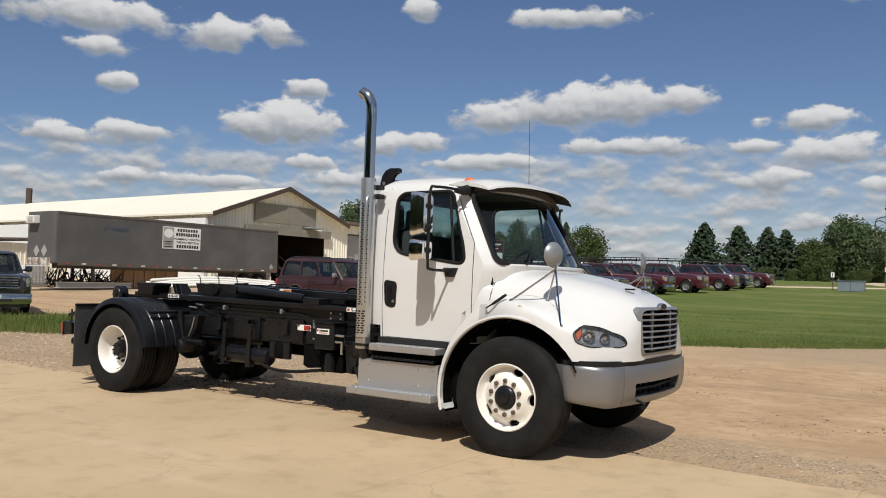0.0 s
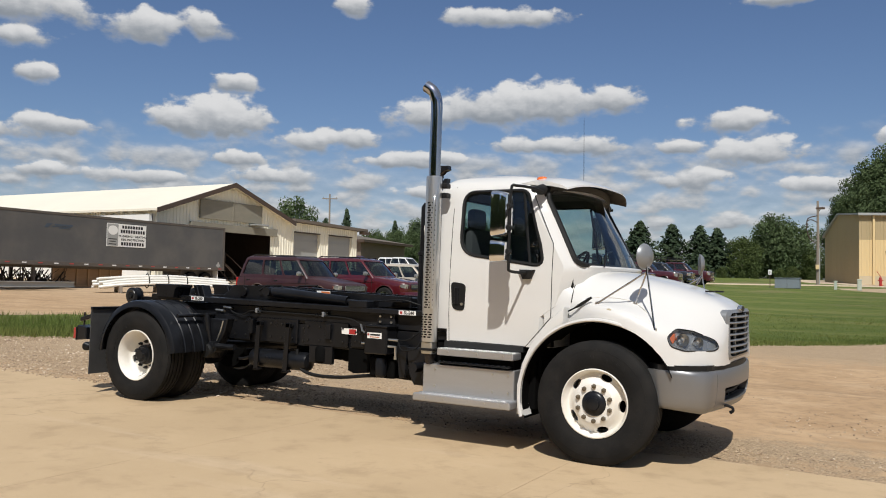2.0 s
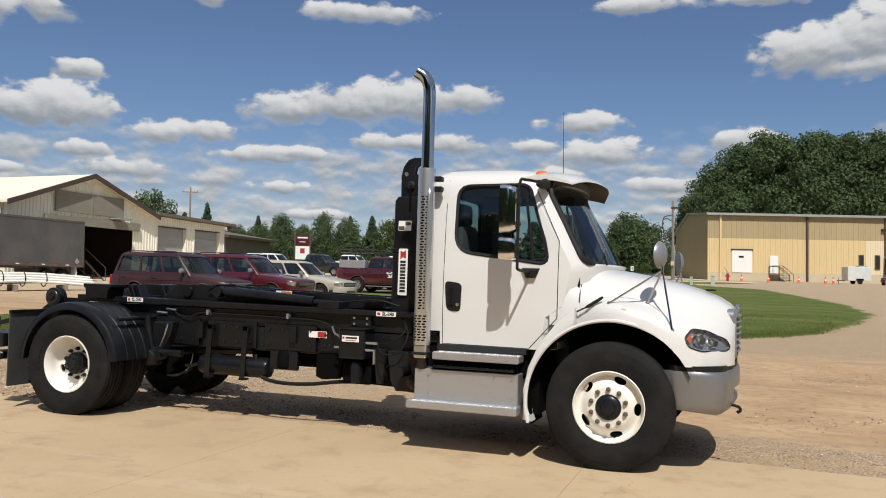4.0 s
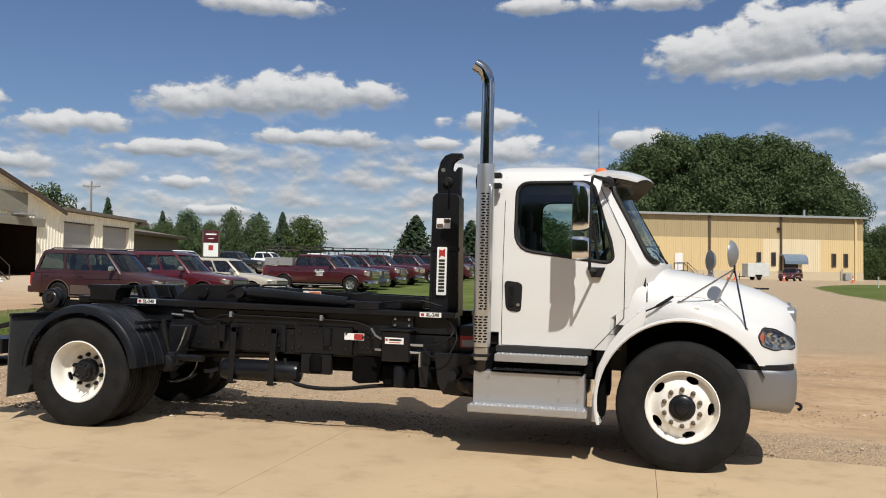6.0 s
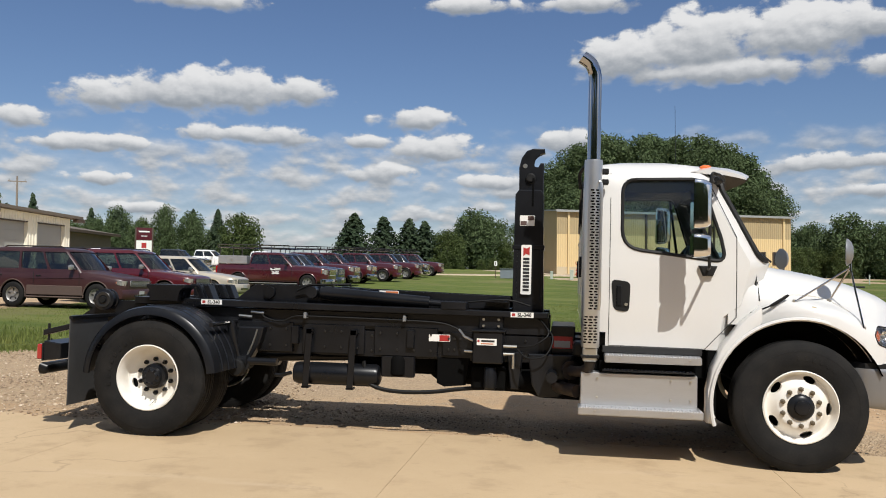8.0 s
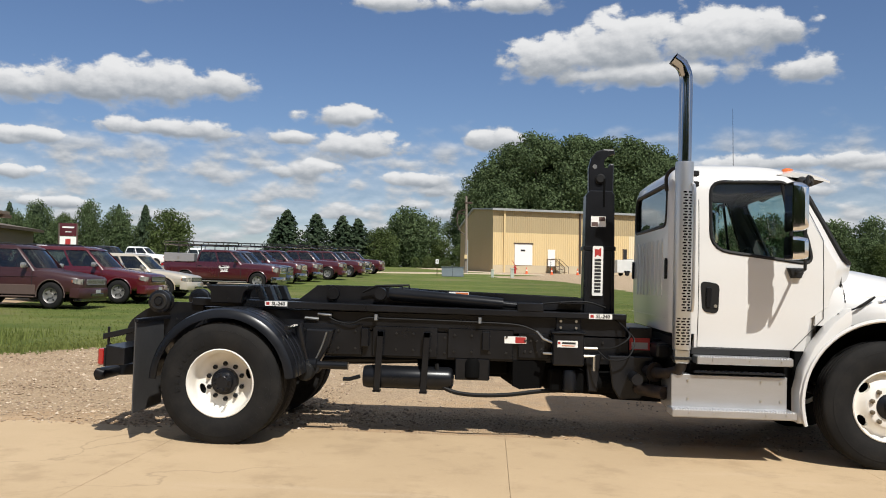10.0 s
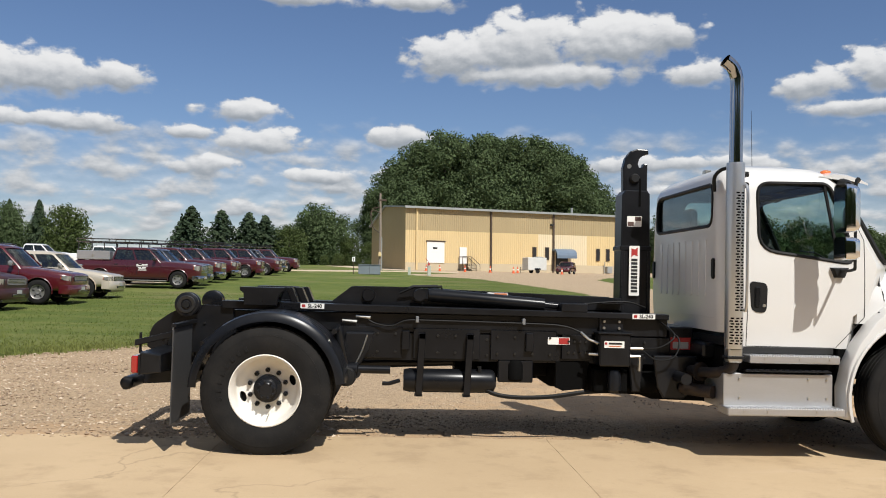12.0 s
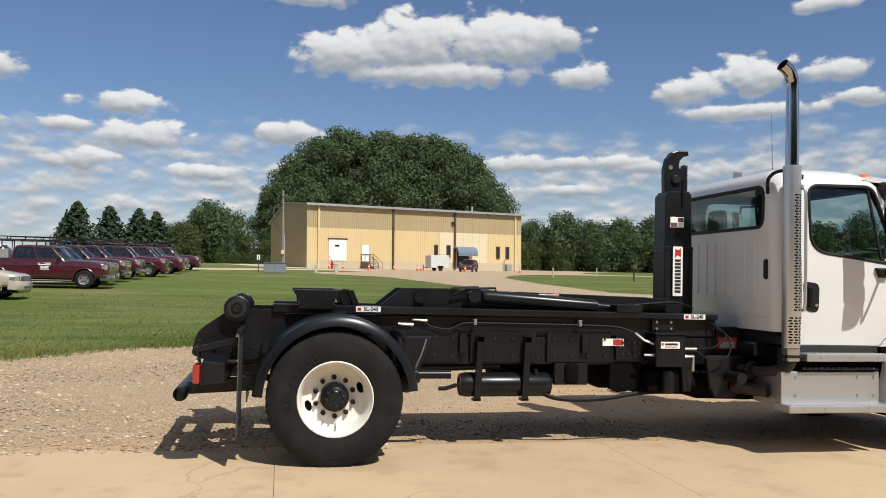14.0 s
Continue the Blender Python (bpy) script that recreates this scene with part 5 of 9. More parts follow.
HOOD = [
    (-0.30, [(0, 1.655), (0.45, 1.648), (0.74, 1.60), (0.90, 1.50), (0.965, 1.40), (0.99, 1.30), (1.00, 1.15), (1.00, 0.90)]),
    (-0.14, [(0, 1.645), (0.45, 1.637), (0.74, 1.585), (0.89, 1.48), (0.97, 1.385), (1.04, 1.335), (1.09, 1.25), (1.10, 0.90)]),
    (0.05, [(0, 1.62), (0.45, 1.61), (0.72, 1.555), (0.87, 1.45), (0.98, 1.375), (1.10, 1.335), (1.155, 1.26), (1.165, 0.88)]),
    (0.28, [(0, 1.58), (0.44, 1.568), (0.69, 1.51), (0.84, 1.41), (0.97, 1.335), (1.10, 1.285), (1.155, 1.21), (1.165, 0.87)]),
    (0.52, [(0, 1.53), (0.42, 1.517), (0.66, 1.455), (0.80, 1.36), (0.94, 1.27), (1.06, 1.20), (1.12, 1.10), (1.135, 0.86)]),
    (0.72, [(0, 1.475), (0.40, 1.46), (0.62, 1.40), (0.75, 1.31), (0.88, 1.215), (0.99, 1.13), (1.05, 1.03), (1.065, 0.86)]),
    (0.87, [(0, 1.42), (0.38, 1.405), (0.56, 1.35), (0.68, 1.26), (0.79, 1.165), (0.88, 1.08), (0.93, 0.99), (0.945, 0.86)]),
    (0.97, [(0, 1.365), (0.36, 1.35), (0.50, 1.305), (0.60, 1.22), (0.68, 1.13), (0.74, 1.05), (0.78, 0.97), (0.79, 0.86)]),
    (1.02, [(0, 1.315), (0.34, 1.302), (0.44, 1.265), (0.51, 1.18), (0.56, 1.10), (0.59, 1.03), (0.61, 0.96), (0.62, 0.86)])]


# the nose draws in towards the grille
HOOD = [(x if x < 0.3 else 0.3 + (x - 0.3) * 0.915, [(y * np.interp(x, (0.6, 0.87, 0.97, 1.02), (1.0, 0.955, 0.95, 1.0)), z) for y, z in sec]) for x, sec in HOOD]


def hood_side(x, z):
    """How far out the hood's flank reaches at that place."""
    rows = []
    for hx, sec in HOOD:
        ys, zs = [p[0] for p in sec][::-1], [p[1] for p in sec][::-1]
        rows.append(float(np.interp(z, zs, ys)))
    return float(np.interp(x, [h[0] for h in HOOD], rows))


LAMP = round_outline([(0.535, 1.09), (0.60, 1.165), (0.74, 1.148), (0.93, 1.072), (0.962, 1.01), (0.93, 0.985), (0.70, 0.985), (0.58, 1.02)], 0.03, 3)
LAMP = [(0.575 + (x - 0.535) * 0.82, z) for x, z in LAMP]
GRILLE = round_outline([(-0.47, 1.325), (-0.535, 1.29), (-0.49, 0.895), (0.49, 0.895), (0.535, 1.29), (0.47, 1.325)], [0.02, 0.05, 0.06, 0.06, 0.05, 0.02], 4)


def build_hood():
    secs = []
    xs = np.array([h[0] for h in HOOD])
    fine = sorted(set(list(xs) + [-0.22, -0.05, 0.16, 0.4, 0.6, 0.76, 0.86]))
    for x in fine:
        half = []
        for k in range(8):
            half.append((float(np.interp(x, xs, [h[1][k][0] for h in HOOD])), float(np.interp(x, xs, [h[1][k][1] for h in HOOD]))))
        smooth_half = [p for p in curve_points([(a, b, 0) for a, b in half], 3)]
        right = [(x, -p.x, p.y) for p in smooth_half]
        left = [(x, p.x, p.y) for p in smooth_half[1:]]
        secs.append(left[::-1] + right)
    arch = lathe([(0.685, -1.4), (0.685, 1.4)], 48, m=Matrix.Translation((0.0, 0, 0.515)))
    pockets = []
    for s in (-1, 1):
        rings = [[(x, s * (hood_side(x, z) + d), z) for x, z in LAMP] for d in (-0.062, 0.10)]
        c = loft(rings)
        bmesh.ops.triangulate(c, faces=[f for f in c.faces if len(f.verts) > 4])
        pockets.append(c)
    pockets.append(prism([(y * 0.93, 1.11 + (z - 1.11) * 0.90) for y, z in GRILLE], 0.83, 1.3, axis="x"))
    hood = part("hood", carve(loft(secs), [arch, *pockets]), M_WHITE, truck, "white sloped hood with moulded front fenders", smooth=True)
    for s in (-1, 1):
        # rear skirt of the fender, below the door's front edge
        back = [(-0.30, 1.30), (-0.45, 1.17), (-0.60, 0.97), (-0.685, 0.78), (-0.715, 0.60), (-0.72, 0.34), (-0.64, 0.33)]
        arc = [(0.685 * math.cos(a), 0.515 + 0.685 * math.sin(a)) for a in np.linspace(radians(191), radians(116), 14)]
        y0, y1 = sorted((s * 0.96, s * 1.15))
        part("fender_skirt", prism(back + arc + [(-0.30, 1.22)], y0, y1, bevel=0.02, seg=2), M_WHITE, hood, smooth=True)
        lip = rod([(0.692 * math.cos(a), s * min(1.165, 0.985 + 0.26 * max(0.0, min(1.0, (0.66 - 0.692 * math.cos(a)) * 1.4))), 0.515 + 0.692 * math.sin(a)) for a in np.linspace(radians(196), radians(32), 34)], 0.016, 6)
        part("fender_lip", lip, M_WHITE, hood, smooth=True)
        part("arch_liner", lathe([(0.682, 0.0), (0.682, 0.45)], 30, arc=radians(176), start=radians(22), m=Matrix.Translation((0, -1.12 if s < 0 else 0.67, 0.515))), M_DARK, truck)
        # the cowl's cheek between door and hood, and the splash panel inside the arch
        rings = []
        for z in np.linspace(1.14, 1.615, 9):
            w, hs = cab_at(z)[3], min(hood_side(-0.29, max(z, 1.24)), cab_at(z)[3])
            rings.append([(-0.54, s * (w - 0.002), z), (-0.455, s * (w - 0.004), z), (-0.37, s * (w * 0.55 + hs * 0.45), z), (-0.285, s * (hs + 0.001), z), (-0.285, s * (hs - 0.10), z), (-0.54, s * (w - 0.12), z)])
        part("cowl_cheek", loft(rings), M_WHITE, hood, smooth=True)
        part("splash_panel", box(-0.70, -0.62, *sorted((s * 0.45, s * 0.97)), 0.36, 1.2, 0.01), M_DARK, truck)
        # the crease that rings the fender
        cr = [(x, s * (hood_side(x, z) + 0.001), z) for x, z in ((-0.28, 1.335), (-0.12, 1.385), (0.05, 1.40), (0.22, 1.375), (0.36, 1.31), (0.46, 1.22))]
        part("fender_crease", rod(curve_points(cr, 5), 0.004, 4), M_WHITE_DULL, hood)
        # headlamp
        outline = [(x * 0.985 + 0.75 * 0.015, z * 0.985 + 1.07 * 0.015) for x, z in LAMP]
        bm = bmesh.new()
        ring_o = [bm.verts.new((x, s * (hood_side(x, z) + 0.001), z)) for x, z in outline]
        ring_i = [bm.verts.new((x * 0.9 + 0.075, s * (hood_side(x * 0.9 + 0.075, z * 0.9 + 0.107) - 0.05), z * 0.9 + 0.107)) for x, z in outline]
        for k in range(len(outline)):
            bm.faces.new((ring_o[k], ring_o[(k + 1) % len(outline)], ring_i[(k + 1) % len(outline)], ring_i[k]))
        floor_face = bm.faces.new(ring_i)
        bmesh.ops.triangulate(bm, faces=[floor_face])
        lamp = part("headlight", bm, M_LAMPBOWL, truck, "clear headlight with an amber corner")
        for x, z, r, mt in ((0.685, 1.075, 0.052, M_CHROME), (0.785, 1.052, 0.044, M_CHROME)):
            out = Vector((0.42, s, 0)).normalized()
            turn = Vector((0, 1, 0)).rotation_difference(out).to_matrix().to_4x4()
            bowl = lathe([(0.012, -0.035), (r * 0.6, -0.022), (r * 0.92, 0.004), (r, 0.012), (r * 1.04, 0.004), (r * 1.04, -0.03)], 20, m=Matrix.Translation((x, s * (hood_side(x, z) - 0.022), z)) @ turn)
            b = part("lamp_bowl", bowl, mt, lamp, smooth=True)
            part("bulb_cap", lathe([(0.0, 0.004), (0.011, 0.0), (0.013, -0.03)], 10, m=Matrix.Translation((x, s * (hood_side(x, z) - 0.020), z)) @ turn), M_LAMPBOWL, b, smooth=True)
        am = round_outline([(0.594, 1.085), (0.622, 1.135), (0.634, 1.08), (0.622, 1.035)], 0.015, 3)
        bm = loft([[(x, s * (hood_side(x, z) - d), z) for x, z in am] for d in (0.04, 0.006)])
        part("corner_lens", bm, M_AMBER_DIM, lamp, "amber corner reflector")
        bm = bmesh.new()
        ring_o = [bm.verts.new((x, s * (hood_side(x, z) + 0.008), z)) for x, z in outline]
        mid = bm.verts.new((0.75, s * (hood_side(0.75, 1.07) + 0.014), 1.07))
        for k in range(len(outline)):
            bm.faces.new((ring_o[k], ring_o[(k + 1) % len(outline)], mid))
        lens = part("lens", bm, M_LENS, lamp, smooth="all")
        lens.visible_shadow = False
        part("lamp_rim", rod([(x, s * (hood_side(x, z) + 0.006), z) for x, z in LAMP + LAMP[:1]], 0.005, 5, caps=False), M_BLACK_DULL, lamp)
        # oval badge, hood latch and air slot
        bz, bx = 1.285, 0.09
        part("fender_badge", lathe([(0.0, 0.014), (0.026, 0.012), (0.034, 0.0), (0.034, -0.01)], 20, m=Matrix.Translation((bx, s * hood_side(bx, bz), bz)) @ (Matrix.Rotation(pi_turn(s), 4, "Z")) @ Matrix.Diagonal((1.3, 1, 0.75, 1))), M_LENS_TAN, truck, "small pale oval side lamp", smooth=True)
        strap = [(-0.30, s * 1.035, 1.265), (-0.20, s * 1.065, 1.315), (-0.08, s * 1.06, 1.395)]
        part("hood_latch", rod(curve_points(strap, 4), [0.007] * 4 + [0.014] * 4 + [0.010], 6), M_BLACK_DULL, truck, "black rubber hood latch")
        part("latch_foot", box(-0.37, -0.30, s * 1.03 - 0.015, s * 1.03 + 0.015, 1.20, 1.25, 0.006), M_BLACK_DULL, truck)
        part("cowl_seam", rod([(-0.29, s * (hood_side(-0.29, z) + 0.002), z) for z in np.linspace(1.34, 1.56, 8)], 0.006, 5), M_INK, truck)
    part("engine_block", box(-0.45, 0.78, -0.62, 0.62, 0.62, 1.28, 0.05), M_DARK, truck)
    part("cowl", loft([[(-0.34 + b, y, 1.50), (-0.10 + b, y, 1.50), (-0.14 + b, y, 1.61 - d), (-0.26 + b, y, 1.625 - d)] for y, b, d in ((-0.74, 0.02, 0.05), (-0.5, 0.08, 0.01), (0, 0.13, 0.0), (0.5, 0.08, 0.01), (0.74, 0.02, 0.05))]), M_BLACK_DULL, truck, smooth=True)
    for y0 in (-0.62, 0.12):
        bm = rod([(-0.12, y0, 1.675), (-0.20, y0 + 0.28, 1.80), (-0.23, y0 + 0.55, 1.83)], 0.009, 5)
        part("wiper", bm, M_BLACK_DULL, truck)
    part("hood_nozzle", box(0.70, 0.78, -0.24, -0.18, 1.47, 1.486, 0.005), M_BLACK_DULL, truck)
    part("hood_nozzle", box(0.70, 0.78, 0.18, 0.24, 1.47, 1.486, 0.005), M_BLACK_DULL, truck)


def pi_turn(s):
    return math.pi if s < 0 else 0.0


M_LENS_TAN = surface("pale_side_lens", (0.55, 0.47, 0.32), rough=0.2, coat=0.8)
build_hood()


def build_nose():
    outline = GRILLE
    small = [(y * 0.915, 1.11 + (z - 1.11) * 0.88) for y, z in outline]
    bm = bmesh.new()
    bow = lambda y: 0.992 - 0.20 * y * y
    a = [bm.verts.new((bow(y) + 0.005, y, z)) for y, z in outline]
    b = [bm.verts.new((bow(y) + 0.022, y, z)) for y, z in small]
    c = [bm.verts.new((0.85, y, z)) for y, z in small]
    d = [bm.verts.new((bow(y) - 0.06, y, z)) for y, z in outline]
    n = len(outline)
    for k in range(n):
        j = (k + 1) % n
        for p, q in ((a, b), (b, c), (d, a)):
            bm.faces.new((p[k], p[j], q[j], q[k]))
    grille = part("grille", bm, M_GRILLE, truck, "grey plastic grille with horizontal bars", smooth=True)
    bm = bmesh.new()
    bm.faces.new([bm.verts.new((0.845, y, z)) for y, z in small])
    part("grille_mesh", bm, M_DARK, grille)
    for k in range(7):
        z = 0.955 + k * 0.051
        bar = loft([[(bow(y) + 0.012, y, z - 0.007), (bow(y) + 0.017, y, z), (bow(y) + 0.010, y, z + 0.008), (bow(y) - 0.03, y, z + 0.010), (bow(y) - 0.03, y, z - 0.002)] for y in np.linspace(-0.49, 0.49, 9)])
        part("grille_bar", bar, M_GRILLE, grille, smooth=True)
    for y in (-0.24, 0.24):
        part("grille_post", box(bow(y) - 0.03, bow(y) - 0.005, y - 0.018, y + 0.018, 0.93, 1.29, 0.004), M_GRILLE, grille)
    part("nose_badge", lathe([(0.0, 0.016), (0.05, 0.014), (0.062, 0.0), (0.062, -0.02)], 24, m=Matrix.Translation((0.975, 0, 1.33)) @ Matrix.Rotation(radians(-90), 4, "Z") @ Matrix.Diagonal((1.5, 1, 0.5, 1))), M_CHROME, truck, "plain oval chrome badge", smooth=True)
    part("badge_face", lathe([(0.0, 0.0185), (0.048, 0.0165), (0.050, 0.010)], 24, m=Matrix.Translation((0.975, 0, 1.33)) @ Matrix.Rotation(radians(-90), 4, "Z") @ Matrix.Diagonal((1.5, 1, 0.5, 1))), M_INK, truck, smooth=True)
    # three-piece bumper
    def plan(t):
        y = t * 1.09
        s = abs(t)
        if s < 0.72:
            return 1.00 - 0.08 * (s / 0.72) ** 2, y
        u = (s - 0.72) / 0.28
        return 0.92 - 0.39 * u ** 2.2, math.copysign(1.09 * 0.72 + 0.31 * (1 - (1 - u) ** 1.8), t)
    ts = list(np.linspace(-1, 1, 41))
    def strip(sel, name, label="", cut=None):
        secs = []
        for t in sel:
            x, y = plan(t)
            lift = 0.05 * max(0, abs(t) - 0.8) / 0.2
            secs.append([(x - 0.030 - d, y * k, z + lift * w) for d, k, z, w in ((0.0, 1, 0.825, 0), (-0.018, 1, 0.818, 0), (-0.030, 1, 0.79, 0), (-0.033, 1, 0.70, 0.2), (-0.028, 1, 0.60, 0.5), (-0.014, 0.998, 0.53, 0.8), (0.008, 0.99, 0.485, 1), (0.035, 0.98, 0.47, 1), (0.10, 0.95, 0.47, 1), (0.10, 0.95, 0.825, 0))])
        bm = loft(secs)
        return part(name, carve(bm, [cut]) if cut else bm, M_BUMPER, truck, label, smooth=True)
    strip([t for t in ts if t <= -0.70], "bumper_end", "silver wrapped bumper end")
    strip([t for t in ts if t >= 0.70], "bumper_end", "silver wrapped bumper end")
    slot = prism(round_outline([(-0.56, 0.54), (-0.58, 0.665), (0.58, 0.665), (0.56, 0.54)], 0.02, 3), 0.70, 1.3, axis="x")
    strip([-0.696] + [t for t in ts if abs(t) <= 0.69] + [0.696], "bumper", "silver painted bumper with a dark centre slot", slot)
    part("bumper_slot", box(0.74, 0.87, -0.62, 0.62, 0.51, 0.69), M_DARK, truck)
    for k in range(9):
        part("slot_bar", box(0.87, 0.88, -0.52 + k * 0.13 - 0.006, -0.52 + k * 0.13 + 0.006, 0.53, 0.67), M_BLACK, truck)
    part("fog_bar", rod([(0.88, -0.55, 0.60), (0.92, 0, 0.60), (0.88, 0.55, 0.60)], 0.016, 6), M_BLACK_DULL, truck)
    part("bumper_trim", loft([[(plan(t)[0] - 0.022, plan(t)[1] * 0.985, z) for z in (0.80, 0.868)] + [(plan(t)[0] - 0.12, plan(t)[1] * 0.88, z) for z in (0.868, 0.80)] for t in ts]), M_BLACK_DULL, truck, "black filler strip above the bumper")
    part("tow_hook", rod(curve_points([(0.90, -0.5, 0.52), (0.995, -0.5, 0.50), (1.01, -0.5, 0.47), (0.985, -0.5, 0.45)], 4), 0.014, 6), M_BLACK, truck)


build_nose()


# ---- wheels ----
def tyre_mesh(blocks=True):
    half = [(0.288, -0.105), (0.300, -0.128), (0.335, -0.140), (0.385, -0.147), (0.435, -0.146), (0.476, -0.137), (0.502, -0.125), (0.515, -0.118), (0.524, -0.105)]
    tread = []
    for g in (-0.075, -0.028, 0.028, 0.075):
        tread += [(0.528, g - 0.008), (0.515, g - 0.005), (0.515, g + 0.005), (0.528, g + 0.008)]
    prof = half + tread + [(r, -a) for r, a in half[::-1]]
    bm = lathe(prof, 56, closed=True)
    # raised shoulder blocks and sidewall ring
    lathe([(0.452, -0.1405), (0.452, -0.1445), (0.447, -0.1455), (0.442, -0.1455)], 56, bm, closed=True)
    for k in range(56 if blocks else 0):
        a = 2 * math.pi * (k + 0.5) / 56
        for s in (-1, 1):
            m = Matrix.Rotation(a, 4, "Y") @ Matrix.Translation((0.515, s * 0.112, 0))
            box(-0.012, 0.005, -0.008, 0.008, -0.014, 0.014, bm=bm, m=m)
    return bm


def side_mark(bm, start, arc, count, r0, r1):
    """Plain raised bars round a tyre's side where its lettering is."""
    for k in range(count):
        a = start + arc * (k + 0.5) / count
        m = Matrix.Rotation(-a, 4, "Y") @ Matrix.Translation(((r0 + r1) / 2, -0.146, 0))
        box(-(r1 - r0) / 2, (r1 - r0) / 2, -0.003, 0.004, -0.012, 0.012, bm=bm, m=m)
        if k % 2:
            box(-0.004, 0.004, -0.003, 0.004, -0.018, 0.018, bm=bm, m=m)
    return bm


def turned(bm, m):
    bmesh.ops.transform(bm, matrix=m, verts=bm.verts)
    return bm


def around_y(a, r, y):
    return Matrix.Rotation(-a, 4, "Y") @ Matrix.Translation((r, y, 0))


def front_wheel(name):
    prof = [(0.292, -0.108), (0.294, -0.132), (0.286, -0.136), (0.280, -0.126), (0.272, -0.100), (0.262, -0.072), (0.252, -0.060), (0.238, -0.064), (0.215, -0.086),
            (0.188, -0.114), (0.172, -0.128), (0.160, -0.132), (0.085, -0.132), (0.085, -0.10), (0.16, -0.09), (0.24, -0.03), (0.262, -0.03), (0.262, 0.11), (0.292, 0.12), (0.292, 0.10), (0.275, 0.08), (0.275, -0.09)]
    disc = lathe(prof, 56, closed=True)
    cutters = []
    for k in range(5):
        a = 2 * math.pi * k / 5 + 0.35
        cutters.append(turned(lathe([(0.030, -0.2), (0.030, 0.0)], 20), around_y(a, 0.228, 0) @ Matrix.Diagonal((0.95, 1, 1.75, 1))))
    w = part(name, carve(disc, cutters), M_WHITE_DULL, truck, "white painted steel front wheel with oval hand holes", smooth=True)
    part("brake_drum", lathe([(0.0, -0.05), (0.2, -0.045), (0.235, 0.02), (0.235, 0.15), (0.0, 0.15)], 28), M_DARK, w)
    bm = tyre_mesh(False)
    side_mark(bm, 1.2, 0.9, 6, 0.375, 0.405)
    part("tyre", bm, M_TYRE, w, "black road tyre with worn sidewall", smooth=True)
    bm = lathe([(0.0, -0.185), (0.030, -0.186), (0.054, -0.180), (0.060, -0.162), (0.086, -0.156), (0.102, -0.142), (0.108, -0.128), (0.108, -0.10)], 28)
    part("hub", bm, M_BLACK, w, "black oil hub", smooth=True)
    for k in range(10):
        a = 2 * math.pi * k / 10 + 0.1
        bm = lathe([(0.0, -0.034), (0.009, -0.034), (0.011, -0.024), (0.019, -0.022), (0.021, 0.0)], 6, m=Matrix.Translation((0.146 * math.cos(a), -0.130, 0.146 * math.sin(a))))
        part("lug_nut", bm, M_NUT, w)
    return w


M_NUT = surface("bronze_lug_nut", (0.16, 0.13, 0.09), rough=0.5, metal=0.6, vary=0.1)


def dual_wheel(name):
    prof = [(0.292, -0.108), (0.294, -0.132), (0.286, -0.136), (0.280, -0.126), (0.272, -0.105), (0.262, -0.085), (0.258, -0.02), (0.250, 0.015), (0.235, 0.030), (0.20, 0.040),
            (0.085, 0.040), (0.085, 0.052), (0.24, 0.046), (0.262, 0.02), (0.266, 0.11), (0.292, 0.12), (0.292, 0.10), (0.278, 0.08), (0.278, -0.09)]
    disc = lathe(prof, 56, closed=True)
    cutters = [turned(lathe([(0.030, -0.2), (0.030, 0.2)], 18), around_y(2 * math.pi * k / 2 + 2.5, 0.212, 0) @ Matrix.Diagonal((0.85, 1, 1.5, 1))) for k in range(2)]
    w = part(name, carve(disc, cutters), M_WHITE_DULL, truck, "cream-white dished dual wheel with dark studs", smooth=True)
    bm = tyre_mesh()
    side_mark(bm, 0.95, 1.5, 8, 0.345, 0.395)
    side_mark(bm, 4.0, 1.3, 9, 0.40, 0.43)
    part("tyre", bm, M_TYRE, w, "black deep-tread drive tyre", smooth=True)
    bm = lathe([(0.0, -0.075), (0.05, -0.075), (0.058, -0.068), (0.070, -0.066), (0.082, -0.060), (0.086, -0.02), (0.112, -0.014), (0.116, 0.04)], 24)
    part("hub", bm, M_BLACK, w, "black axle hub", smooth=True)
    for k in range(8):
        a = 2 * math.pi * k / 8
        part("axle_stud", lathe([(0.0, -0.030), (0.007, -0.030), (0.008, -0.012), (0.013, -0.010), (0.013, 0.0)], 6, m=Matrix.Translation((0.066 * math.cos(a), -0.062, 0.066 * math.sin(a)))), M_BLACK, w)
    for k in range(10):
        a = 2 * math.pi * k / 10
        part("lug_nut", lathe([(0.0, -0.045), (0.010, -0.045), (0.012, -0.026), (0.020, -0.024), (0.022, 0.0)], 6, m=Matrix.Translation((0.152 * math.cos(a), 0.040, 0.152 * math.sin(a)))), M_BLACK, w)
    part("valve_stem", rod([(-0.165, 0.03, -0.13), (-0.19, -0.03, -0.14), (-0.20, -0.075, -0.145)], 0.005, 5), M_STEEL, w)
    part("drum", lathe([(0.0, 0.06), (0.23, 0.06), (0.23, 0.16), (0.0, 0.16)], 24), M_DARK, w)
    return w


def copy_part(ob, m):
    made = copy_thing(ob, m)
    made.parent = truck
    return made


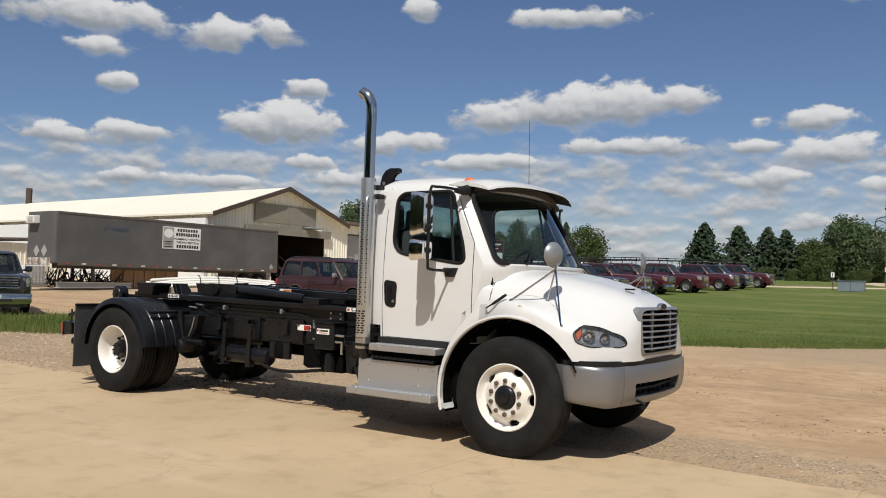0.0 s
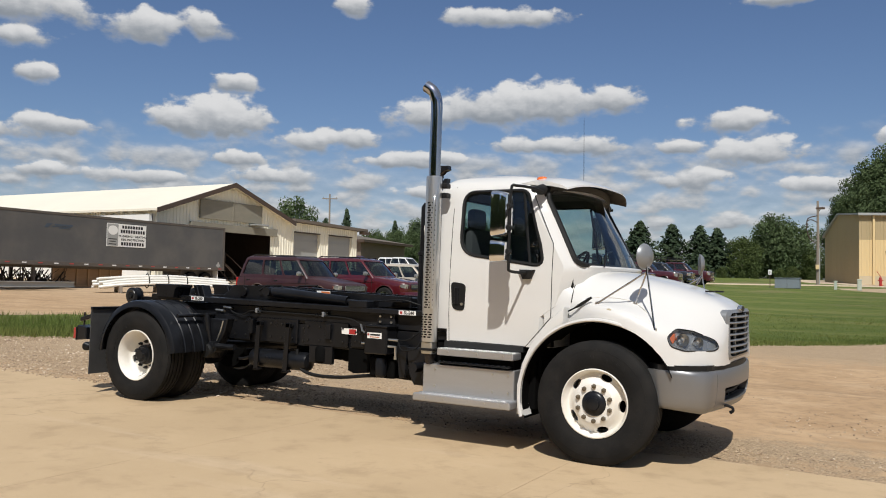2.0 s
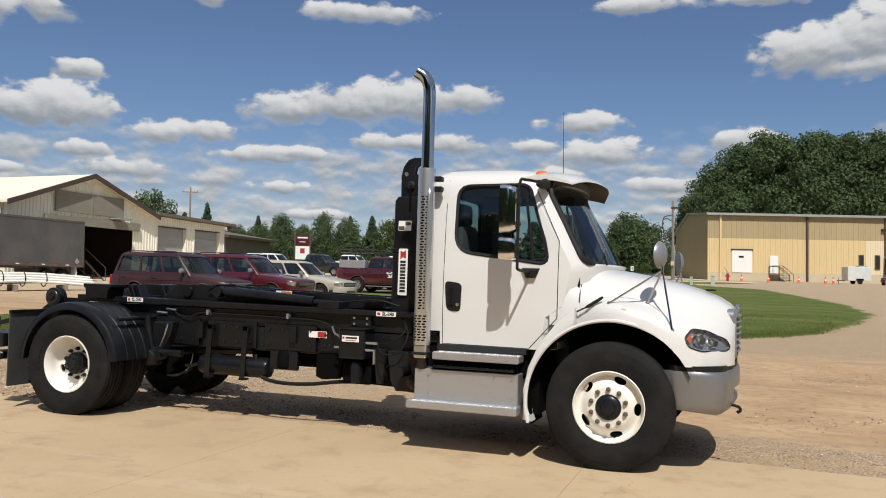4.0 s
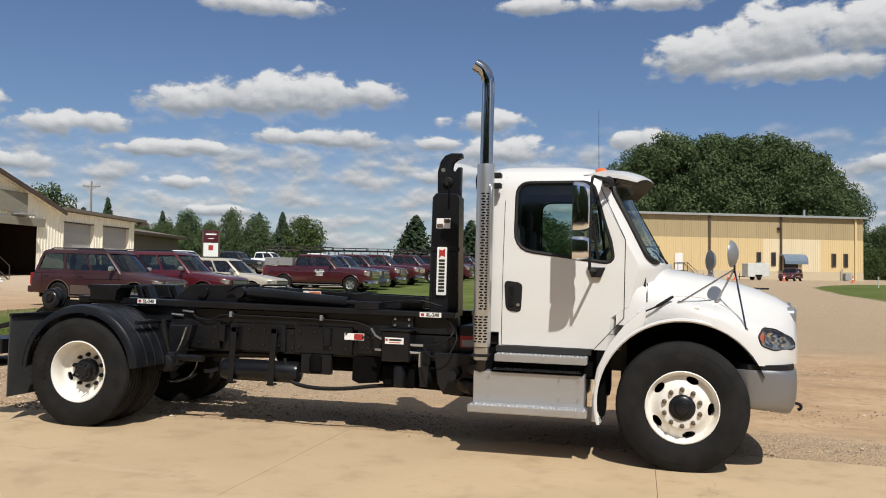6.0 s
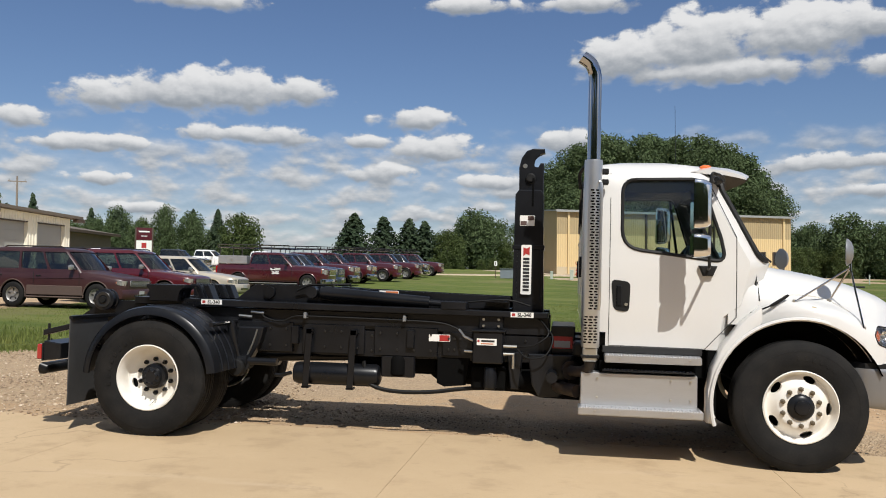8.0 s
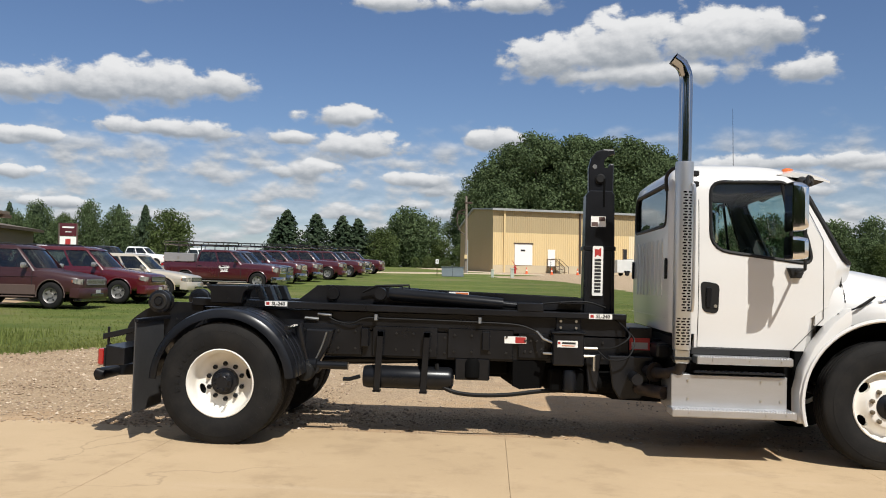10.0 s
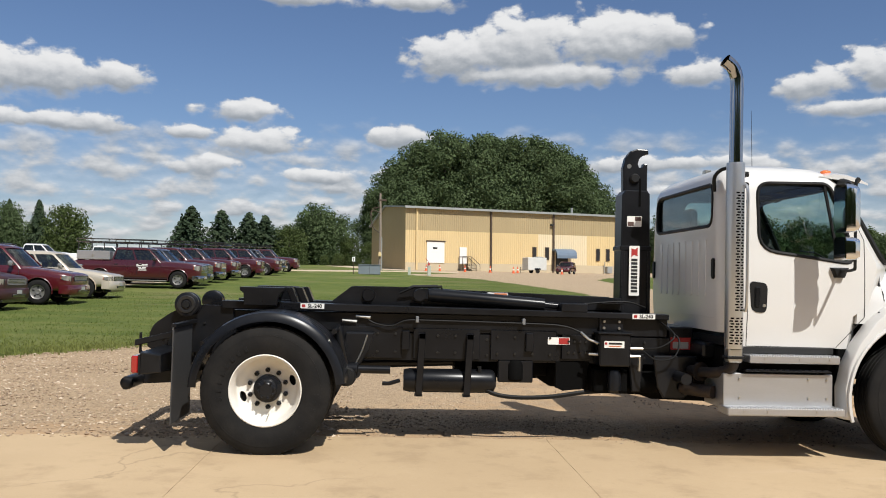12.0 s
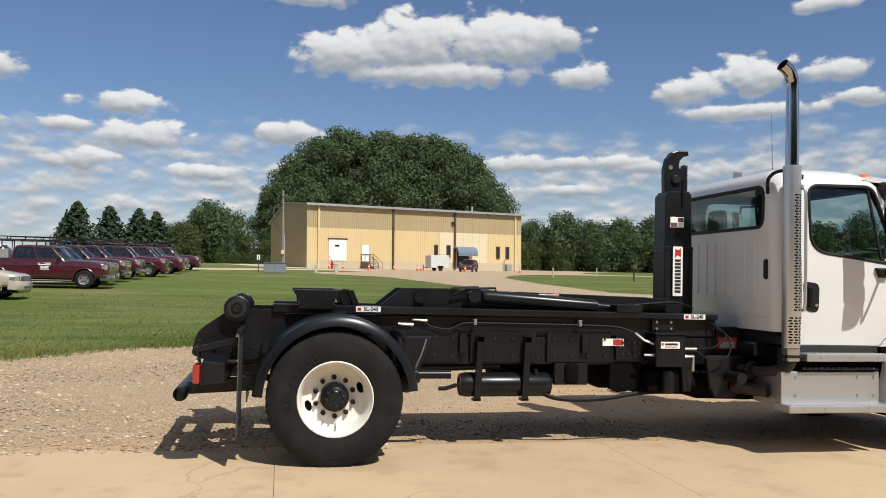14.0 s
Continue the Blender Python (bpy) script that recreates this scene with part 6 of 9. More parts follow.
fw = front_wheel("front_wheel")
fw.matrix_basis = Matrix.Translation((0, -1.03, 0.504)) @ Matrix.Rotation(radians(23), 4, "Y")
copy_part(fw, Matrix.Translation((0, 1.03, 0.504)) @ Matrix.Rotation(math.pi, 4, "Z"))
rw = dual_wheel("rear_wheel")
rw.matrix_basis = Matrix.Translation((-5.555, -1.03, 0.504)) @ Matrix.Rotation(radians(-56), 4, "Y")
copy_part(rw, Matrix.Translation((-5.545, -0.69, 0.504)) @ Matrix.Rotation(math.pi, 4, "Z"))
copy_part(rw, Matrix.Translation((-5.545, 1.03, 0.504)) @ Matrix.Rotation(math.pi, 4, "Z"))
copy_part(rw, Matrix.Translation((-5.545, 0.69, 0.504)))
part("rear_axle", rod([(-5.545, -0.85, 0.52), (-5.545, -0.2, 0.52), (-5.545, 0.2, 0.52), (-5.545, 0.85, 0.52)], [0.09, 0.11, 0.11, 0.09], 12), M_BLACK, truck, smooth=True)
part("differential", lathe([(0.0, -0.2), (0.14, -0.17), (0.21, -0.05), (0.21, 0.05), (0.14, 0.17), (0.0, 0.2)], 18, m=Matrix.Translation((-5.55, 0.05, 0.53))), M_BLACK, truck, smooth=True)
for s in (-1, 1):
    part("brake_drum", lathe([(0.0, -0.16), (0.25, -0.15), (0.262, -0.10), (0.262, 0.13), (0.0, 0.13)], 28, m=Matrix.Translation((-5.545, s * 0.53, 0.504))), M_DARK, truck, "dark brake drum inside the dual wheels", smooth=True)
part("front_axle", box(-0.07, 0.07, -0.85, 0.85, 0.40, 0.50, 0.02), M_BLACK, truck)
part("drive_shaft", rod([(-5.3, 0.05, 0.60), (-2.0, 0.0, 0.75)], 0.05, 10), M_BLACK, truck, smooth=True)


# ---- frame and hook lift ----
def bolt_row(points, parent, r=0.012, side=-1, mt=None):
    first = None
    for x, y, z in points:
        if first is None:
            first = part("bolt", lathe([(0.0, 0.012), (r * 0.9, 0.012), (r, 0.0)], 6), mt or M_BOLT, parent)
            ob = first
        else:
            ob = again(first, Matrix.Identity(4))
        ob.matrix_basis = Matrix.Translation((x, y, z)) @ Matrix.Rotation(math.pi if side < 0 else 0, 4, "Z")


def build_frame():
    for s in (-1, 1):
        y0, y1 = sorted((s * 0.35, s * 0.43))
        rail = part("frame_rail", prism([(-6.30, 0.70), (-6.05, 0.70), (0.95, 0.70), (0.95, 0.95), (-6.30, 0.95)], y0, y1, bevel=0.008), M_BLACK, truck, "black steel frame rail")
        bolt_row([(x, s * 0.432, z) for x in np.arange(-6.0, -2.0, 0.29) for z in (0.76, 0.90)], rail, side=s)
        y0, y1 = sorted((s * 0.30, s * 0.44))
        part("sub_frame", prism([(-6.15, 0.955), (-2.02, 0.955), (-2.02, 1.12), (-6.15, 1.12)], y0, y1, bevel=0.006), M_BLACK, truck, "black hook-lift sub-frame")
        y0, y1 = sorted((s * 0.30, s * 0.515))
        part("guide_rail", prism([(-6.05, 1.135), (-2.03, 1.115), (-2.03, 1.165), (-6.05, 1.205)], y0, y1, bevel=0.006), M_BLACK, truck, "flat black guide rail")
        # tail plates with the rear roller
        tail = prism(round_outline([(-5.95, 1.16), (-6.28, 1.16), (-6.48, 1.10), (-6.66, 0.97), (-6.70, 0.78), (-6.60, 0.74), (-5.95, 0.74)], [0.01, 0.06, 0.06, 0.06, 0.03, 0.03, 0.01], 3), *sorted((s * 0.44, s * 0.475)), bevel=0.005)
        part("tail_plate", tail, M_BLACK, truck, "black rounded tail plate")
        bolt_row([(x, s * 0.477, z) for x, z in ((-6.2, 0.84), (-6.4, 0.84), (-6.55, 0.86), (-6.2, 1.0), (-6.08, 0.92))], truck, side=s)
        rm = Matrix.Translation((-6.34, s * 0.53, 1.165))
        roller = part("roller", lathe([(0.0, -0.055), (0.085, -0.055), (0.105, -0.045), (0.105, -0.02), (0.092, -0.012), (0.092, 0.035), (0.105, 0.04), (0.105, 0.055), (0.0, 0.055)], 28, m=rm), M_BLACK, truck, "black steel guide roller", smooth=True)
        part("roller_pin", lathe([(0.0, -0.075), (0.03, -0.075), (0.035, -0.05), (0.0, -0.05)], 14, m=rm if s < 0 else rm @ Matrix.Rotation(math.pi, 4, "Z")), M_BLACK_DULL, roller)
        face = Matrix.Identity(4) if s < 0 else Matrix.Rotation(math.pi, 4, "Z")
        part("roller_ring", lathe([(0.048, -0.060), (0.056, -0.062), (0.074, -0.062), (0.080, -0.056), (0.080, -0.050), (0.048, -0.050)], 24, m=rm @ face, closed=True), M_BOLT, roller, "worn grey roller face", smooth=True)
        # folded rest pads behind the rear axle
        bm = prism([(-5.84, 1.17), (-5.56, 1.17), (-5.54, 1.28), (-5.50, 1.30), (-5.50, 1.33), (-5.88, 1.33), (-5.88, 1.30), (-5.84, 1.28)], *sorted((s * 0.36, s * 0.62)), bevel=0.006)
        part("body_rest", bm, M_BLACK, truck, "black box-section body rest")
        for dx in (0.0, 0.09):
            bm = prism([(-5.46 + dx, 1.19), (-5.40 + dx, 1.19), (-5.46 + dx, 1.33), (-5.52 + dx, 1.33)], *sorted((s * 0.20, s * 0.34)), bevel=0.006)
            part("lock_claw", bm, M_BLACK, truck)
    for x in (-6.0, -5.0, -4.2, -3.4, -2.6, -1.9, -0.9):
        part("cross_member", box(x - 0.05, x + 0.05, -0.35, 0.35, 0.74, 0.92, 0.01), M_BLACK, truck)
    # mounting plates with bolts on the kerb side
    for x0, x1, z0, z1 in ((-5.05, -4.45, 0.72, 1.0), (-4.35, -3.75, 0.72, 0.99), (-3.65, -3.05, 0.72, 0.99), (-3.0, -2.72, 0.74, 0.96)):
        pl = part("mount_plate", box(x0, x1, -0.462, -0.432, z0, z1, 0.004), M_BLACK, truck)
        bolt_row([(x, -0.464, z) for x in np.linspace(x0 + 0.06, x1 - 0.06, 4) for z in (z0 + 0.06, z1 - 0.06)], pl)
    for x in (-4.42, -3.30):
        bm = box(x - 0.035, x + 0.035, -0.50, -0.44, 0.80, 0.97, 0.006)
        part("mount_ear", bm, M_BLACK, truck)
    # inner arm, its folded jib cylinder and cover plates
    for s in (-1, 1):
        arm = prism([(-5.12, 1.20), (-4.93, 1.352), (-4.40, 1.352), (-4.30, 1.345), (-2.40, 1.30), (-2.40, 1.18), (-5.0, 1.16)], *sorted((s * 0.20, s * 0.235)), bevel=0.004)
        part("lift_arm", arm, M_BLACK, truck, "long black lift arm plate")
        part("pivot_boss", lathe([(0.0, -0.03), (0.055, -0.03), (0.06, 0.0)], 18, m=Matrix.Translation((-4.77, s * 0.235, 1.275)) @ Matrix.Rotation(pi_turn(-s) if s > 0 else 0, 4, "Z")), M_BLACK, truck, smooth=True)
    part("arm_deck", prism([(-4.30, 1.33), (-2.42, 1.286), (-2.42, 1.20), (-4.30, 1.20)], -0.2, 0.2), M_BLACK, truck)
    for s in (-1, 1):
        bm = rod([(-4.22, s * 0.34, 1.29), (-4.18, s * 0.34, 1.29), (-3.15, s * 0.34, 1.225)], [0.05, 0.062, 0.055], 16)
        cyl = part("lift_cylinder", bm, M_BLACK, truck, "black hydraulic lift cylinder", smooth=True)
        part("cylinder_rod", rod([(-3.15, s * 0.34, 1.225), (-2.8, s * 0.34, 1.20)], 0.03, 12), M_BLACK, cyl, smooth=True)
        part("cylinder_eye", lathe([(0.0, -0.05), (0.055, -0.05), (0.055, 0.05), (0.0, 0.05)], 18, m=Matrix.Translation((-4.30, s * 0.34, 1.29))), M_BLACK, cyl, smooth=True)
        part("cylinder_port", rod([(-4.1, s * 0.34, 1.345), (-4.1, s * 0.34, 1.37), (-4.35, s * 0.31, 1.36), (-4.48, s * 0.28, 1.30)], 0.012, 6), M_HOSE, cyl)
    part("stop_block", box(-3.02, -2.78, -0.52, -0.28, 1.17, 1.245, 0.006), M_BLACK, truck)
    part("stop_block", box(-3.02, -2.78, 0.28, 0.52, 1.17, 1.245, 0.006), M_BLACK, truck)
    part("rail_shelf", box(-2.62, -2.40, -0.40, -0.2, 1.245, 1.26, 0.003), M_BLACK, truck)
    # mast and hook
    lower = prism([(-2.385, 1.12), (-2.085, 1.12), (-2.105, 2.30), (-2.13, 2.335), (-2.34, 2.335), (-2.375, 2.29)], -0.125, 0.125, bevel=0.01)
    mast = part("mast", lower, M_BLACK, truck, "black box mast of the hook lift")
    hook_line = [(-2.345, 2.30), (-2.35, 2.56), (-2.325, 2.66), (-2.275, 2.725), (-2.21, 2.748), (-2.105, 2.745), (-2.098, 2.70), (-2.165, 2.692), (-2.205, 2.655), (-2.218, 2.60), (-2.205, 2.555), (-2.155, 2.55),
                 (-2.145, 2.605), (-2.108, 2.605), (-2.108, 2.30)]
    hook = part("hook", prism(hook_line, -0.045, 0.045, bevel=0.012, seg=2), M_BLACK, truck, "thick black steel lifting hook")
    part("hook_pin", lathe([(0.0, -0.075), (0.035, -0.075), (0.05, -0.06), (0.05, 0.06), (0.035, 0.075), (0.0, 0.075)], 18, m=Matrix.Translation((-2.235, 0, 2.455))), M_BLACK_DULL, hook, smooth=True)
    part("hook_bush", lathe([(0.022, -0.047), (0.022, 0.047), (0.0, 0.048)], 14, m=Matrix.Translation((-2.29, 0, 2.575))), M_STEEL, hook)
    part("mast_collar", box(-2.392, -2.085, -0.132, 0.132, 1.755, 1.80, 0.006), M_BLACK, mast)
    part("mast_slot", box(-2.215, -2.195, -0.135, -0.126, 2.18, 2.45, 0.003), M_DARK, mast)
    for s in (-1, 1):
        for dx in (-2.36, -2.11):
            part("mast_flange", prism([(dx - 0.015, 1.12), (dx + 0.015, 1.12), (dx + 0.015, 1.75), (dx - 0.015, 1.75)], *sorted((s * 0.125, s * 0.142)), bevel=0.004), M_BLACK, mast)
    # plates and stickers; brand marks are plain shapes
    y = -0.147
    st = part("sticker", prism(round_outline([(-2.305, 1.80), (-2.305, 1.325), (-2.205, 1.325), (-2.205, 1.80)], 0.01, 2), y - 0.002, y), M_STICK_W, mast, "white brand sticker with red mark and dark bars")
    part("sticker_mark", prism([(-2.285, 1.775), (-2.25, 1.765), (-2.225, 1.785), (-2.225, 1.70), (-2.26, 1.715), (-2.285, 1.69)], y - 0.004, y - 0.002), M_STICK_R, st)
    for k in range(10):
        z = 1.665 - k * 0.033
        part("sticker_bar", box(-2.285, -2.225, y - 0.004, y - 0.002, z - 0.012, z + 0.012), M_INK, st)
    s2 = part("sticker", box(-2.325, -2.185, -0.128, -0.126, 1.985, 2.085), M_STICK_W, mast, "white warning sticker with dark fields")
    part("sticker_field", box(-2.25, -2.19, -0.130, -0.128, 2.04, 2.08), M_STICK_DARK, s2)
    part("sticker_field", box(-2.32, -2.26, -0.130, -0.128, 1.99, 2.03), M_STICK_DARK, s2)
    for x in (-5.255, -2.265):
        z = 1.172 if x < -3 else 1.142
        tag = part("sticker", box(x - 0.105, x + 0.105, -0.519, -0.516, z - 0.022, z + 0.024), M_STICK_W, truck, "white model-number sticker")
        part("sticker_mark", box(x - 0.092, x - 0.062, -0.521, -0.519, z - 0.012, z + 0.014), M_STICK_R, tag)
        writing("model_number", "SL-240", 0.046, facing(x + 0.022, -0.5195, z, (1, 0, 0), (0, 0, 1)), M_INK, tag, bold=0.0016, wide=0.98)
    s3 = part("sticker", box(-3.665, -3.475, -0.2385, -0.2365, 1.255, 1.325), M_STICK_W, truck, "white and orange warning sticker")
    part("sticker_field", box(-3.60, -3.48, -0.2405, -0.2385, 1.26, 1.285), M_STICK_O, s3)
    part("sticker_field", box(-3.60, -3.48, -0.2405, -0.2385, 1.29, 1.32), M_STICK_O, s3)
    s4 = part("sticker", box(-3.13, -2.93, -0.467, -0.464, 0.87, 0.935), M_STICK_W, truck, "white and dark red data sticker")
    part("sticker_field", box(-3.03, -2.935, -0.469, -0.467, 0.875, 0.93), M_STICK_R, s4)
    # control valve box
    vb = part("valve_box", box(-2.70, -2.42, -0.66, -0.45, 0.70, 0.99, 0.012), M_BLACK, truck, "black hydraulic valve box")
    part("valve_lid", box(-2.715, -2.405, -0.675, -0.45, 0.985, 1.0, 0.004), M_BLACK, vb)
    s5 = part("sticker", box(-2.66, -2.48, -0.663, -0.661, 0.865, 0.925), M_STICK_W, vb, "white maker's sticker")
    part("sticker_bar", box(-2.62, -2.50, -0.665, -0.663, 0.895, 0.912), M_INK, s5)
    part("sticker_mark", box(-2.655, -2.635, -0.665, -0.663, 0.893, 0.914), M_STICK_R, s5)
    part("sticker_bar", box(-2.62, -2.51, -0.665, -0.663, 0.876, 0.884), M_STICK_O, s5)
    bp = part("bolt_plate", box(-2.66, -2.44, -0.475, -0.445, 1.0, 1.12, 0.004), M_BLACK, truck)
    bolt_row([(x, -0.477, z) for x in (-2.62, -2.48) for z in (1.03, 1.09)], bp, mt=M_STEEL, r=0.014)
    for pts, r in (([(-2.42, -0.62, 0.86), (-2.30, -0.62, 0.86)], 0.014), ([(-2.42, -0.62, 0.79), (-2.33, -0.62, 0.79), (-2.33, -0.62, 0.66)], 0.016), ([(-2.70, -0.60, 0.90), (-2.78, -0.58, 0.93), (-2.84, -0.52, 0.99)], 0.012), ([(-2.70, -0.60, 0.80), (-2.78, -0.58, 0.80)], 0.012)):
        part("hydraulic_fitting", rod(pts, r, 8), M_STEEL, vb, "zinc hydraulic fitting", smooth=True)
    def hose(pts, r=0.008):
        part("hose", rod(curve_points(pts, 6), r, 7), M_HOSE, truck, smooth=True)
    hose([(-2.30, -0.62, 0.86), (-2.15, -0.66, 0.88), (-2.02, -0.64, 0.98), (-2.08, -0.5, 1.08), (-2.2, -0.42, 1.16)])
    hose([(-2.30, -0.62, 0.84), (-2.20, -0.70, 0.77), (-2.04, -0.70, 0.80), (-1.98, -0.64, 0.95), (-2.06, -0.5, 1.05)])
    hose([(-2.84, -0.52, 0.99), (-3.0, -0.50, 1.04), (-3.3, -0.50, 1.055), (-4.2, -0.50, 1.065), (-4.42, -0.50, 1.06), (-4.55, -0.50, 1.01), (-4.70, -0.48, 1.03), (-4.80, -0.46, 1.09)])
    hose([(-2.2, -0.35, 1.22), (-2.4, -0.40, 1.27), (-2.7, -0.38, 1.25), (-2.9, -0.36, 1.22)])
    for x in (-4.80, -4.92):
        part("hose_end", rod([(x - 0.07, -0.47, 1.08 - (0.03 if x < -4.9 else -0.01)), (x + 0.06, -0.47, 1.07 - (0.03 if x < -4.9 else -0.01))], [0.012, 0.016], 8), M_STEEL, truck, smooth=True)
    for x in (-3.36, -4.32):
        part("hose_clip", box(x - 0.014, x + 0.014, -0.52, -0.44, 1.045, 1.10, 0.004), M_GRILLE, truck)
    # air tank in two straps
    tank = part("air_tank", rod([(-4.41, -0.40, 0.52), (-4.43, -0.40, 0.52), (-4.38, -0.40, 0.52), (-3.64, -0.40, 0.52), (-3.61, -0.40, 0.52), (-3.59, -0.40, 0.52)], [0.05, 0.094, 0.107, 0.107, 0.094, 0.05], 24), M_BLACK, truck, "black round air tank", smooth=True)
    for x in (-4.27, -3.84):
        part("tank_strap", prism([(x - 0.03, 0.95), (x + 0.03, 0.95), (x + 0.005, 0.395), (x - 0.055, 0.395)], -0.53, -0.512, bevel=0.004), M_BLACK, tank)
        part("tank_hanger", box(x - 0.03, x + 0.03, -0.53, -0.44, 0.90, 0.95, 0.004), M_BLACK, tank)
        part("strap_foot", box(x - 0.06, x + 0.01, -0.53, -0.44, 0.39, 0.41, 0.003), M_BLACK, tank)
    part("chamber_rod", rod([(-5.0, -0.60, 0.63), (-4.84, -0.60, 0.63), (-4.83, -0.60, 0.63), (-4.55, -0.60, 0.63)], [0.05, 0.06, 0.036, 0.036], 12), M_BLACK, truck, smooth=True)
    part("spring_lump", lathe([(0.0, -0.05), (0.07, -0.045), (0.085, -0.02), (0.085, 0.03), (0.06, 0.05), (0.0, 0.05)], 18, m=Matrix.Translation((-4.93, -0.64, 0.57))), M_BLACK_DULL, truck, smooth=True)
    part("shock_absorber", rod([(-5.02, -0.60, 1.0), (-4.98, -0.60, 0.80), (-4.97, -0.60, 0.79), (-4.90, -0.60, 0.56)], [0.04, 0.04, 0.028, 0.028], 12), M_BLACK, truck, smooth=True)
    part("drain_valve", rod([(-4.46, -0.44, 0.52), (-4.56, -0.44, 0.49), (-4.62, -0.44, 0.49)], 0.02, 6), M_BLACK, tank)
    hose([(-3.75, -0.45, 0.66), (-3.72, -0.46, 0.50), (-3.62, -0.47, 0.42), (-3.40, -0.48, 0.39), (-3.1, -0.47, 0.40), (-2.8, -0.45, 0.44), (-2.5, -0.42, 0.46)], 0.020)
    part("air_dryer", rod([(-3.42, -0.42, 0.72), (-3.42, -0.42, 0.68), (-3.42, -0.42, 0.55), (-3.42, -0.42, 0.53)], [0.06, 0.08, 0.08, 0.06], 16), M_DARK, truck, smooth=True)
    part("dryer_bracket", box(-3.58, -3.26, -0.46, -0.40, 0.52, 0.72, 0.01), M_BLACK, truck)
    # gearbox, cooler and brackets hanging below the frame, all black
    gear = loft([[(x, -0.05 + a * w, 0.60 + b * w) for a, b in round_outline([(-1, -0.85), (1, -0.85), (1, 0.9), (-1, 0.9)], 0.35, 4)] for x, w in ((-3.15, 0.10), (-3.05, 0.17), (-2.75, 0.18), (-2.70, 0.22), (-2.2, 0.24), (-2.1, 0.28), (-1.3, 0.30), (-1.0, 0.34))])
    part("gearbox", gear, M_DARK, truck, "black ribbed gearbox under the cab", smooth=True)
    # plain dark mass added to fill the gap between the rails
    part("pto_housing", loft([[(x, -0.10 + a * w, 0.66 + b * h) for a, b in round_outline([(-1, -1), (1, -1), (1, 1), (-1, 1)], 0.3, 3)] for x, w, h in ((-3.95, 0.10, 0.05), (-3.85, 0.20, 0.09), (-3.2, 0.22, 0.10), (-3.1, 0.16, 0.10))]), M_DARK, truck, "dark filler mass between the frame rails", smooth=True)
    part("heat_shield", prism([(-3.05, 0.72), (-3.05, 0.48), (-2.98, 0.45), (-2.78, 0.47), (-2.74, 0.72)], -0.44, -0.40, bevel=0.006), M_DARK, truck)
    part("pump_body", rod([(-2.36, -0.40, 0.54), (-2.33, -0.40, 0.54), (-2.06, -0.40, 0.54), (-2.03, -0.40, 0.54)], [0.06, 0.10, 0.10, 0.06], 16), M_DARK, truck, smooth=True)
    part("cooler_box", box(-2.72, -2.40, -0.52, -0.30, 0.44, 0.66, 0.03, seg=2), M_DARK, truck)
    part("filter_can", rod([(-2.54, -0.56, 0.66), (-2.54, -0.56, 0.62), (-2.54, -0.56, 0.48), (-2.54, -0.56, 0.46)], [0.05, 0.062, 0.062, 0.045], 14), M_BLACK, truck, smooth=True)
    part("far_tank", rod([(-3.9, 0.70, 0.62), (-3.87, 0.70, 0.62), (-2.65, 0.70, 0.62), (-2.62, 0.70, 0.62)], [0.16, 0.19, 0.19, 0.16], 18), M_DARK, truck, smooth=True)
    part("cross_tube", rod([(-1.98, -0.85, 0.62), (-1.98, 0.85, 0.62)], 0.05, 10), M_BLACK, truck, smooth=True)
    part("hang_bracket", prism([(-2.20, 0.80), (-1.80, 0.80), (-1.84, 0.50), (-1.92, 0.42), (-2.10, 0.42), (-2.16, 0.52)], -0.62, -0.56, bevel=0.01), M_BLACK, truck)
    part("hang_bracket", prism([(-2.40, 0.80), (-2.25, 0.80), (-2.28, 0.46), (-2.36, 0.46)], -0.50, -0.46, bevel=0.01), M_BLACK, truck)
    part("fuel_tank", rod([(-1.95, 0.78, 0.60), (-1.93, 0.78, 0.60), (-0.85, 0.78, 0.60), (-0.83, 0.78, 0.60)], [0.24, 0.27, 0.27, 0.24], 24), M_ALU, truck, "round aluminium fuel tank", smooth=True)
    # red sticker on the cross plate behind the cab
    pl = part("cross_plate", box(-2.0, -1.78, -0.44, 0.44, 0.72, 1.05, 0.01), M_BLACK, truck)
    s6 = part("sticker", box(-1.99, -1.805, -0.447, -0.443, 0.845, 0.955), M_STICK_R, truck, "red warning sticker with grey panel")
    part("sticker_field", box(-1.97, -1.825, -0.449, -0.447, 0.855, 0.915), M_ODOOR, s6)
    part("cab_mount", box(-1.80, -1.55, -0.75, 0.75, 0.80, 0.93, 0.02), M_BLACK, truck)
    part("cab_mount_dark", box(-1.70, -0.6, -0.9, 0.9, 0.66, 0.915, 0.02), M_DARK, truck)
    # suspension hanger, spring and shock ahead of and behind the rear axle
    for s in (-1, 1):
        hang = prism([(-4.95, 0.95), (-4.70, 0.95), (-4.74, 0.80), (-4.92, 0.48), (-5.0, 0.48), (-4.98, 0.72)], *sorted((s * 0.45, s * 0.58)), bevel=0.01)
        part("spring_hanger", hang, M_BLACK, truck, "black cast spring hanger")
        part("hanger_edge", rod([(-4.76, s * 0.585, 0.93), (-4.80, s * 0.585, 0.80), (-4.88, s * 0.585, 0.62)], 0.008, 5), M_STEEL, truck)
        part("spring_pin", lathe([(0.0, -0.06), (0.05, -0.06), (0.055, 0.0), (0.055, 0.06), (0.0, 0.06)], 16, m=Matrix.Translation((-4.86, s * 0.57, 0.60))), M_BLACK_DULL, truck, smooth=True)
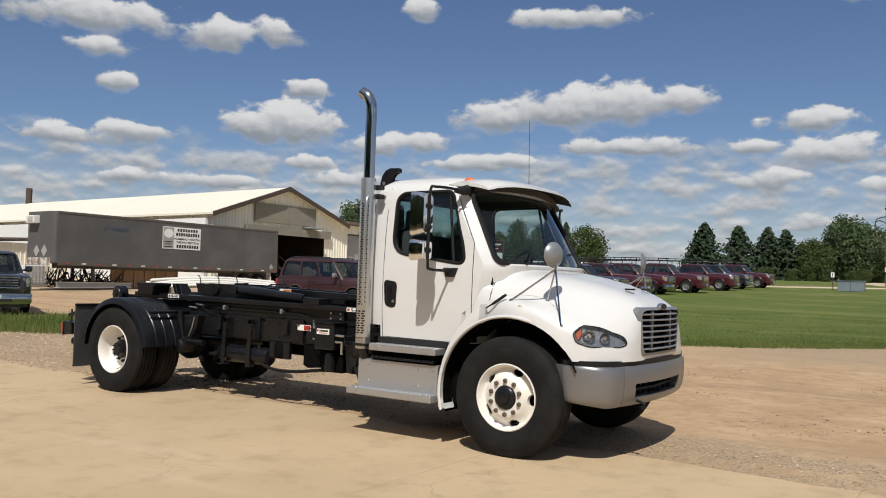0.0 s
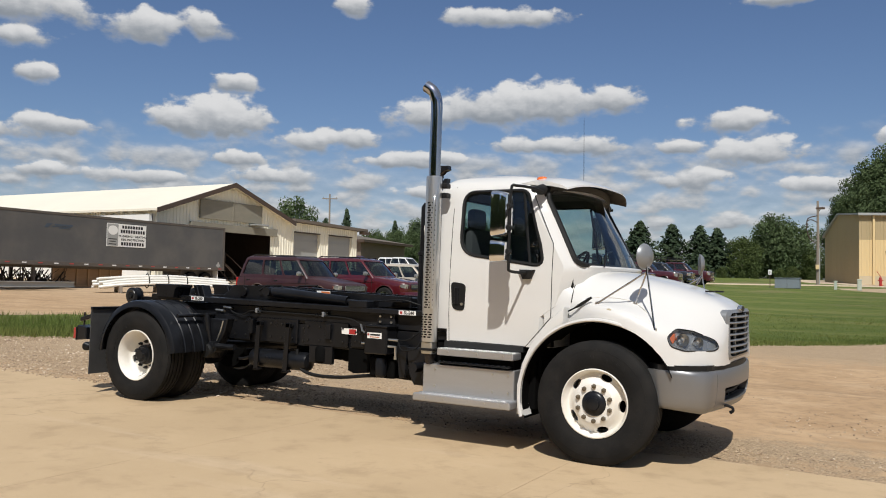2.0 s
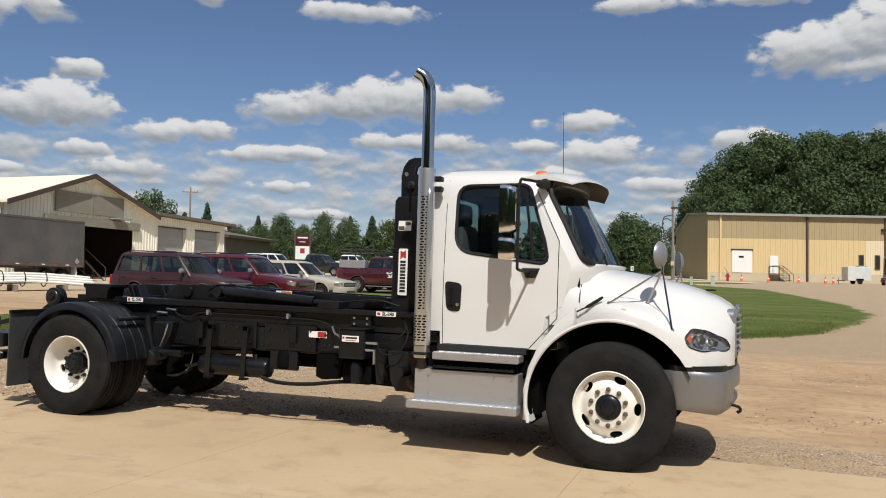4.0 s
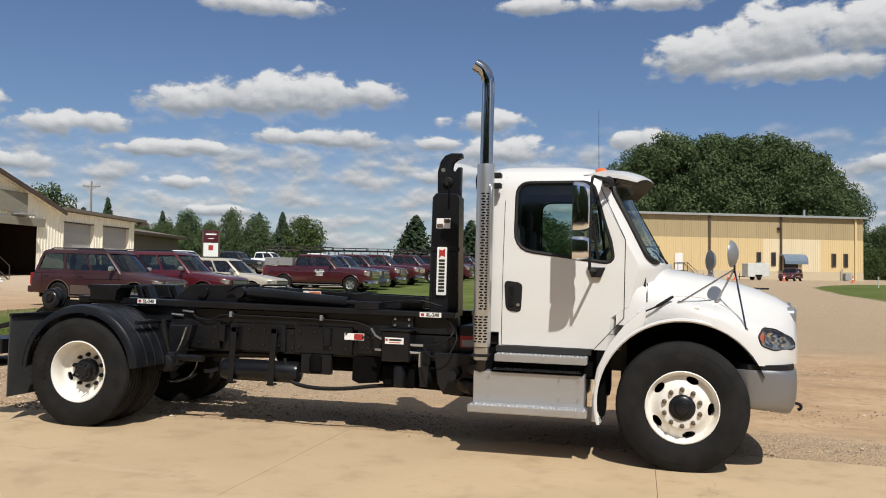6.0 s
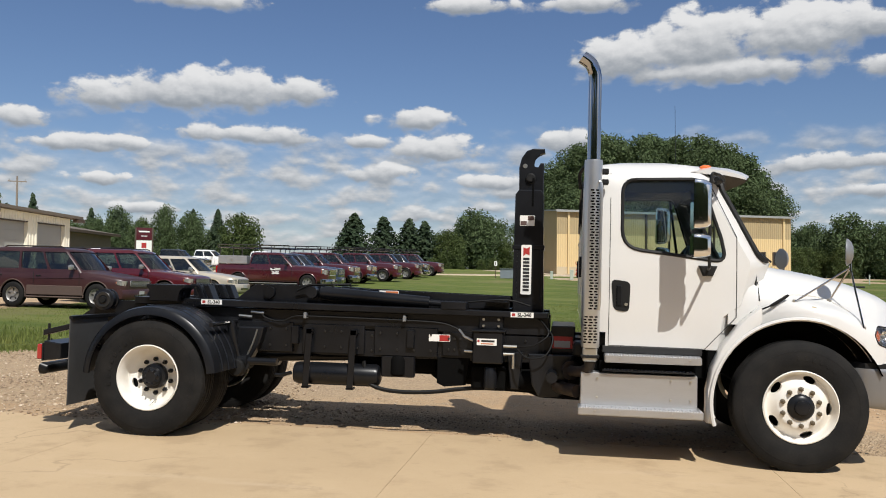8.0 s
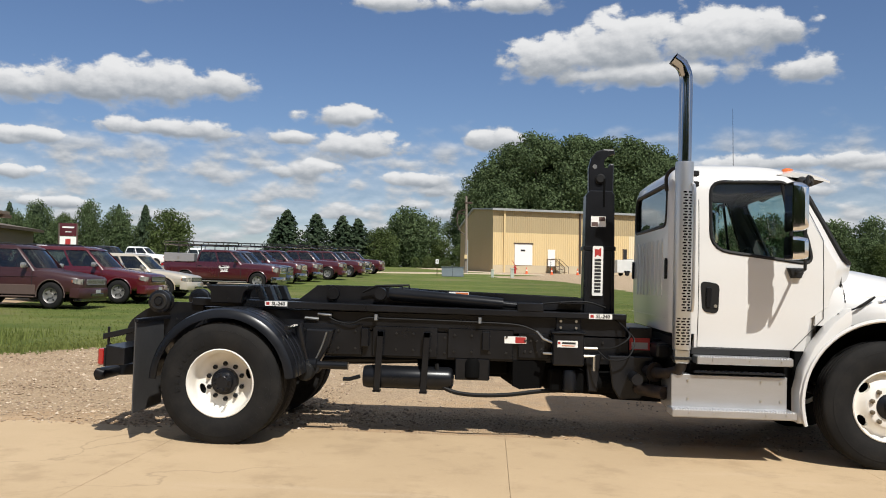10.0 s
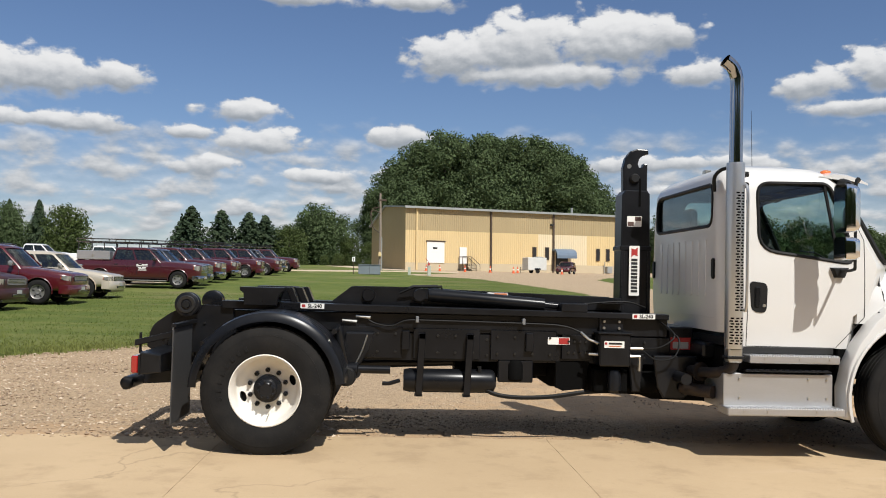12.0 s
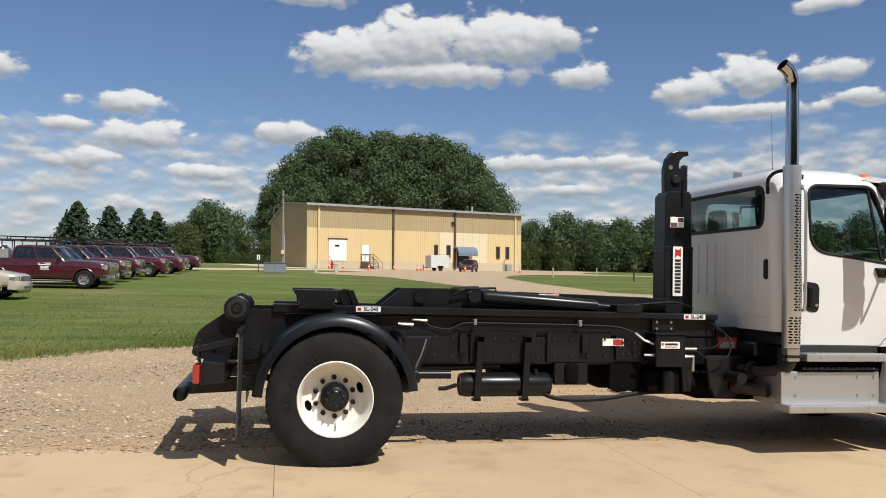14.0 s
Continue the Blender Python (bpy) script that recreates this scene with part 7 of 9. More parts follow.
        for k in range(4):
            z = 0.60 - 0.03 * k
            ln = 0.72 - 0.12 * k
            part("leaf_spring", prism([(-5.545 - ln, z + 0.03), (-5.545, z - 0.03), (-5.545 + ln, z + 0.03), (-5.545 + ln, z + 0.005), (-5.545, z - 0.055), (-5.545 - ln, z + 0.005)], *sorted((s * 0.42, s * 0.52))), M_BLACK, truck)
        # rear fenders: ribbed poly shells
        prof = []
        for y, r in ((0.60, 0.625), (0.62, 0.640), (0.72, 0.640), (0.73, 0.632), (0.75, 0.632), (0.76, 0.640), (0.86, 0.640), (0.87, 0.632), (0.89, 0.632), (0.90, 0.640), (1.00, 0.640), (1.01, 0.632), (1.03, 0.632), (1.04, 0.640), (1.12, 0.640), (1.165, 0.628), (1.185, 0.600), (1.19, 0.560), (1.17, 0.560), (1.16, 0.600), (1.12, 0.618), (0.62, 0.618)):
            prof.append((r, s * y))
        fen = lathe(prof, 36, closed=True, arc=radians(172), start=radians(6), m=Matrix.Translation((-5.545, 0, 0.505)))
        cap = part("rear_fender", fen, M_BLACK, truck, "black ribbed plastic rear fender", smooth=True)
        part("fender_arm", rod([(-5.02, s * 0.45, 0.99), (-5.02, s * 1.05, 0.985)], 0.022, 8), M_BLACK, truck)
        part("fender_arm", rod([(-6.10, s * 0.45, 0.90), (-6.10, s * 1.0, 0.86)], 0.022, 8), M_BLACK, truck)
        # mud flap
        y0, y1 = sorted((s * 0.58, s * 1.215))
        flap = part("mud_flap", box(-6.292, -6.282, y0, y1, 0.23, 1.02, 0.003), M_FLAP, truck, "stiff black rubber mud flap")
        part("flap_bar", box(-6.30, -6.265, y0 if s < 0 else 0.45, y1 if s > 0 else -0.45, 1.0, 1.035, 0.006), M_BLACK, truck)
        for k in range(4):
            yy = y0 + 0.08 + k * 0.16
            part("flap_bolt", lathe([(0, -0.01), (0.011, -0.01), (0.011, 0.012), (0, 0.012)], 6, m=Matrix.Translation((-6.30, yy, 0.985)) @ Matrix.Rotation(radians(90), 4, "Z")), M_STEEL, flap)
        # lamp bracket and tail lamp
        y0, y1 = sorted((s * 1.02, s * 1.20))
        tl = part("tail_lamp", box(-6.615, -6.555, y0, y1, 0.63, 0.77, 0.012), M_RED, truck, "red tail lamp")
        part("lamp_back", box(-6.555, -6.54, y0 - 0.01, y1 + 0.01, 0.62, 0.78, 0.003), M_BLACK, tl)
        y0, y1 = sorted((s * 0.47, s * 1.20))
        part("lamp_bracket", prism([(-6.545, 0.62), (-6.38, 0.64), (-6.38, 0.78), (-6.545, 0.80)], y0, y1, bevel=0.008), M_BLACK, truck, "black lamp bracket")
        part("upper_bracket", prism([(-6.62, 0.84), (-6.30, 0.92), (-6.30, 0.97), (-6.62, 0.89)], *sorted((s * 1.04, s * 1.10)), bevel=0.005), M_BLACK, truck)
        part("bracket_bolt", rod([(-6.58, s * 1.07, 0.78), (-6.58, s * 1.07, 0.95)], 0.012, 6), M_BLACK, truck)
    bar = rod([(-6.75, -0.90, 0.515), (-6.73, -0.90, 0.515), (-6.73, 0.90, 0.515), (-6.75, 0.90, 0.515)], 0.055, 16)
    part("underride_bar", bar, M_BLACK, truck, "black round underride bar", smooth=True)
    for s in (-1, 1):
        part("underride_arm", prism([(-6.72, 0.47), (-6.15, 0.50), (-6.15, 0.62), (-6.72, 0.57)], *sorted((s * 0.50, s * 0.58)), bevel=0.008), M_BLACK, truck)
        part("underride_post", prism([(-6.5, 0.55), (-6.38, 0.55), (-6.38, 0.9), (-6.5, 0.9)], *sorted((s * 0.47, s * 0.53)), bevel=0.006), M_BLACK, truck)
    hose([(-6.60, -1.0, 0.80), (-6.55, -0.9, 0.72), (-6.45, -0.8, 0.70), (-6.30, -0.7, 0.74)], 0.008)
    part("hitch_plate", box(-6.42, -6.38, -0.42, 0.42, 0.60, 0.98, 0.01), M_BLACK, truck)


M_ALU_DIM = surface("dull_stud_metal", (0.16, 0.16, 0.16), rough=0.5, metal=0.6)
M_STICK_DARK = surface("dark_sticker_field", (0.10, 0.06, 0.05), rough=0.5)
M_FLAP = surface("worn_rubber_flap", (0.055, 0.055, 0.056), rough=0.5, grain=15, vary=0.2, patch=3, patch_vary=0.3)
build_frame()


# ---- exhaust stack, steps and mirrors ----
def build_outer():
    sx, sy = -1.665, -1.09
    # heat guard: front shell with rows of slots
    shell = bmesh.new()
    prof = []
    for k in range(25):
        a = radians(-205 + 230 * k / 24)
        prof.append((math.cos(a), math.sin(a)))
    ring = lambda z, r: [(sx + r * c, sy + r * s, z) for c, s in prof] + [(sx + (r - 0.006) * c, sy + (r - 0.006) * s, z) for c, s in prof[::-1]]
    loft([ring(0.915, 0.074), ring(0.93, 0.076), ring(2.465, 0.076), ring(2.485, 0.074)], shell)
    guard = part("stack_guard", shell, M_GUARD, truck, "brushed steel heat guard with rows of slots", smooth=True)
    bm = bmesh.new()
    verts, faces = [], []
    def slot(z, a0, a1, h=0.010):
        k = len(verts)
        for a, zz in ((a0, z - h), ((a0 + a1) / 2, z - h), (a1, z - h), (a1, z + h), ((a0 + a1) / 2, z + h), (a0, z + h)):
            verts.append((sx + 0.0772 * math.cos(a), sy + 0.0772 * math.sin(a), zz))
        faces.extend([(k, k + 1, k + 4, k + 5), (k + 1, k + 2, k + 3, k + 4)])
    for i in range(43):
        z = 1.24 + i * 0.0235
        off = 0.18 if i % 2 else 0.0
        for a in (-95, -62):
            slot(z, radians(a - 11 + off * 40), radians(a + 11 + off * 40), 0.0065)
    for i in range(10):
        z = 0.96 + i * 0.0235
        off = 0.18 if i % 2 else 0.0
        for a in (-128, -95, -62):
            slot(z, radians(a - 11 + off * 40), radians(a + 11 + off * 40), 0.0065)
    data = bpy.data.meshes.new("perforation")
    data.from_pydata(verts, [], faces)
    data.materials.append(M_DARK)
    slots = new("perforation", data)
    slots.parent = guard
    tagged(slots, kind="stuff")
    pipe = curve_points([(sx, sy, 0.95), (sx, sy, 2.3), (sx, sy, 2.9), (sx, sy, 3.16), (sx - 0.012, sy - 0.005, 3.245), (sx - 0.045, sy - 0.01, 3.31), (sx - 0.112, sy - 0.02, 3.358)], 6)
    part("exhaust_pipe", rod(pipe, 0.056, 20, caps=False), M_STACK, truck, "tall chrome exhaust stack with a curved tip", smooth=True)
    part("stack_bore", rod(pipe[-14:], 0.051, 16, caps=False), M_DARK, truck, smooth=True)
    for z in (2.31, 2.40):
        part("stack_clamp", box(sx + 0.03, sx + 0.13, sy + 0.02, sy + 0.10, z - 0.025, z + 0.02, 0.008), M_BLACK_DULL, truck)
    part("grab_bar", rod(curve_points([(sx + 0.055, sy - 0.065, 2.30), (sx + 0.065, sy - 0.10, 2.24), (sx + 0.065, sy - 0.105, 1.9), (sx + 0.065, sy - 0.10, 1.30), (sx + 0.055, sy - 0.065, 1.24)], 5), 0.013, 8), M_GUARD, truck, "steel grab bar on the stack guard", smooth=True)
    part("roof_hose", rod(curve_points([(-1.765, -0.88, 2.26), (-1.775, -0.90, 2.38), (-1.74, -0.95, 2.44), (-1.69, -1.02, 2.455)], 5), 0.016, 10), M_BLACK_DULL, truck, "black rubber hose at the cab corner", smooth=True)
    # bracket and elbow below the guard
    part("stack_seat", box(sx - 0.06, sx + 0.06, sy - 0.055, sy + 0.055, 0.80, 0.92, 0.012), M_STEEL, truck)
    part("stack_band", box(sx - 0.075, sx + 0.075, sy - 0.065, sy + 0.065, 0.83, 0.855, 0.004), M_BLACK_DULL, truck)
    part("exhaust_elbow", rod(curve_points([(sx, sy, 0.90), (sx, sy + 0.02, 0.76), (sx - 0.06, sy + 0.14, 0.70), (sx - 0.14, sy + 0.32, 0.68), (sx - 0.2, sy + 0.5, 0.68)], 5), 0.046, 14), M_RUST, truck, "rust-tinted exhaust elbow", smooth=True)
    part("exhaust_canister", rod([(-1.95, -0.62, 0.52), (-1.92, -0.66, 0.52), (-1.76, -0.90, 0.52)], [0.04, 0.056, 0.056], 16), M_RUST, truck, smooth=True)
    part("elbow_flange", lathe([(0.0, -0.012), (0.085, -0.012), (0.085, 0.012), (0.0, 0.012)], 18, m=Matrix.Translation((sx - 0.15, sy + 0.35, 0.68)) @ Matrix.Rotation(radians(20), 4, "Z")), M_RUST, truck)
    # steps
    def tread(x0, x1, y0, y1, z, name, label):
        bm = box(x0, x1, y0, y1, z - 0.065, z, 0.008)
        ob = part(name, bm, M_ALU, truck, label)
        n = int((x1 - x0) / 0.035)
        tooth = part("tread_stud", lathe([(0.0, 0.007), (0.006, 0.006), (0.009, 0.0)], 8, m=Matrix.Translation((x0 + 0.03, y0 + 0.03, z)) @ Matrix.Rotation(radians(90), 4, "X")), M_ALU, ob)
        for k in range(1, n):
            again(tooth, Matrix.Translation((k * 0.035, 0, 0)))
            if k % 2:
                again(tooth, Matrix.Translation((k * 0.035, 0.045, 0)))
        bm = bmesh.new()
        for k in range(int((x1 - x0) / 0.022)):
            x = x0 + 0.012 + k * 0.022
            prism([(x, z - 0.004), (x + 0.011, z - 0.004), (x + 0.0055, z + 0.006)], y0 - 0.002, y0 + 0.012, bm)
        t = part("serrated_edge", bm, M_ALU, ob)
        tagged(t, kind="stuff")
        return ob
    tread(-1.755, -0.755, -1.215, -0.98, 0.435, "lower_step", "aluminium lower step with studded tread")
    tread(-1.545, -0.765, -1.15, -0.96, 0.865, "upper_step", "aluminium upper step")
    boxp = part("step_box", box(-1.735, -0.785, -1.062, -0.62, 0.40, 0.705, 0.006), M_ALU, truck, "aluminium battery box under the door")
    bolt_row([(x, -1.064, z) for x in (-1.60, -1.0, -0.84) for z in (0.50, 0.66)], boxp, mt=M_STEEL, r=0.011)
    bolt_row([(x, -1.2165, 0.41) for x in (-1.62, -1.42, -1.0, -0.84)], boxp, mt=M_STEEL, r=0.007)
    bolt_row([(x, -1.1515, 0.84) for x in (-1.42, -1.12, -0.86)], boxp, mt=M_STEEL, r=0.007)
    part("step_recess", box(-1.58, -0.80, -1.03, -0.62, 0.706, 0.80, 0.004), M_DARK, truck)
    grip = part("grip_plate", box(-1.56, -0.815, -1.10, -0.96, 0.722, 0.735, 0.003), M_BLACK, truck, "black perforated grip plate")
    st = part("grip_stud", lathe([(0.0, 0.010), (0.008, 0.009), (0.012, 0.0)], 8, m=Matrix.Translation((-1.54, -1.085, 0.735)) @ Matrix.Rotation(radians(90), 4, "X")), M_ALU_DIM, grip)
    for k in range(1, 26):
        again(st, Matrix.Translation((k * 0.028, 0.02 * (k % 2), 0)))
    part("door_sill", box(-1.56, -0.74, -0.985, -0.86, 0.868, 0.925, 0.004), M_INK, truck)
    # west-coast mirrors on tube arms, both sides
    for s in (-1, 1):
        tube = [(-0.585, s * 1.0, 2.325), (-0.62, s * 1.12, 2.345), (-0.70, s * 1.30, 2.35), (-0.745, s * 1.335, 2.32), (-0.75, s * 1.335, 2.0), (-0.75, s * 1.335, 1.66), (-0.745, s * 1.30, 1.60), (-0.71, s * 1.03, 1.59)]
        arm = part("mirror_arm", rod(curve_points(tube, 5), 0.013, 8), M_BLACK_DULL, truck, "black tubular mirror arm", smooth=True)
        part("arm_knuckle", rod([(-0.63, s * 0.90, 2.36), (-0.63, s * 0.99, 2.345), (-0.66, s * 1.06, 2.34)], [0.05, 0.042, 0.02], 10), M_BLACK_DULL, arm, smooth=True)
        part("arm_foot", prism([(-0.785, 1.62), (-0.635, 1.62), (-0.67, 1.535), (-0.75, 1.535)], *sorted((s * 0.985, s * 1.045)), bevel=0.012), M_BLACK_DULL, arm)
        for z in (2.17, 1.98, 1.77):
            part("arm_clamp", lathe([(0.0, -0.03), (0.026, -0.03), (0.026, 0.03), (0.0, 0.03)], 10, m=Matrix.Translation((-0.76, s * 1.335, z))), M_BLACK_DULL, arm)
        def head(z0, z1, y0, y1, depth, name, label):
            secs = []
            for t in np.linspace(0, 1, 7):
                x = -0.885 + depth * t
                k = math.sqrt(max(0.0, 1 - (t * 0.93) ** 2.6))
                cy, cz = (y0 + y1) / 2, (z0 + z1) / 2
                hy, hz = (y1 - y0) / 2 * (0.55 + 0.45 * k), (z1 - z0) / 2 * (0.72 + 0.28 * k)
                secs.append([(x, cy + a, cz + b) for a, b in round_outline([(-hy, -hz), (hy, -hz), (hy, hz), (-hy, hz)], 0.035, 4)])
            ob = part(name, loft(secs), M_CHROME, truck, label, smooth=True)
            part("mirror_glass", box(-0.892, -0.886, y0 + 0.012, y1 - 0.012, z0 + 0.015, z1 - 0.015), M_CHROME, ob)
            return ob
        y0, y1 = sorted((s * 1.245, s * 1.445))
        head(1.90, 2.30, y0, y1, 0.13, "mirror_head", "tall chrome mirror head")
        head(1.675, 1.865, y0, y1, 0.13, "convex_mirror", "small chrome convex mirror")
        # hood mirror on a tripod
        hub = Vector((0.395, s * 1.055, 1.63))
        disc = lathe([(0.0, -0.045), (0.05, -0.04), (0.09, -0.022), (0.108, 0.0), (0.112, 0.008), (0.10, 0.012), (0.0, 0.012)], 24, m=Matrix.Translation((0.375, s * 1.055, 1.755)) @ Matrix.Rotation(radians(90 + 20 * s), 4, "Z"))
        hm = part("hood_mirror", disc, M_GRILLE, truck, "round grey-backed hood mirror on a tripod", smooth=True)
        legs = [hub + Vector((0, 0, 0.13)), hub]
        part("mirror_post", rod([hub + Vector((0, 0, 0.13)), hub - Vector((0, 0, 0.03))], 0.010, 6), M_STACK, hm)
        for fx, fz in ((-0.03, 1.345), (0.27, 1.36), (0.485, 1.15)):
            fy = hood_side(fx, fz)
            part("tripod_leg", rod([hub, (fx, s * (fy + 0.012), fz)], 0.008, 6), M_STACK, hm)
            part("tripod_foot", lathe([(0.0, -0.014), (0.018, -0.014), (0.02, 0.012), (0.0, 0.012)], 8, m=Matrix.Translation((fx, s * fy, fz))), M_STEEL, hm)


build_outer()

# ---- parked vehicles ----
M_MAROON = surface("maroon_car_paint", (0.055, 0.006, 0.010), rough=0.28, vary=0.02, patch=0.8, patch_vary=0.08, coat=0.8)
M_MAROON_DUSTY = surface("dusty_maroon_paint", (0.034, 0.008, 0.010), rough=0.42, grain=6, vary=0.08, patch=0.7, patch_vary=0.2, coat=0.3, other=(0.042, 0.014, 0.014))
M_DUST = surface("road_dust_lower_body", (0.085, 0.056, 0.046), rough=0.8, grain=8, vary=0.1, patch=0.8, patch_vary=0.2)
M_RED_DEEP = surface("deep_red_car_paint", (0.078, 0.007, 0.011), rough=0.25, vary=0.02, patch=0.8, patch_vary=0.06, coat=0.9)
M_BEIGE = surface("champagne_car_paint", (0.52, 0.46, 0.37), rough=0.3, metal=0.2, vary=0.02, patch_vary=0.04, coat=0.7)
M_BEIGE_LOW = surface("tan_lower_cladding", (0.38, 0.30, 0.20), rough=0.45, vary=0.05)
M_NAVY = surface("navy_car_paint", (0.02, 0.03, 0.055), rough=0.28, vary=0.02, coat=0.8)
M_CARBLACK = surface("black_car_paint", (0.012, 0.013, 0.014), rough=0.25, vary=0.02, coat=0.9)
M_CARWHITE = surface("white_car_paint", (0.78, 0.78, 0.76), rough=0.3, vary=0.02, coat=0.7)
M_CARGLASS = glass("dark_car_glass", (0.22, 0.27, 0.25), shine=0.10)
M_RIM = surface("alloy_rim", (0.30, 0.29, 0.275), rough=0.42, metal=0.6, vary=0.08, patch=5, patch_vary=0.15)
M_HEADLAMP = surface("headlamp_glass", (0.40, 0.39, 0.36), rough=0.15, metal=0.6, vary=0.2, patch=14, patch_vary=0.4, coat=1.0)
M_PLATE = surface("number_plate", (0.42, 0.43, 0.42), rough=0.5)
M_CARCHROME = surface("dusty_bumper_chrome", (0.46, 0.46, 0.46), rough=0.16, metal=1.0, vary=0.06, patch=3, patch_vary=0.1)


def car_wheel(parent, x, y, r, width=0.24):
    s = -1 if y < 0 else 1
    m = Matrix.Translation((x, y, r)) @ Matrix.Rotation(0 if s < 0 else math.pi, 4, "Z")
    hw = width / 2
    rim = part("wheel", lathe([(0.0, -hw * 0.55), (r * 0.18, -hw * 0.62), (r * 0.22, -hw * 0.30), (r * 0.50, -hw * 0.40), (r * 0.56, -hw * 0.80), (r * 0.60, -hw * 0.9), (r * 0.60, hw), (0.0, hw)], 28, m=m), M_RIM, parent, "grey alloy wheel", smooth=True)
    part("tyre", lathe([(r * 0.58, -hw * 0.8), (r * 0.62, -hw * 0.95), (r * 0.82, -hw), (r * 0.93, -hw * 0.9), (r, -hw * 0.7), (r, hw * 0.7), (r * 0.93, hw * 0.9), (r * 0.62, hw * 0.95), (r * 0.58, hw * 0.8)], 32, m=m, closed=True), M_TYRE, rim, smooth=True)
    for k in range(5):
        a = 2 * math.pi * k / 5 + 0.3
        q = m @ Matrix.Rotation(-a, 4, "Y") @ Matrix.Translation((r * 0.38, -hw * 0.44, 0))
        part("rim_gap", box(-r * 0.10, r * 0.10, -0.012, 0.0, -r * 0.055, r * 0.055, 0.01, m=q), M_INK, rim)


def vehicle(name, label, paint, L, W, H, hood, belt, ws, roof_a, roof_b, back, axles, r, low=None, sill=0.42, pickup=False, box_end=None, grille_mt=None,
            category="car", chrome_bumper=False, headlamp=M_HEADLAMP, box_sides=True):
    """A parked car or pickup facing +x from the middle of its length, wheels on z = 0. ws: windscreen foot; roof_a..roof_b: roof; back: foot of the rear window."""
    car = thing(name, Matrix.Identity(4), label, category)
    f, b = L / 2, -L / 2
    w = W / 2

    def ring(x, hw, z0, z1):
        h = z1 - z0
        pts = [(hw * 0.90, z0), (hw * 0.965, z0 + 0.05), (hw * 0.99, z0 + 0.16 * h), (hw * 1.0, z0 + 0.40 * h), (hw * 0.998, z0 + 0.62 * h), (hw * 0.985, z0 + 0.80 * h),
               (hw * 0.955, z1 - 0.055), (hw * 0.89, z1 - 0.018), (hw * 0.60, z1 + 0.008), (hw * 0.25, z1 + 0.018)]
        return [(x, -y, z) for y, z in pts] + [(x, y, z) for y, z in pts[::-1]]
    deck = belt - 0.02
    tail = deck if not pickup else belt + 0.02
    drop = 0.02 if pickup else 0.07
    st = [(b, w * 0.88, sill + 0.12, tail - 0.14), (b + 0.03, w * 0.95, sill + 0.06, tail - 0.05), (b + 0.12, w * 0.985, sill + 0.02, tail - 0.01), (b + 0.5, w, sill, tail), (ws - 0.25, w, sill, deck), (ws - 0.02, w, sill, belt - 0.015), (ws + 0.14, w * 0.998, sill, hood + 0.015),
          (f - 0.75, w * 0.995, sill + 0.01, hood - 0.02 - drop * 0.5), (f - 0.38, w * 0.985, sill + 0.03, hood - 0.05 - drop), (f - 0.13, w * 0.945, sill + 0.06, hood - 0.085 - drop), (f - 0.035, w * 0.86, sill + 0.08, hood - 0.125 - drop), (f, w * 0.68, sill + 0.12, hood - 0.18 - drop)]
    cut = []
    for ax in axles:
        cut.append(lathe([(r * 1.17, -w * 1.2), (r * 1.17, w * 1.2)], 32, m=Matrix.Translation((ax, 0, r * 1.02))))
    if pickup:
        cut.append(box(b + 0.10, box_end - 0.06, -w * 0.86, w * 0.86, sill + 0.28, belt + 0.5))
    body = part("body", carve(loft([ring(*q) for q in st]), cut), paint, car, smooth=True)
    for ax in axles:
        part("wheel_well", lathe([(r * 1.16, -w * 0.93), (r * 1.16, w * 0.93)], 20, arc=math.pi, m=Matrix.Translation((ax, 0, r * 1.02))), M_DARK, car)
    part("underbody", box(b + 0.2, f - 0.25, -w * 0.72, w * 0.72, 0.28, sill + 0.25), M_DARK, car)
    for s in (-1, 1):
        part("side_crease", rod([(axles[1] + r * 1.3, s * w * 0.999, sill + (belt - sill) * 0.66), (0, s * w * 1.001, sill + (belt - sill) * 0.68), (axles[0] - r * 1.2, s * w * 0.999, sill + (belt - sill) * 0.70)], 0.010, 5), paint, car)
    # cabin: a painted shell with window openings, dark glass a finger's width inside
    gh_back = back
    span_z = H - belt
    front_x = lambda z: ws + (roof_a - ws) * (z - belt) / span_z
    rear_x = lambda z: gh_back + (roof_b - gh_back) * (z - belt) / span_z
    half_w = lambda z: w * float(np.interp((z - belt) / span_z, (-0.15, 0.0, 0.5, 0.86, 0.95, 1.0), (0.965, 0.955, 0.895, 0.825, 0.77, 0.66)))

    def cabin_ring(z, inset=0.0, out_z=None):
        hw = half_w(z) - inset
        x0, x1 = rear_x(z) + inset, front_x(z) - inset
        if z > belt + span_z * 0.9:
            x0, x1 = x0 + 0.10 * (z - belt - span_z * 0.9) / (span_z * 0.1), x1 - 0.16 * (z - belt - span_z * 0.9) / (span_z * 0.1)
        q = out_z if out_z is not None else z
        return [(x, y, q) for x, y in round_outline([(x0, -hw), (x1 - 0.10, -hw), (x1 + 0.05, -hw * 0.35), (x1 + 0.05, hw * 0.35), (x1 - 0.10, hw), (x0, hw)], [0.10, 0.12, 0.10, 0.10, 0.12, 0.10], 3)]
    levels = [belt - 0.08, belt + 0.02, belt + span_z * 0.5, belt + span_z * 0.80, belt + span_z * 0.90, belt + span_z * 0.96, H]
    z_lo, z_hi = belt + 0.035, H - span_z * 0.19
    tools = [loft([cabin_ring(min(z, H - 0.07), 0.045, z) for z in (belt - 0.2, belt + span_z * 0.5, belt + span_z * 0.80, H - 0.05)])]
    n = 2 if pickup or ws - gh_back < 2.6 else 3
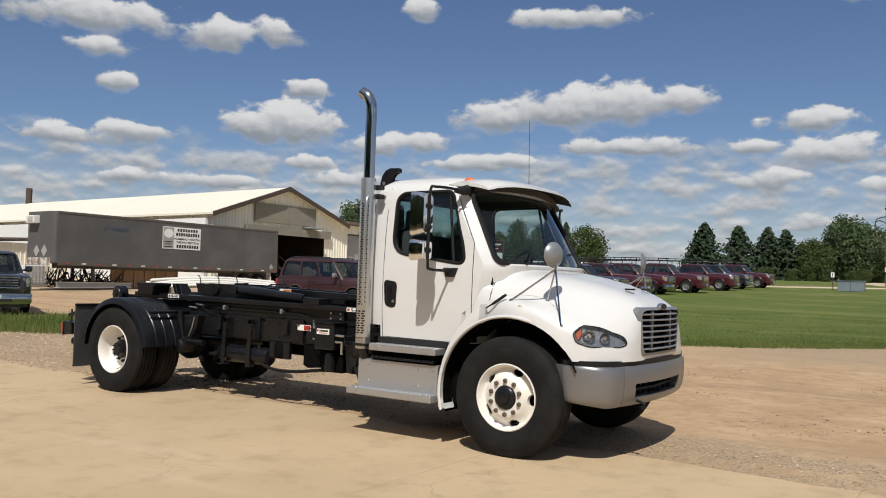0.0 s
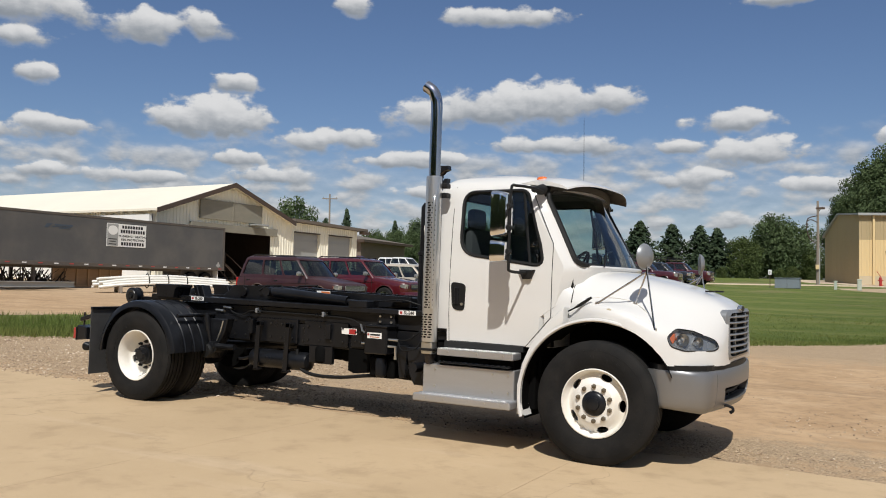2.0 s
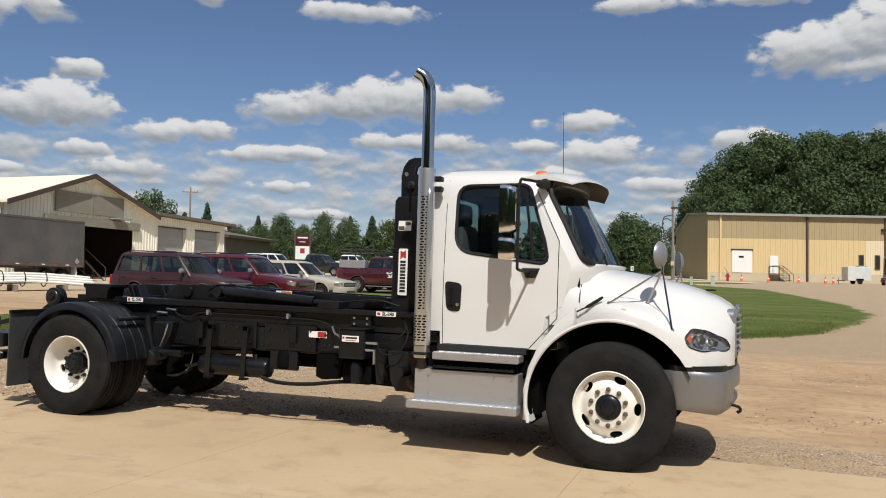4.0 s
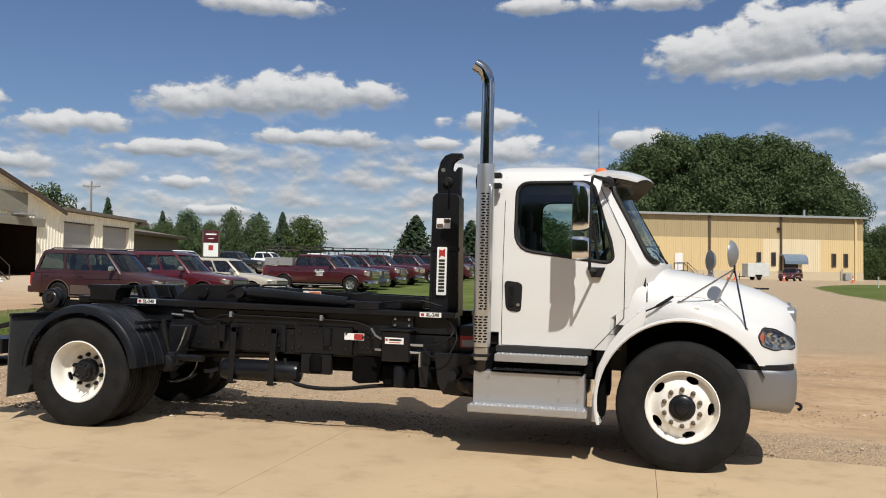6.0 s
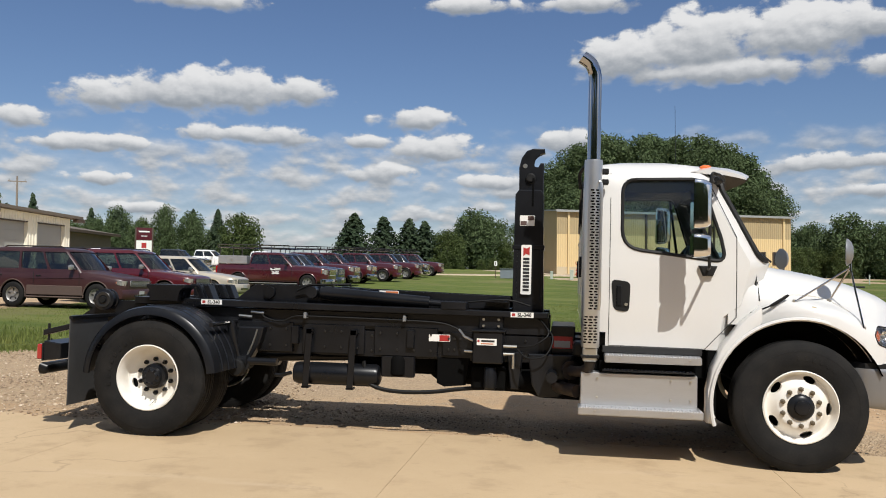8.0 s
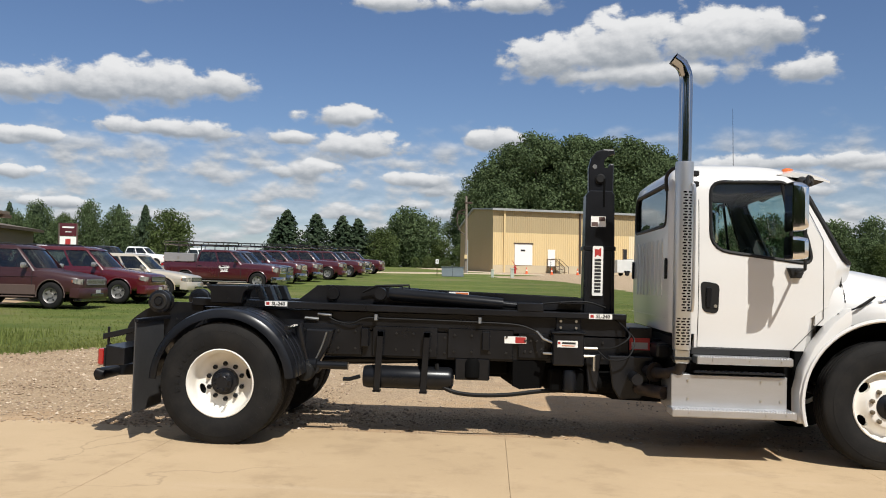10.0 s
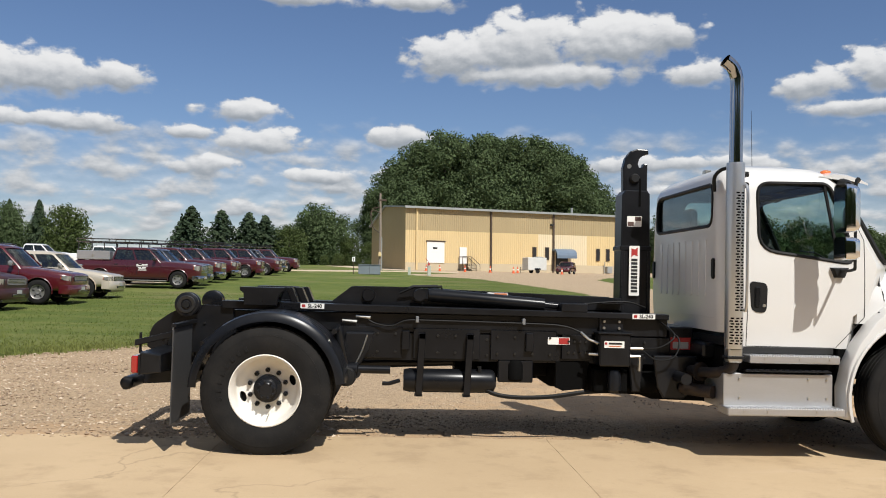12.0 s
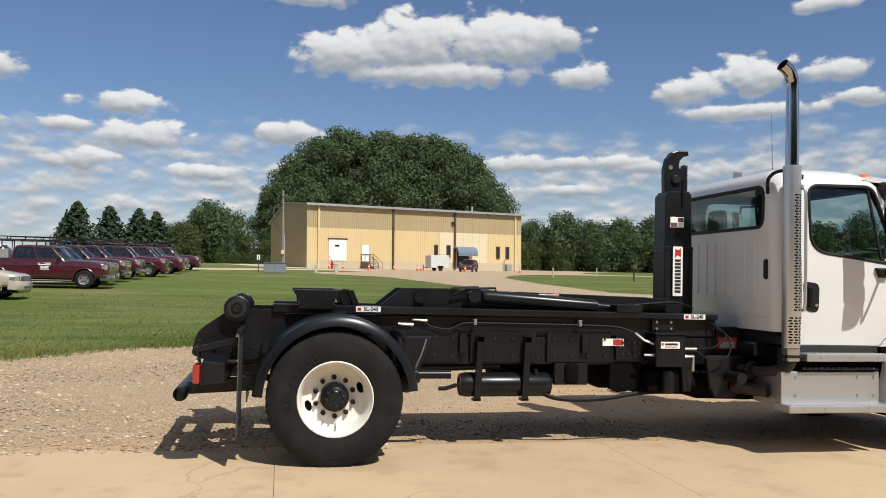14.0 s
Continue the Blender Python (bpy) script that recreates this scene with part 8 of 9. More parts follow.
    for k in range(n):
        def edge_x(z, u):
            x0, x1 = rear_x(z) + (0.16 if not pickup else 0.09), front_x(z) - 0.17
            return x0 + (x1 - x0) * u
        g0, g1 = (0.0 if k == 0 else 0.045 / (ws - gh_back)), (0.0 if k == n - 1 else 0.045 / (ws - gh_back))
        u0, u1 = k / n + g0, (k + 1) / n - g1
        pane = [(edge_x(z_lo, u0), z_lo), (edge_x(z_lo, u1), z_lo), (edge_x(z_hi, u1), z_hi), (edge_x(z_hi, u0), z_hi)]
        tools.append(prism(round_outline(pane, 0.05, 3), -w * 1.2, w * 1.2))
    yw0, yw1 = half_w(z_lo) - 0.09, half_w(z_hi) - 0.07
    mid = (ws + gh_back) / 2
    tools.append(prism(round_outline([(-yw0, z_lo - 0.01), (yw0, z_lo - 0.01), (yw1, z_hi + 0.02), (-yw1, z_hi + 0.02)], 0.06, 3), mid, ws + 0.5, axis="x"))
    tools.append(prism(round_outline([(-yw0 * 0.93, z_lo + 0.04), (yw0 * 0.93, z_lo + 0.04), (yw1 * 0.93, z_hi), (-yw1 * 0.93, z_hi)], 0.06, 3), gh_back - 0.5, mid, axis="x"))
    part("roof", carve(loft([cabin_ring(z) for z in levels]), tools), paint, car, "painted roof and window posts", smooth=True)
    part("window", loft([cabin_ring(z, 0.025) for z in (belt - 0.05, belt + span_z * 0.5, belt + span_z * 0.82, H - 0.10)]), M_CARGLASS, car, "dark tinted glass", smooth=True)
    part("seat", box((gh_back + ws) / 2 - 0.1, (gh_back + ws) / 2 + 0.12, -w * 0.7, w * 0.7, belt - 0.5, belt + 0.22, 0.05), M_SEAT, car)
    for s in (-1, 1):
        span = ws - gh_back
        head = box(ws - 0.40, ws - 0.27, *sorted((s * (w + 0.03), s * (w + 0.23))), belt + 0.01, belt + 0.19, 0.045, seg=2)
        rod([(ws - 0.32, s * w * 0.94, belt + 0.05), (ws - 0.33, s * (w + 0.08), belt + 0.08)], 0.03, 6, head)
        part("door_mirror", head, M_CARBLACK if pickup else M_HEADLAMP, car, smooth=True)
        seam_x = [gh_back + 0.35, ws - span * 0.5, ws - 0.12] if not pickup else [gh_back + 0.06, ws - span * 0.5, ws - 0.10]
        for x in seam_x:
            part("door_seam", box(x - 0.007, x + 0.007, s * w * 1.0 - 0.006, s * w * 1.0 + 0.004, sill + 0.16, belt - 0.06), M_INK, car)
        for x in seam_x[:2]:
            part("door_handle", box(x + 0.08, x + 0.26, s * w * 1.0 - 0.01, s * w * 1.0 + 0.025, belt - 0.20, belt - 0.16, 0.008), M_CARBLACK, car)
        lamp_line = ((f - 0.012, 0.70, 0.0, 0.0), (f - 0.03, 0.84, 0.0, 0.0), (f - 0.11, 0.935, 0.01, 0.0), (f - 0.20, 0.962, 0.03, 0.01), (f - 0.27, 0.978, 0.06, 0.03))
        z0, z1 = (hood - 0.42, hood - 0.17) if pickup else (hood - 0.34 - drop, hood - 0.175 - drop)
        hl = part("headlight", loft([[(x, s * (w * y + 0.008), z0 + a), (x, s * (w * y + 0.006), z1 - c), (x - 0.07, s * w * y * 0.93, z1 - c), (x - 0.07, s * w * y * 0.93, z0 + a)] for x, y, a, c in lamp_line]), headlamp, car, "clear headlamp", smooth=True)
        part("turn_lamp", box(f - 0.30, f - 0.255, *sorted((s * w * 0.94, s * w * 0.985)), z0 + 0.05, z1 - 0.03, 0.01), M_AMBER_DIM, hl)
        part("lamp_gap", box(f - 0.022, f - 0.006, *sorted((s * w * 0.745, s * w * 0.765)), z0, z1), M_INK, hl)
        part("tail_light", box(b - 0.01, b + 0.12, *sorted((s * w * 0.80, s * w * 0.965)), belt - 0.5, belt - 0.1, 0.02), M_RED, car)
        for ax in axles:
            car_wheel(car, ax, s * (w - 0.11), r)
            part("arch_trim", rod([(ax + r * 1.18 * math.cos(a), s * (w * 0.992), r * 1.02 + r * 1.18 * math.sin(a)) for a in np.linspace(radians(-8), radians(188), 15)], 0.022, 5), low or paint, car)
        if low:
            part("side_cladding", box(axles[1] + r * 1.25, axles[0] - r * 1.25, *sorted((s * w * 0.96, s * (w + 0.012))), sill - 0.02, sill + 0.30, 0.02), low, car, "paler dusty lower side")
        part("running_board", box(axles[1] + r * 1.3, axles[0] - r * 1.3, *sorted((s * w * 0.9, s * (w + 0.06))), sill - 0.10, sill - 0.05, 0.015), M_RIM if pickup else (low or M_CARBLACK), car)
    g0, g1 = (hood - 0.46, hood - 0.16) if pickup else (hood - 0.34 - drop, hood - 0.18 - drop)
    grille = part("grille", box(f - 0.10, f + 0.014, -w * 0.60, w * 0.60, g0, g1, 0.02), M_CARBLACK, car, "dark grille")
    for k in range(1, 4):
        z = g0 + (g1 - g0) * k / 4
        part("grille_bar", box(f + 0.010, f + 0.026, -w * 0.58, w * 0.58, z - 0.012, z + 0.012, 0.004), grille_mt or (M_CHROME if chrome_bumper else M_RIM), grille)
    rim = round_outline([(-w * 0.60, g0), (w * 0.60, g0), (w * 0.60, g1), (-w * 0.60, g1)], 0.04, 3)
    part("grille_rim", rod([(f + 0.014, y, z) for y, z in rim + rim[:1]], 0.014, 5), grille_mt or (M_CHROME if chrome_bumper else M_CARBLACK), grille)
    bmt = M_CARCHROME if chrome_bumper else paint
    lo, hi = sill - 0.10, sill + (0.20 if pickup else 0.22)
    part("bumper", loft([[(f - 0.34, y, z0), (x - 0.03, y, z0), (x, y, z0 + 0.06), (x, y, z1 - 0.04), (x - 0.03, y, z1), (f - 0.34, y, z1)] for y, x, z0, z1 in ((-w * 0.99, f - 0.22, lo + 0.04, hi), (-w * 0.95, f - 0.06, lo + 0.02, hi), (-w * 0.78, f + 0.05, lo, hi), (0, f + 0.10, lo, hi), (w * 0.78, f + 0.05, lo, hi), (w * 0.95, f - 0.06, lo + 0.02, hi), (w * 0.99, f - 0.22, lo + 0.04, hi))]), bmt, car, smooth=True)
    part("air_slot", box(f - 0.05, f + 0.105, -w * 0.42, w * 0.42, lo + 0.07, lo + 0.15, 0.01), M_CARBLACK, car)
    part("air_dam", box(f - 0.30, f - 0.02, -w * 0.85, w * 0.85, sill - 0.19, sill - 0.08, 0.02), M_CARBLACK, car)
    part("rear_bumper", box(b - 0.12, b + 0.1, -w * 0.95, w * 0.95, sill + 0.02, sill + 0.24, 0.03), bmt, car)
    part("number_plate", box(f + 0.10, f + 0.112, -0.15, 0.15, sill + 0.06, sill + 0.17), M_PLATE, car)
    return car


def park(ob, x, y, turn=0.0):
    """Stands a vehicle on the sloping ground with its nose at x."""
    L = ob["long"]
    ob.matrix_basis = Matrix.Translation((x - L / 2, y, height(x - L / 2, y) + 0.01)) @ Matrix.Rotation(radians(0.8), 4, "Y") @ Matrix.Rotation(turn, 4, "Z")
    return ob


def ladder_rack(car, w, H, x0, x1, mt):
    rack = part("ladder_rack", rod([(x0, -w * 0.9, H + 0.22), (x1, -w * 0.9, H + 0.22)], 0.03, 6), mt, car, "tubular steel ladder rack")
    part("rack_rail", rod([(x0, w * 0.9, H + 0.22), (x1, w * 0.9, H + 0.22)], 0.03, 6), mt, rack)
    part("rack_rail", rod([(x0, -w * 0.9, H + 0.36), (x1, -w * 0.9, H + 0.36)], 0.025, 6), mt, rack)
    n = 5
    for k in range(n + 1):
        x = x0 + (x1 - x0) * k / n
        part("rack_bar", rod([(x, -w * 0.9, H + 0.36), (x, -w * 0.9, H + 0.22), (x, w * 0.9, H + 0.22)], 0.025, 6), mt, rack)
    for x in (x0 + 0.1, (x0 + x1) / 2 - 0.6):
        for s in (-1, 1):
            part("rack_leg", rod([(x, s * w * 0.88, 1.1), (x, s * w * 0.9, H + 0.22)], 0.03, 6), mt, rack)


def build_vehicles():
    g = "vehicles parked in a row on the grass"
    suv = vehicle("suv", "dusty maroon full-size suv with dirt on its sides", M_MAROON_DUSTY, 5.2, 2.0, 1.93, 1.16, 1.20, 1.12, 0.42, -2.22, -2.45, (1.62, -1.42), 0.40, low=M_DUST, grille_mt=M_RIM)
    suv["long"] = 5.2
    park(suv, -15.55, 17.7)
    suv.matrix_basis = suv.matrix_basis @ Matrix.Diagonal((0.95, 1, 1, 1))
    suv2 = vehicle("suv", "shiny deep red full-size suv with roof rails", M_RED_DEEP, 5.13, 2.0, 1.95, 1.19, 1.22, 1.05, 0.30, -2.20, -2.42, (1.55, -1.40), 0.40)
    suv2["long"] = 5.13
    park(suv2, -15.2, 21.5)
    for s in (-1, 1):
        for c, z, L0, L1 in ((suv2, 1.99, -2.0, 0.1), (suv, 1.97, -2.0, 0.2)):
            part("roof_rail", rod([(L0, s * 0.66, z - 0.04), (L0 + 0.1, s * 0.66, z), (L1 - 0.1, s * 0.66, z), (L1, s * 0.66, z - 0.04)], 0.022, 6), M_CARBLACK, c)
    small = vehicle("suv", "champagne beige two-tone small suv", M_BEIGE, 4.75, 1.80, 1.72, 1.06, 1.09, 0.88, 0.18, -2.0, -2.22, (1.40, -1.38), 0.37, low=M_BEIGE_LOW, headlamp=M_HEADLAMP)
    small["long"] = 4.75
    park(small, -15.1, 25.2)
    truck_a = vehicle("pickup", "maroon crew-cab work pickup with chrome bumper", M_MAROON, 5.95, 2.03, 1.93, 1.27, 1.28, 1.20, 0.52, -1.05, -1.22, (1.95, -1.75), 0.41, pickup=True, box_end=-1.25, chrome_bumper=True, category="pickup truck")
    truck_a["long"] = 5.95
    ladder_rack(truck_a, 1.0, 1.93, -2.9, 0.9, M_CARBLACK)
    boxt = part("tool_box", box(-2.85, -1.30, -0.99, -0.55, 1.30, 1.72, 0.02), M_ALU, truck_a, "bright aluminium side tool box")
    part("box_latch", box(-2.15, -2.05, -1.0, -0.985, 1.42, 1.55, 0.004), M_STEEL, boxt)
    part("tool_box", box(-2.85, -1.30, 0.55, 0.99, 1.30, 1.72, 0.02), M_ALU, truck_a)
    deco = part("door_lettering", box(-0.02, 0.52, -1.022, -1.018, 1.02, 1.06), M_STICK_W, truck_a, "white lettering bars on the door")
    for x0, x1, z in ((-0.02, 0.10, 1.10), (0.14, 0.52, 1.11), (0.06, 0.20, 0.96), (0.24, 0.44, 0.96), (0.10, 0.42, 0.90), (0.06, 0.46, 0.84)):
        part("letter_bar", box(x0, x1, -1.022, -1.018, z - 0.018, z + 0.018), M_STICK_W, deco)
    park(truck_a, -13.85, 34.3)
    tagged(truck_a, group=g)
    for ob in (suv, suv2, small):
        tagged(ob, group=g)
    def more(src, x, y):
        ob = copy_thing(src, Matrix.Identity(4))
        ob["long"] = src["long"]
        return park(ob, x, y)
    more(truck_a, -14.35, 41.6)
    more(truck_a, -14.2, 45.6)
    navy = vehicle("pickup", "dark navy crew-cab pickup truck", M_NAVY, 5.8, 2.0, 1.88, 1.22, 1.24, 1.20, 0.55, -0.95, -1.12, (1.9, -1.7), 0.40, pickup=True, box_end=-1.15, category="pickup truck")
    navy["long"] = 5.8
    tagged(navy, group=g)
    park(navy, -14.3, 37.8)
    ram = vehicle("pickup", "maroon pickup with a black nose and silver wheels", M_MAROON, 5.9, 2.02, 1.94, 1.28, 1.27, 1.18, 0.52, -1.0, -1.18, (1.9, -1.75), 0.41, pickup=True, box_end=-1.2, category="pickup truck")
    ram["long"] = 5.9
    tagged(ram, group=g)
    rack = ladder_rack(ram, 1.0, 1.94, -2.8, 0.6, M_CARBLACK)
    part("door_lettering", box(-0.2, 0.75, -1.018, -1.014, 0.98, 1.08), M_STICK_W, ram, "white lettering bar on the door")
    park(ram, -13.4, 50.2)
    more(ram, -13.1, 57.0)
    dark = vehicle("pickup", "silver-fronted black pickup truck", M_CARBLACK, 5.8, 2.0, 1.9, 1.24, 1.25, 1.20, 0.55, -0.95, -1.12, (1.9, -1.7), 0.40, pickup=True, box_end=-1.15, chrome_bumper=True, category="pickup truck")
    dark["long"] = 5.8
    park(dark, -13.4, 62.6)
    tagged(dark, group=g)
    more(ram, -13.0, 68.2)
    # dark pickup at the edge of the lot, nose towards the yard
    lot = copy_thing(dark, Matrix.Identity(4))
    tagged(lot, "black pickup with a grey grille at the grass edge")
    lot.matrix_basis = Matrix.Translation((-22.9, 6.4, height(-22.9, 6.4) - 0.05)) @ Matrix.Rotation(radians(-22), 4, "Z")
    # white cars beyond the row
    white = vehicle("suv", "white suv parked by the road", M_CARWHITE, 4.9, 1.95, 1.85, 1.15, 1.17, 1.0, 0.3, -2.1, -2.3, (1.5, -1.4), 0.39)
    white["long"] = 4.9
    park(white, -40.5, 64.5)
    wp = vehicle("pickup", "white pickup parked by the road", M_CARWHITE, 5.8, 2.0, 1.9, 1.24, 1.25, 1.20, 0.55, -0.95, -1.12, (1.9, -1.7), 0.40, pickup=True, box_end=-1.15, category="pickup truck")
    wp["long"] = 5.8
    park(wp, -33.5, 70.0)
    more(wp, -38.0, 62.0)
    more(wp, -24.0, 60.0)
    blk = more(dark, -32.0, 60.0)
    more(suv2, -46.5, 66.0)
    # red car and white cargo trailer in front of the warehouse
    red = vehicle("car", "small red crossover parked at the warehouse", M_RED_DEEP, 4.5, 1.85, 1.66, 1.02, 1.04, 0.85, 0.2, -1.85, -2.1, (1.35, -1.3), 0.35)
    red.matrix_basis = Matrix.Translation((16.3, 93.0, height(16, 93))) @ Matrix.Rotation(radians(-115), 4, "Z") @ Matrix.Scale(0.9, 4)


build_vehicles()

# ---- trailer, stacks and small things in the yard ----
def build_trailer():
    o, u = Vector((-37.1, 17.4)), Vector((-0.006, 1.0)).normalized()
    ang = math.atan2(u.y, u.x)
    z0 = height(-36.5, 25)
    L, W, zb, zt = 16.1, 2.55, 2.13 - z0, 4.82 - z0
    tr = thing("semi_trailer", Matrix.Translation((o.x, o.y, z0)) @ Matrix.Rotation(ang, 4, "Z"), "faded grey box semi-trailer parked before the shop", "trailer")
    # x runs to the tail, -y is the visible flank
    r = 0.22
    outline = round_outline([(0, 0), (L, 0), (L, W), (0, W)], [r, 0.02, 0.02, r], 5)
    body = part("box_body", prism(outline, zb, zt, axis="z", bevel=0.03), M_TRAILER, tr, "faded grey trailer box")
    part("roof_rail", box(0.2, L, -0.02, 0.03, zt - 0.12, zt + 0.01, 0.01), M_TRAILER_RAIL, tr)
    part("bottom_rail", box(0.25, L, -0.025, 0.03, zb - 0.12, zb + 0.10, 0.01), M_TRAILER_RAIL, tr)
    for k in range(17):
        x = 0.8 + k * 0.93
        part("reflector", box(x - 0.13, x + 0.13, -0.03, -0.025, zb - 0.03, zb + 0.03), M_STICK_W if k % 2 else M_REFL, tr)
    part("corner_post", box(L - 0.16, L + 0.01, -0.02, 0.04, zb, zt, 0.01), M_TRAILER_RAIL, tr)
    # signs
    sg = part("sign_board", box(5.0, 7.0, -0.022, -0.004, zb + 1.12, zb + 2.30, 0.005), M_STICK_W, tr, "white painted company sign")
    sg.matrix_basis = Matrix.Translation((6.72, 0, zb + 1.07)) @ Matrix.Diagonal((1.395, 1, 1.10, 1)) @ Matrix.Translation((-5.0, 0, -zb - 1.12))
    part("sign_picture", box(5.02, 5.56, -0.026, -0.022, zb + 1.15, zb + 2.27), M_ODOOR, sg)
    part("sign_disc", lathe([(0.0, -0.004), (0.24, -0.004), (0.24, 0.0)], 24, m=Matrix.Translation((5.3, -0.026, zb + 1.95))), M_STICK_W, sg)
    for x0, x1, z, h in ((5.75, 6.85, zb + 2.15, 0.075), (5.68, 6.95, zb + 1.92, 0.085), (5.72, 6.92, zb + 1.28, 0.085)):
        n = max(5, int((x1 - x0) / 0.125))
        for k in range(n):
            xa = x0 + (x1 - x0) * k / n
            part("sign_bar", box(xa, xa + (x1 - x0) / n * 0.72, -0.026, -0.022, z - h, z + h), M_INK, sg)
    m = lambda x, z: facing(x, -0.0265, z, (1, 0, 0), (0, 0, 1))
    writing("sign_words", "PLUMBING \u2022 HEATING", 0.145, m(6.31, zb + 1.67), M_INK, sg, bold=0.004)
    writing("sign_words", "FIRE PROTECTION", 0.145, m(6.31, zb + 1.49), M_INK, sg, bold=0.004)
    for x0, x1, z in ((5.08, 5.5, zb + 1.50), (5.14, 5.44, zb + 1.38), (5.1, 5.48, zb + 1.24)):
        part("sign_bar", box(x0, x1, -0.028, -0.026, z - 0.025, z + 0.025), M_INK, sg)
    old = part("faded_mark", prism([(2.05, zb + 1.85), (2.16, zb + 2.08), (2.42, zb + 2.08), (2.30, zb + 2.0), (2.22, zb + 1.85)], -0.008, -0.003), M_FADED, tr, "faded blue mark and lettering bars")
    old.matrix_basis = Matrix.Translation((2.8, 0, 0)) @ Matrix.Diagonal((1.36, 1, 1, 1)) @ Matrix.Translation((-2.05, 0, 0))
    for x0, x1, z, h in ((2.5, 3.3, zb + 2.03, 0.05), (2.4, 3.25, zb + 1.93, 0.025), (2.7, 3.2, zb + 1.86, 0.02)):
        part("mark_bar", box(x0, x1, -0.008, -0.003, z - h, z + h), M_FADED, old)
    for x in (L - 0.55,):
        part("placard", prism([(x, zb + 0.45), (x + 0.2, zb + 0.2), (x, zb - 0.05 + 0.12), (x - 0.2, zb + 0.2)], -0.012, -0.004), M_ODOOR, tr)
    # nose: placards, air conditioner, flaking lower panel
    for y in (0.85, 1.55):
        part("placard", prism([(y, zb + 0.95), (y + 0.26, zb + 0.63), (y, zb + 0.31), (y - 0.26, zb + 0.63)], -0.02, -0.004, axis="x"), M_ODOOR, tr)
    ac = part("air_conditioner", box(-0.35, 0.0, 1.35, 2.1, zt - 0.62, zt - 0.22, 0.02), M_WHITE_WALL, tr, "white window air conditioner")
    for k in range(5):
        part("ac_louvre", box(-0.36, -0.35, 1.42, 1.9, zt - 0.56 + k * 0.06, zt - 0.53 + k * 0.06), M_ODOOR, ac)
    part("nose_panel", box(-0.012, 0.0, 0.3, 2.3, zb - 0.12, zb + 0.28), M_FLAKE, tr, "flaking white lower panel")
    # landing legs, tandem wheels, tail
    for y in (0.35, W - 0.35):
        leg = part("landing_leg", box(2.45, 2.6, y - 0.08, y + 0.08, 0.05, zb, 0.01), M_TRAILER_RAIL, tr)
        part("leg_foot", box(2.35, 2.7, y - 0.15, y + 0.15, 0.0, 0.06), M_TRAILER_RAIL, leg)
        for x in (L - 2.6, L - 1.35):
            wl = part("wheel", lathe([(0.0, -0.05), (0.24, -0.09), (0.28, -0.14), (0.28, 0.14), (0.0, 0.14)], 24, m=Matrix.Translation((x, y, 0.52))), M_RIM, tr, smooth=True)
            part("tyre", lathe([(0.28, -0.13), (0.42, -0.15), (0.5, -0.12), (0.52, -0.08), (0.52, 0.08), (0.5, 0.12), (0.42, 0.15), (0.28, 0.13)], 28, m=Matrix.Translation((x, y, 0.52)), closed=True), M_TYRE, wl, smooth=True)
        part("mud_flap", box(L - 0.5, L - 0.48, y - 0.3, y + 0.3, 0.25, zb - 0.1), M_STICK_W, tr)
    part("bogie", box(L - 3.3, L - 0.2, 0.5, W - 0.5, 0.7, zb - 0.05, 0.02), M_TRAILER_RAIL, tr)
    part("cross_member", box(0.4, L - 0.2, 0.6, 0.75, zb - 0.25, zb), M_TRAILER_RAIL, tr)
    # things below and beside the trailer, in its axes
    T = tr.matrix_basis
    def here(x, y, z=0.0):
        return T @ Matrix.Translation((x, y, z))
    crate = thing("lumber_crate", here(4.2, 0.8), "open crate of rough boards under the trailer", "crate")
    part("crate_back", box(0, 4.6, 0.35, 0.4, 0.1, 1.35), M_WOOD, crate)
    for k in range(7):
        part("crate_slat", box(k * 0.75, k * 0.75 + 0.10, 0.27, 0.35, 0.05, 1.38, 0.005), M_WOOD, crate)
    part("crate_floor", box(0, 4.6, 0.3, 1.4, 0.02, 0.12), M_WOOD, crate)
    ibc = thing("liquid_tote", here(-1.2, 0.5), "white plastic tote in a steel cage", "container")
    part("bottle", box(0.05, 1.15, 0.05, 1.0, 0.16, 1.12, 0.06, seg=2), M_TOTE, ibc)
    for k in range(7):
        part("cage_bar", rod([(0.03 + k * 0.19, 0.02, 0.14), (0.03 + k * 0.19, 0.02, 1.15)], 0.014, 5), M_STEEL, ibc)
    for k in range(6):
        part("cage_bar", rod([(0.0, 0.015, 0.15 + k * 0.2), (1.2, 0.015, 0.15 + k * 0.2)], 0.014, 5), M_STEEL, ibc)
    part("pallet", box(0, 1.2, 0, 1.05, 0.0, 0.14), M_WOOD_GREY, ibc)
    plain = thing("wall_panel", here(-3.6, 1.2), "white stacked wall panel leaning by the tote", "panel")
    for k in range(2):
        part("sheet", box(k * 1.35, k * 1.35 + 1.3, 0.0, 0.06, 0.05, 1.25, 0.01), M_WHITE_WALL, plain)
    scrap = thing("scrap_pile", here(0.5, 1.0), "tangle of rusty scrap iron and branches", "scrap")
    rng = random.Random(4)
    bm = bmesh.new()
    for _ in range(160):
        p = Vector((rng.uniform(0, 4.2), rng.uniform(-0.3, 1.6), rng.uniform(0.02, 0.25)))
        q = p + Vector((rng.uniform(-0.9, 0.9), rng.uniform(-0.5, 0.5), rng.uniform(0.0, 0.95)))
        rod([p, (p + q) / 2 + Vector((0, 0, rng.uniform(-0.1, 0.15))), q], rng.uniform(0.012, 0.04), 5, bm)
    tagged(part("scrap_bar", bm, M_RUST, scrap), kind="stuff")
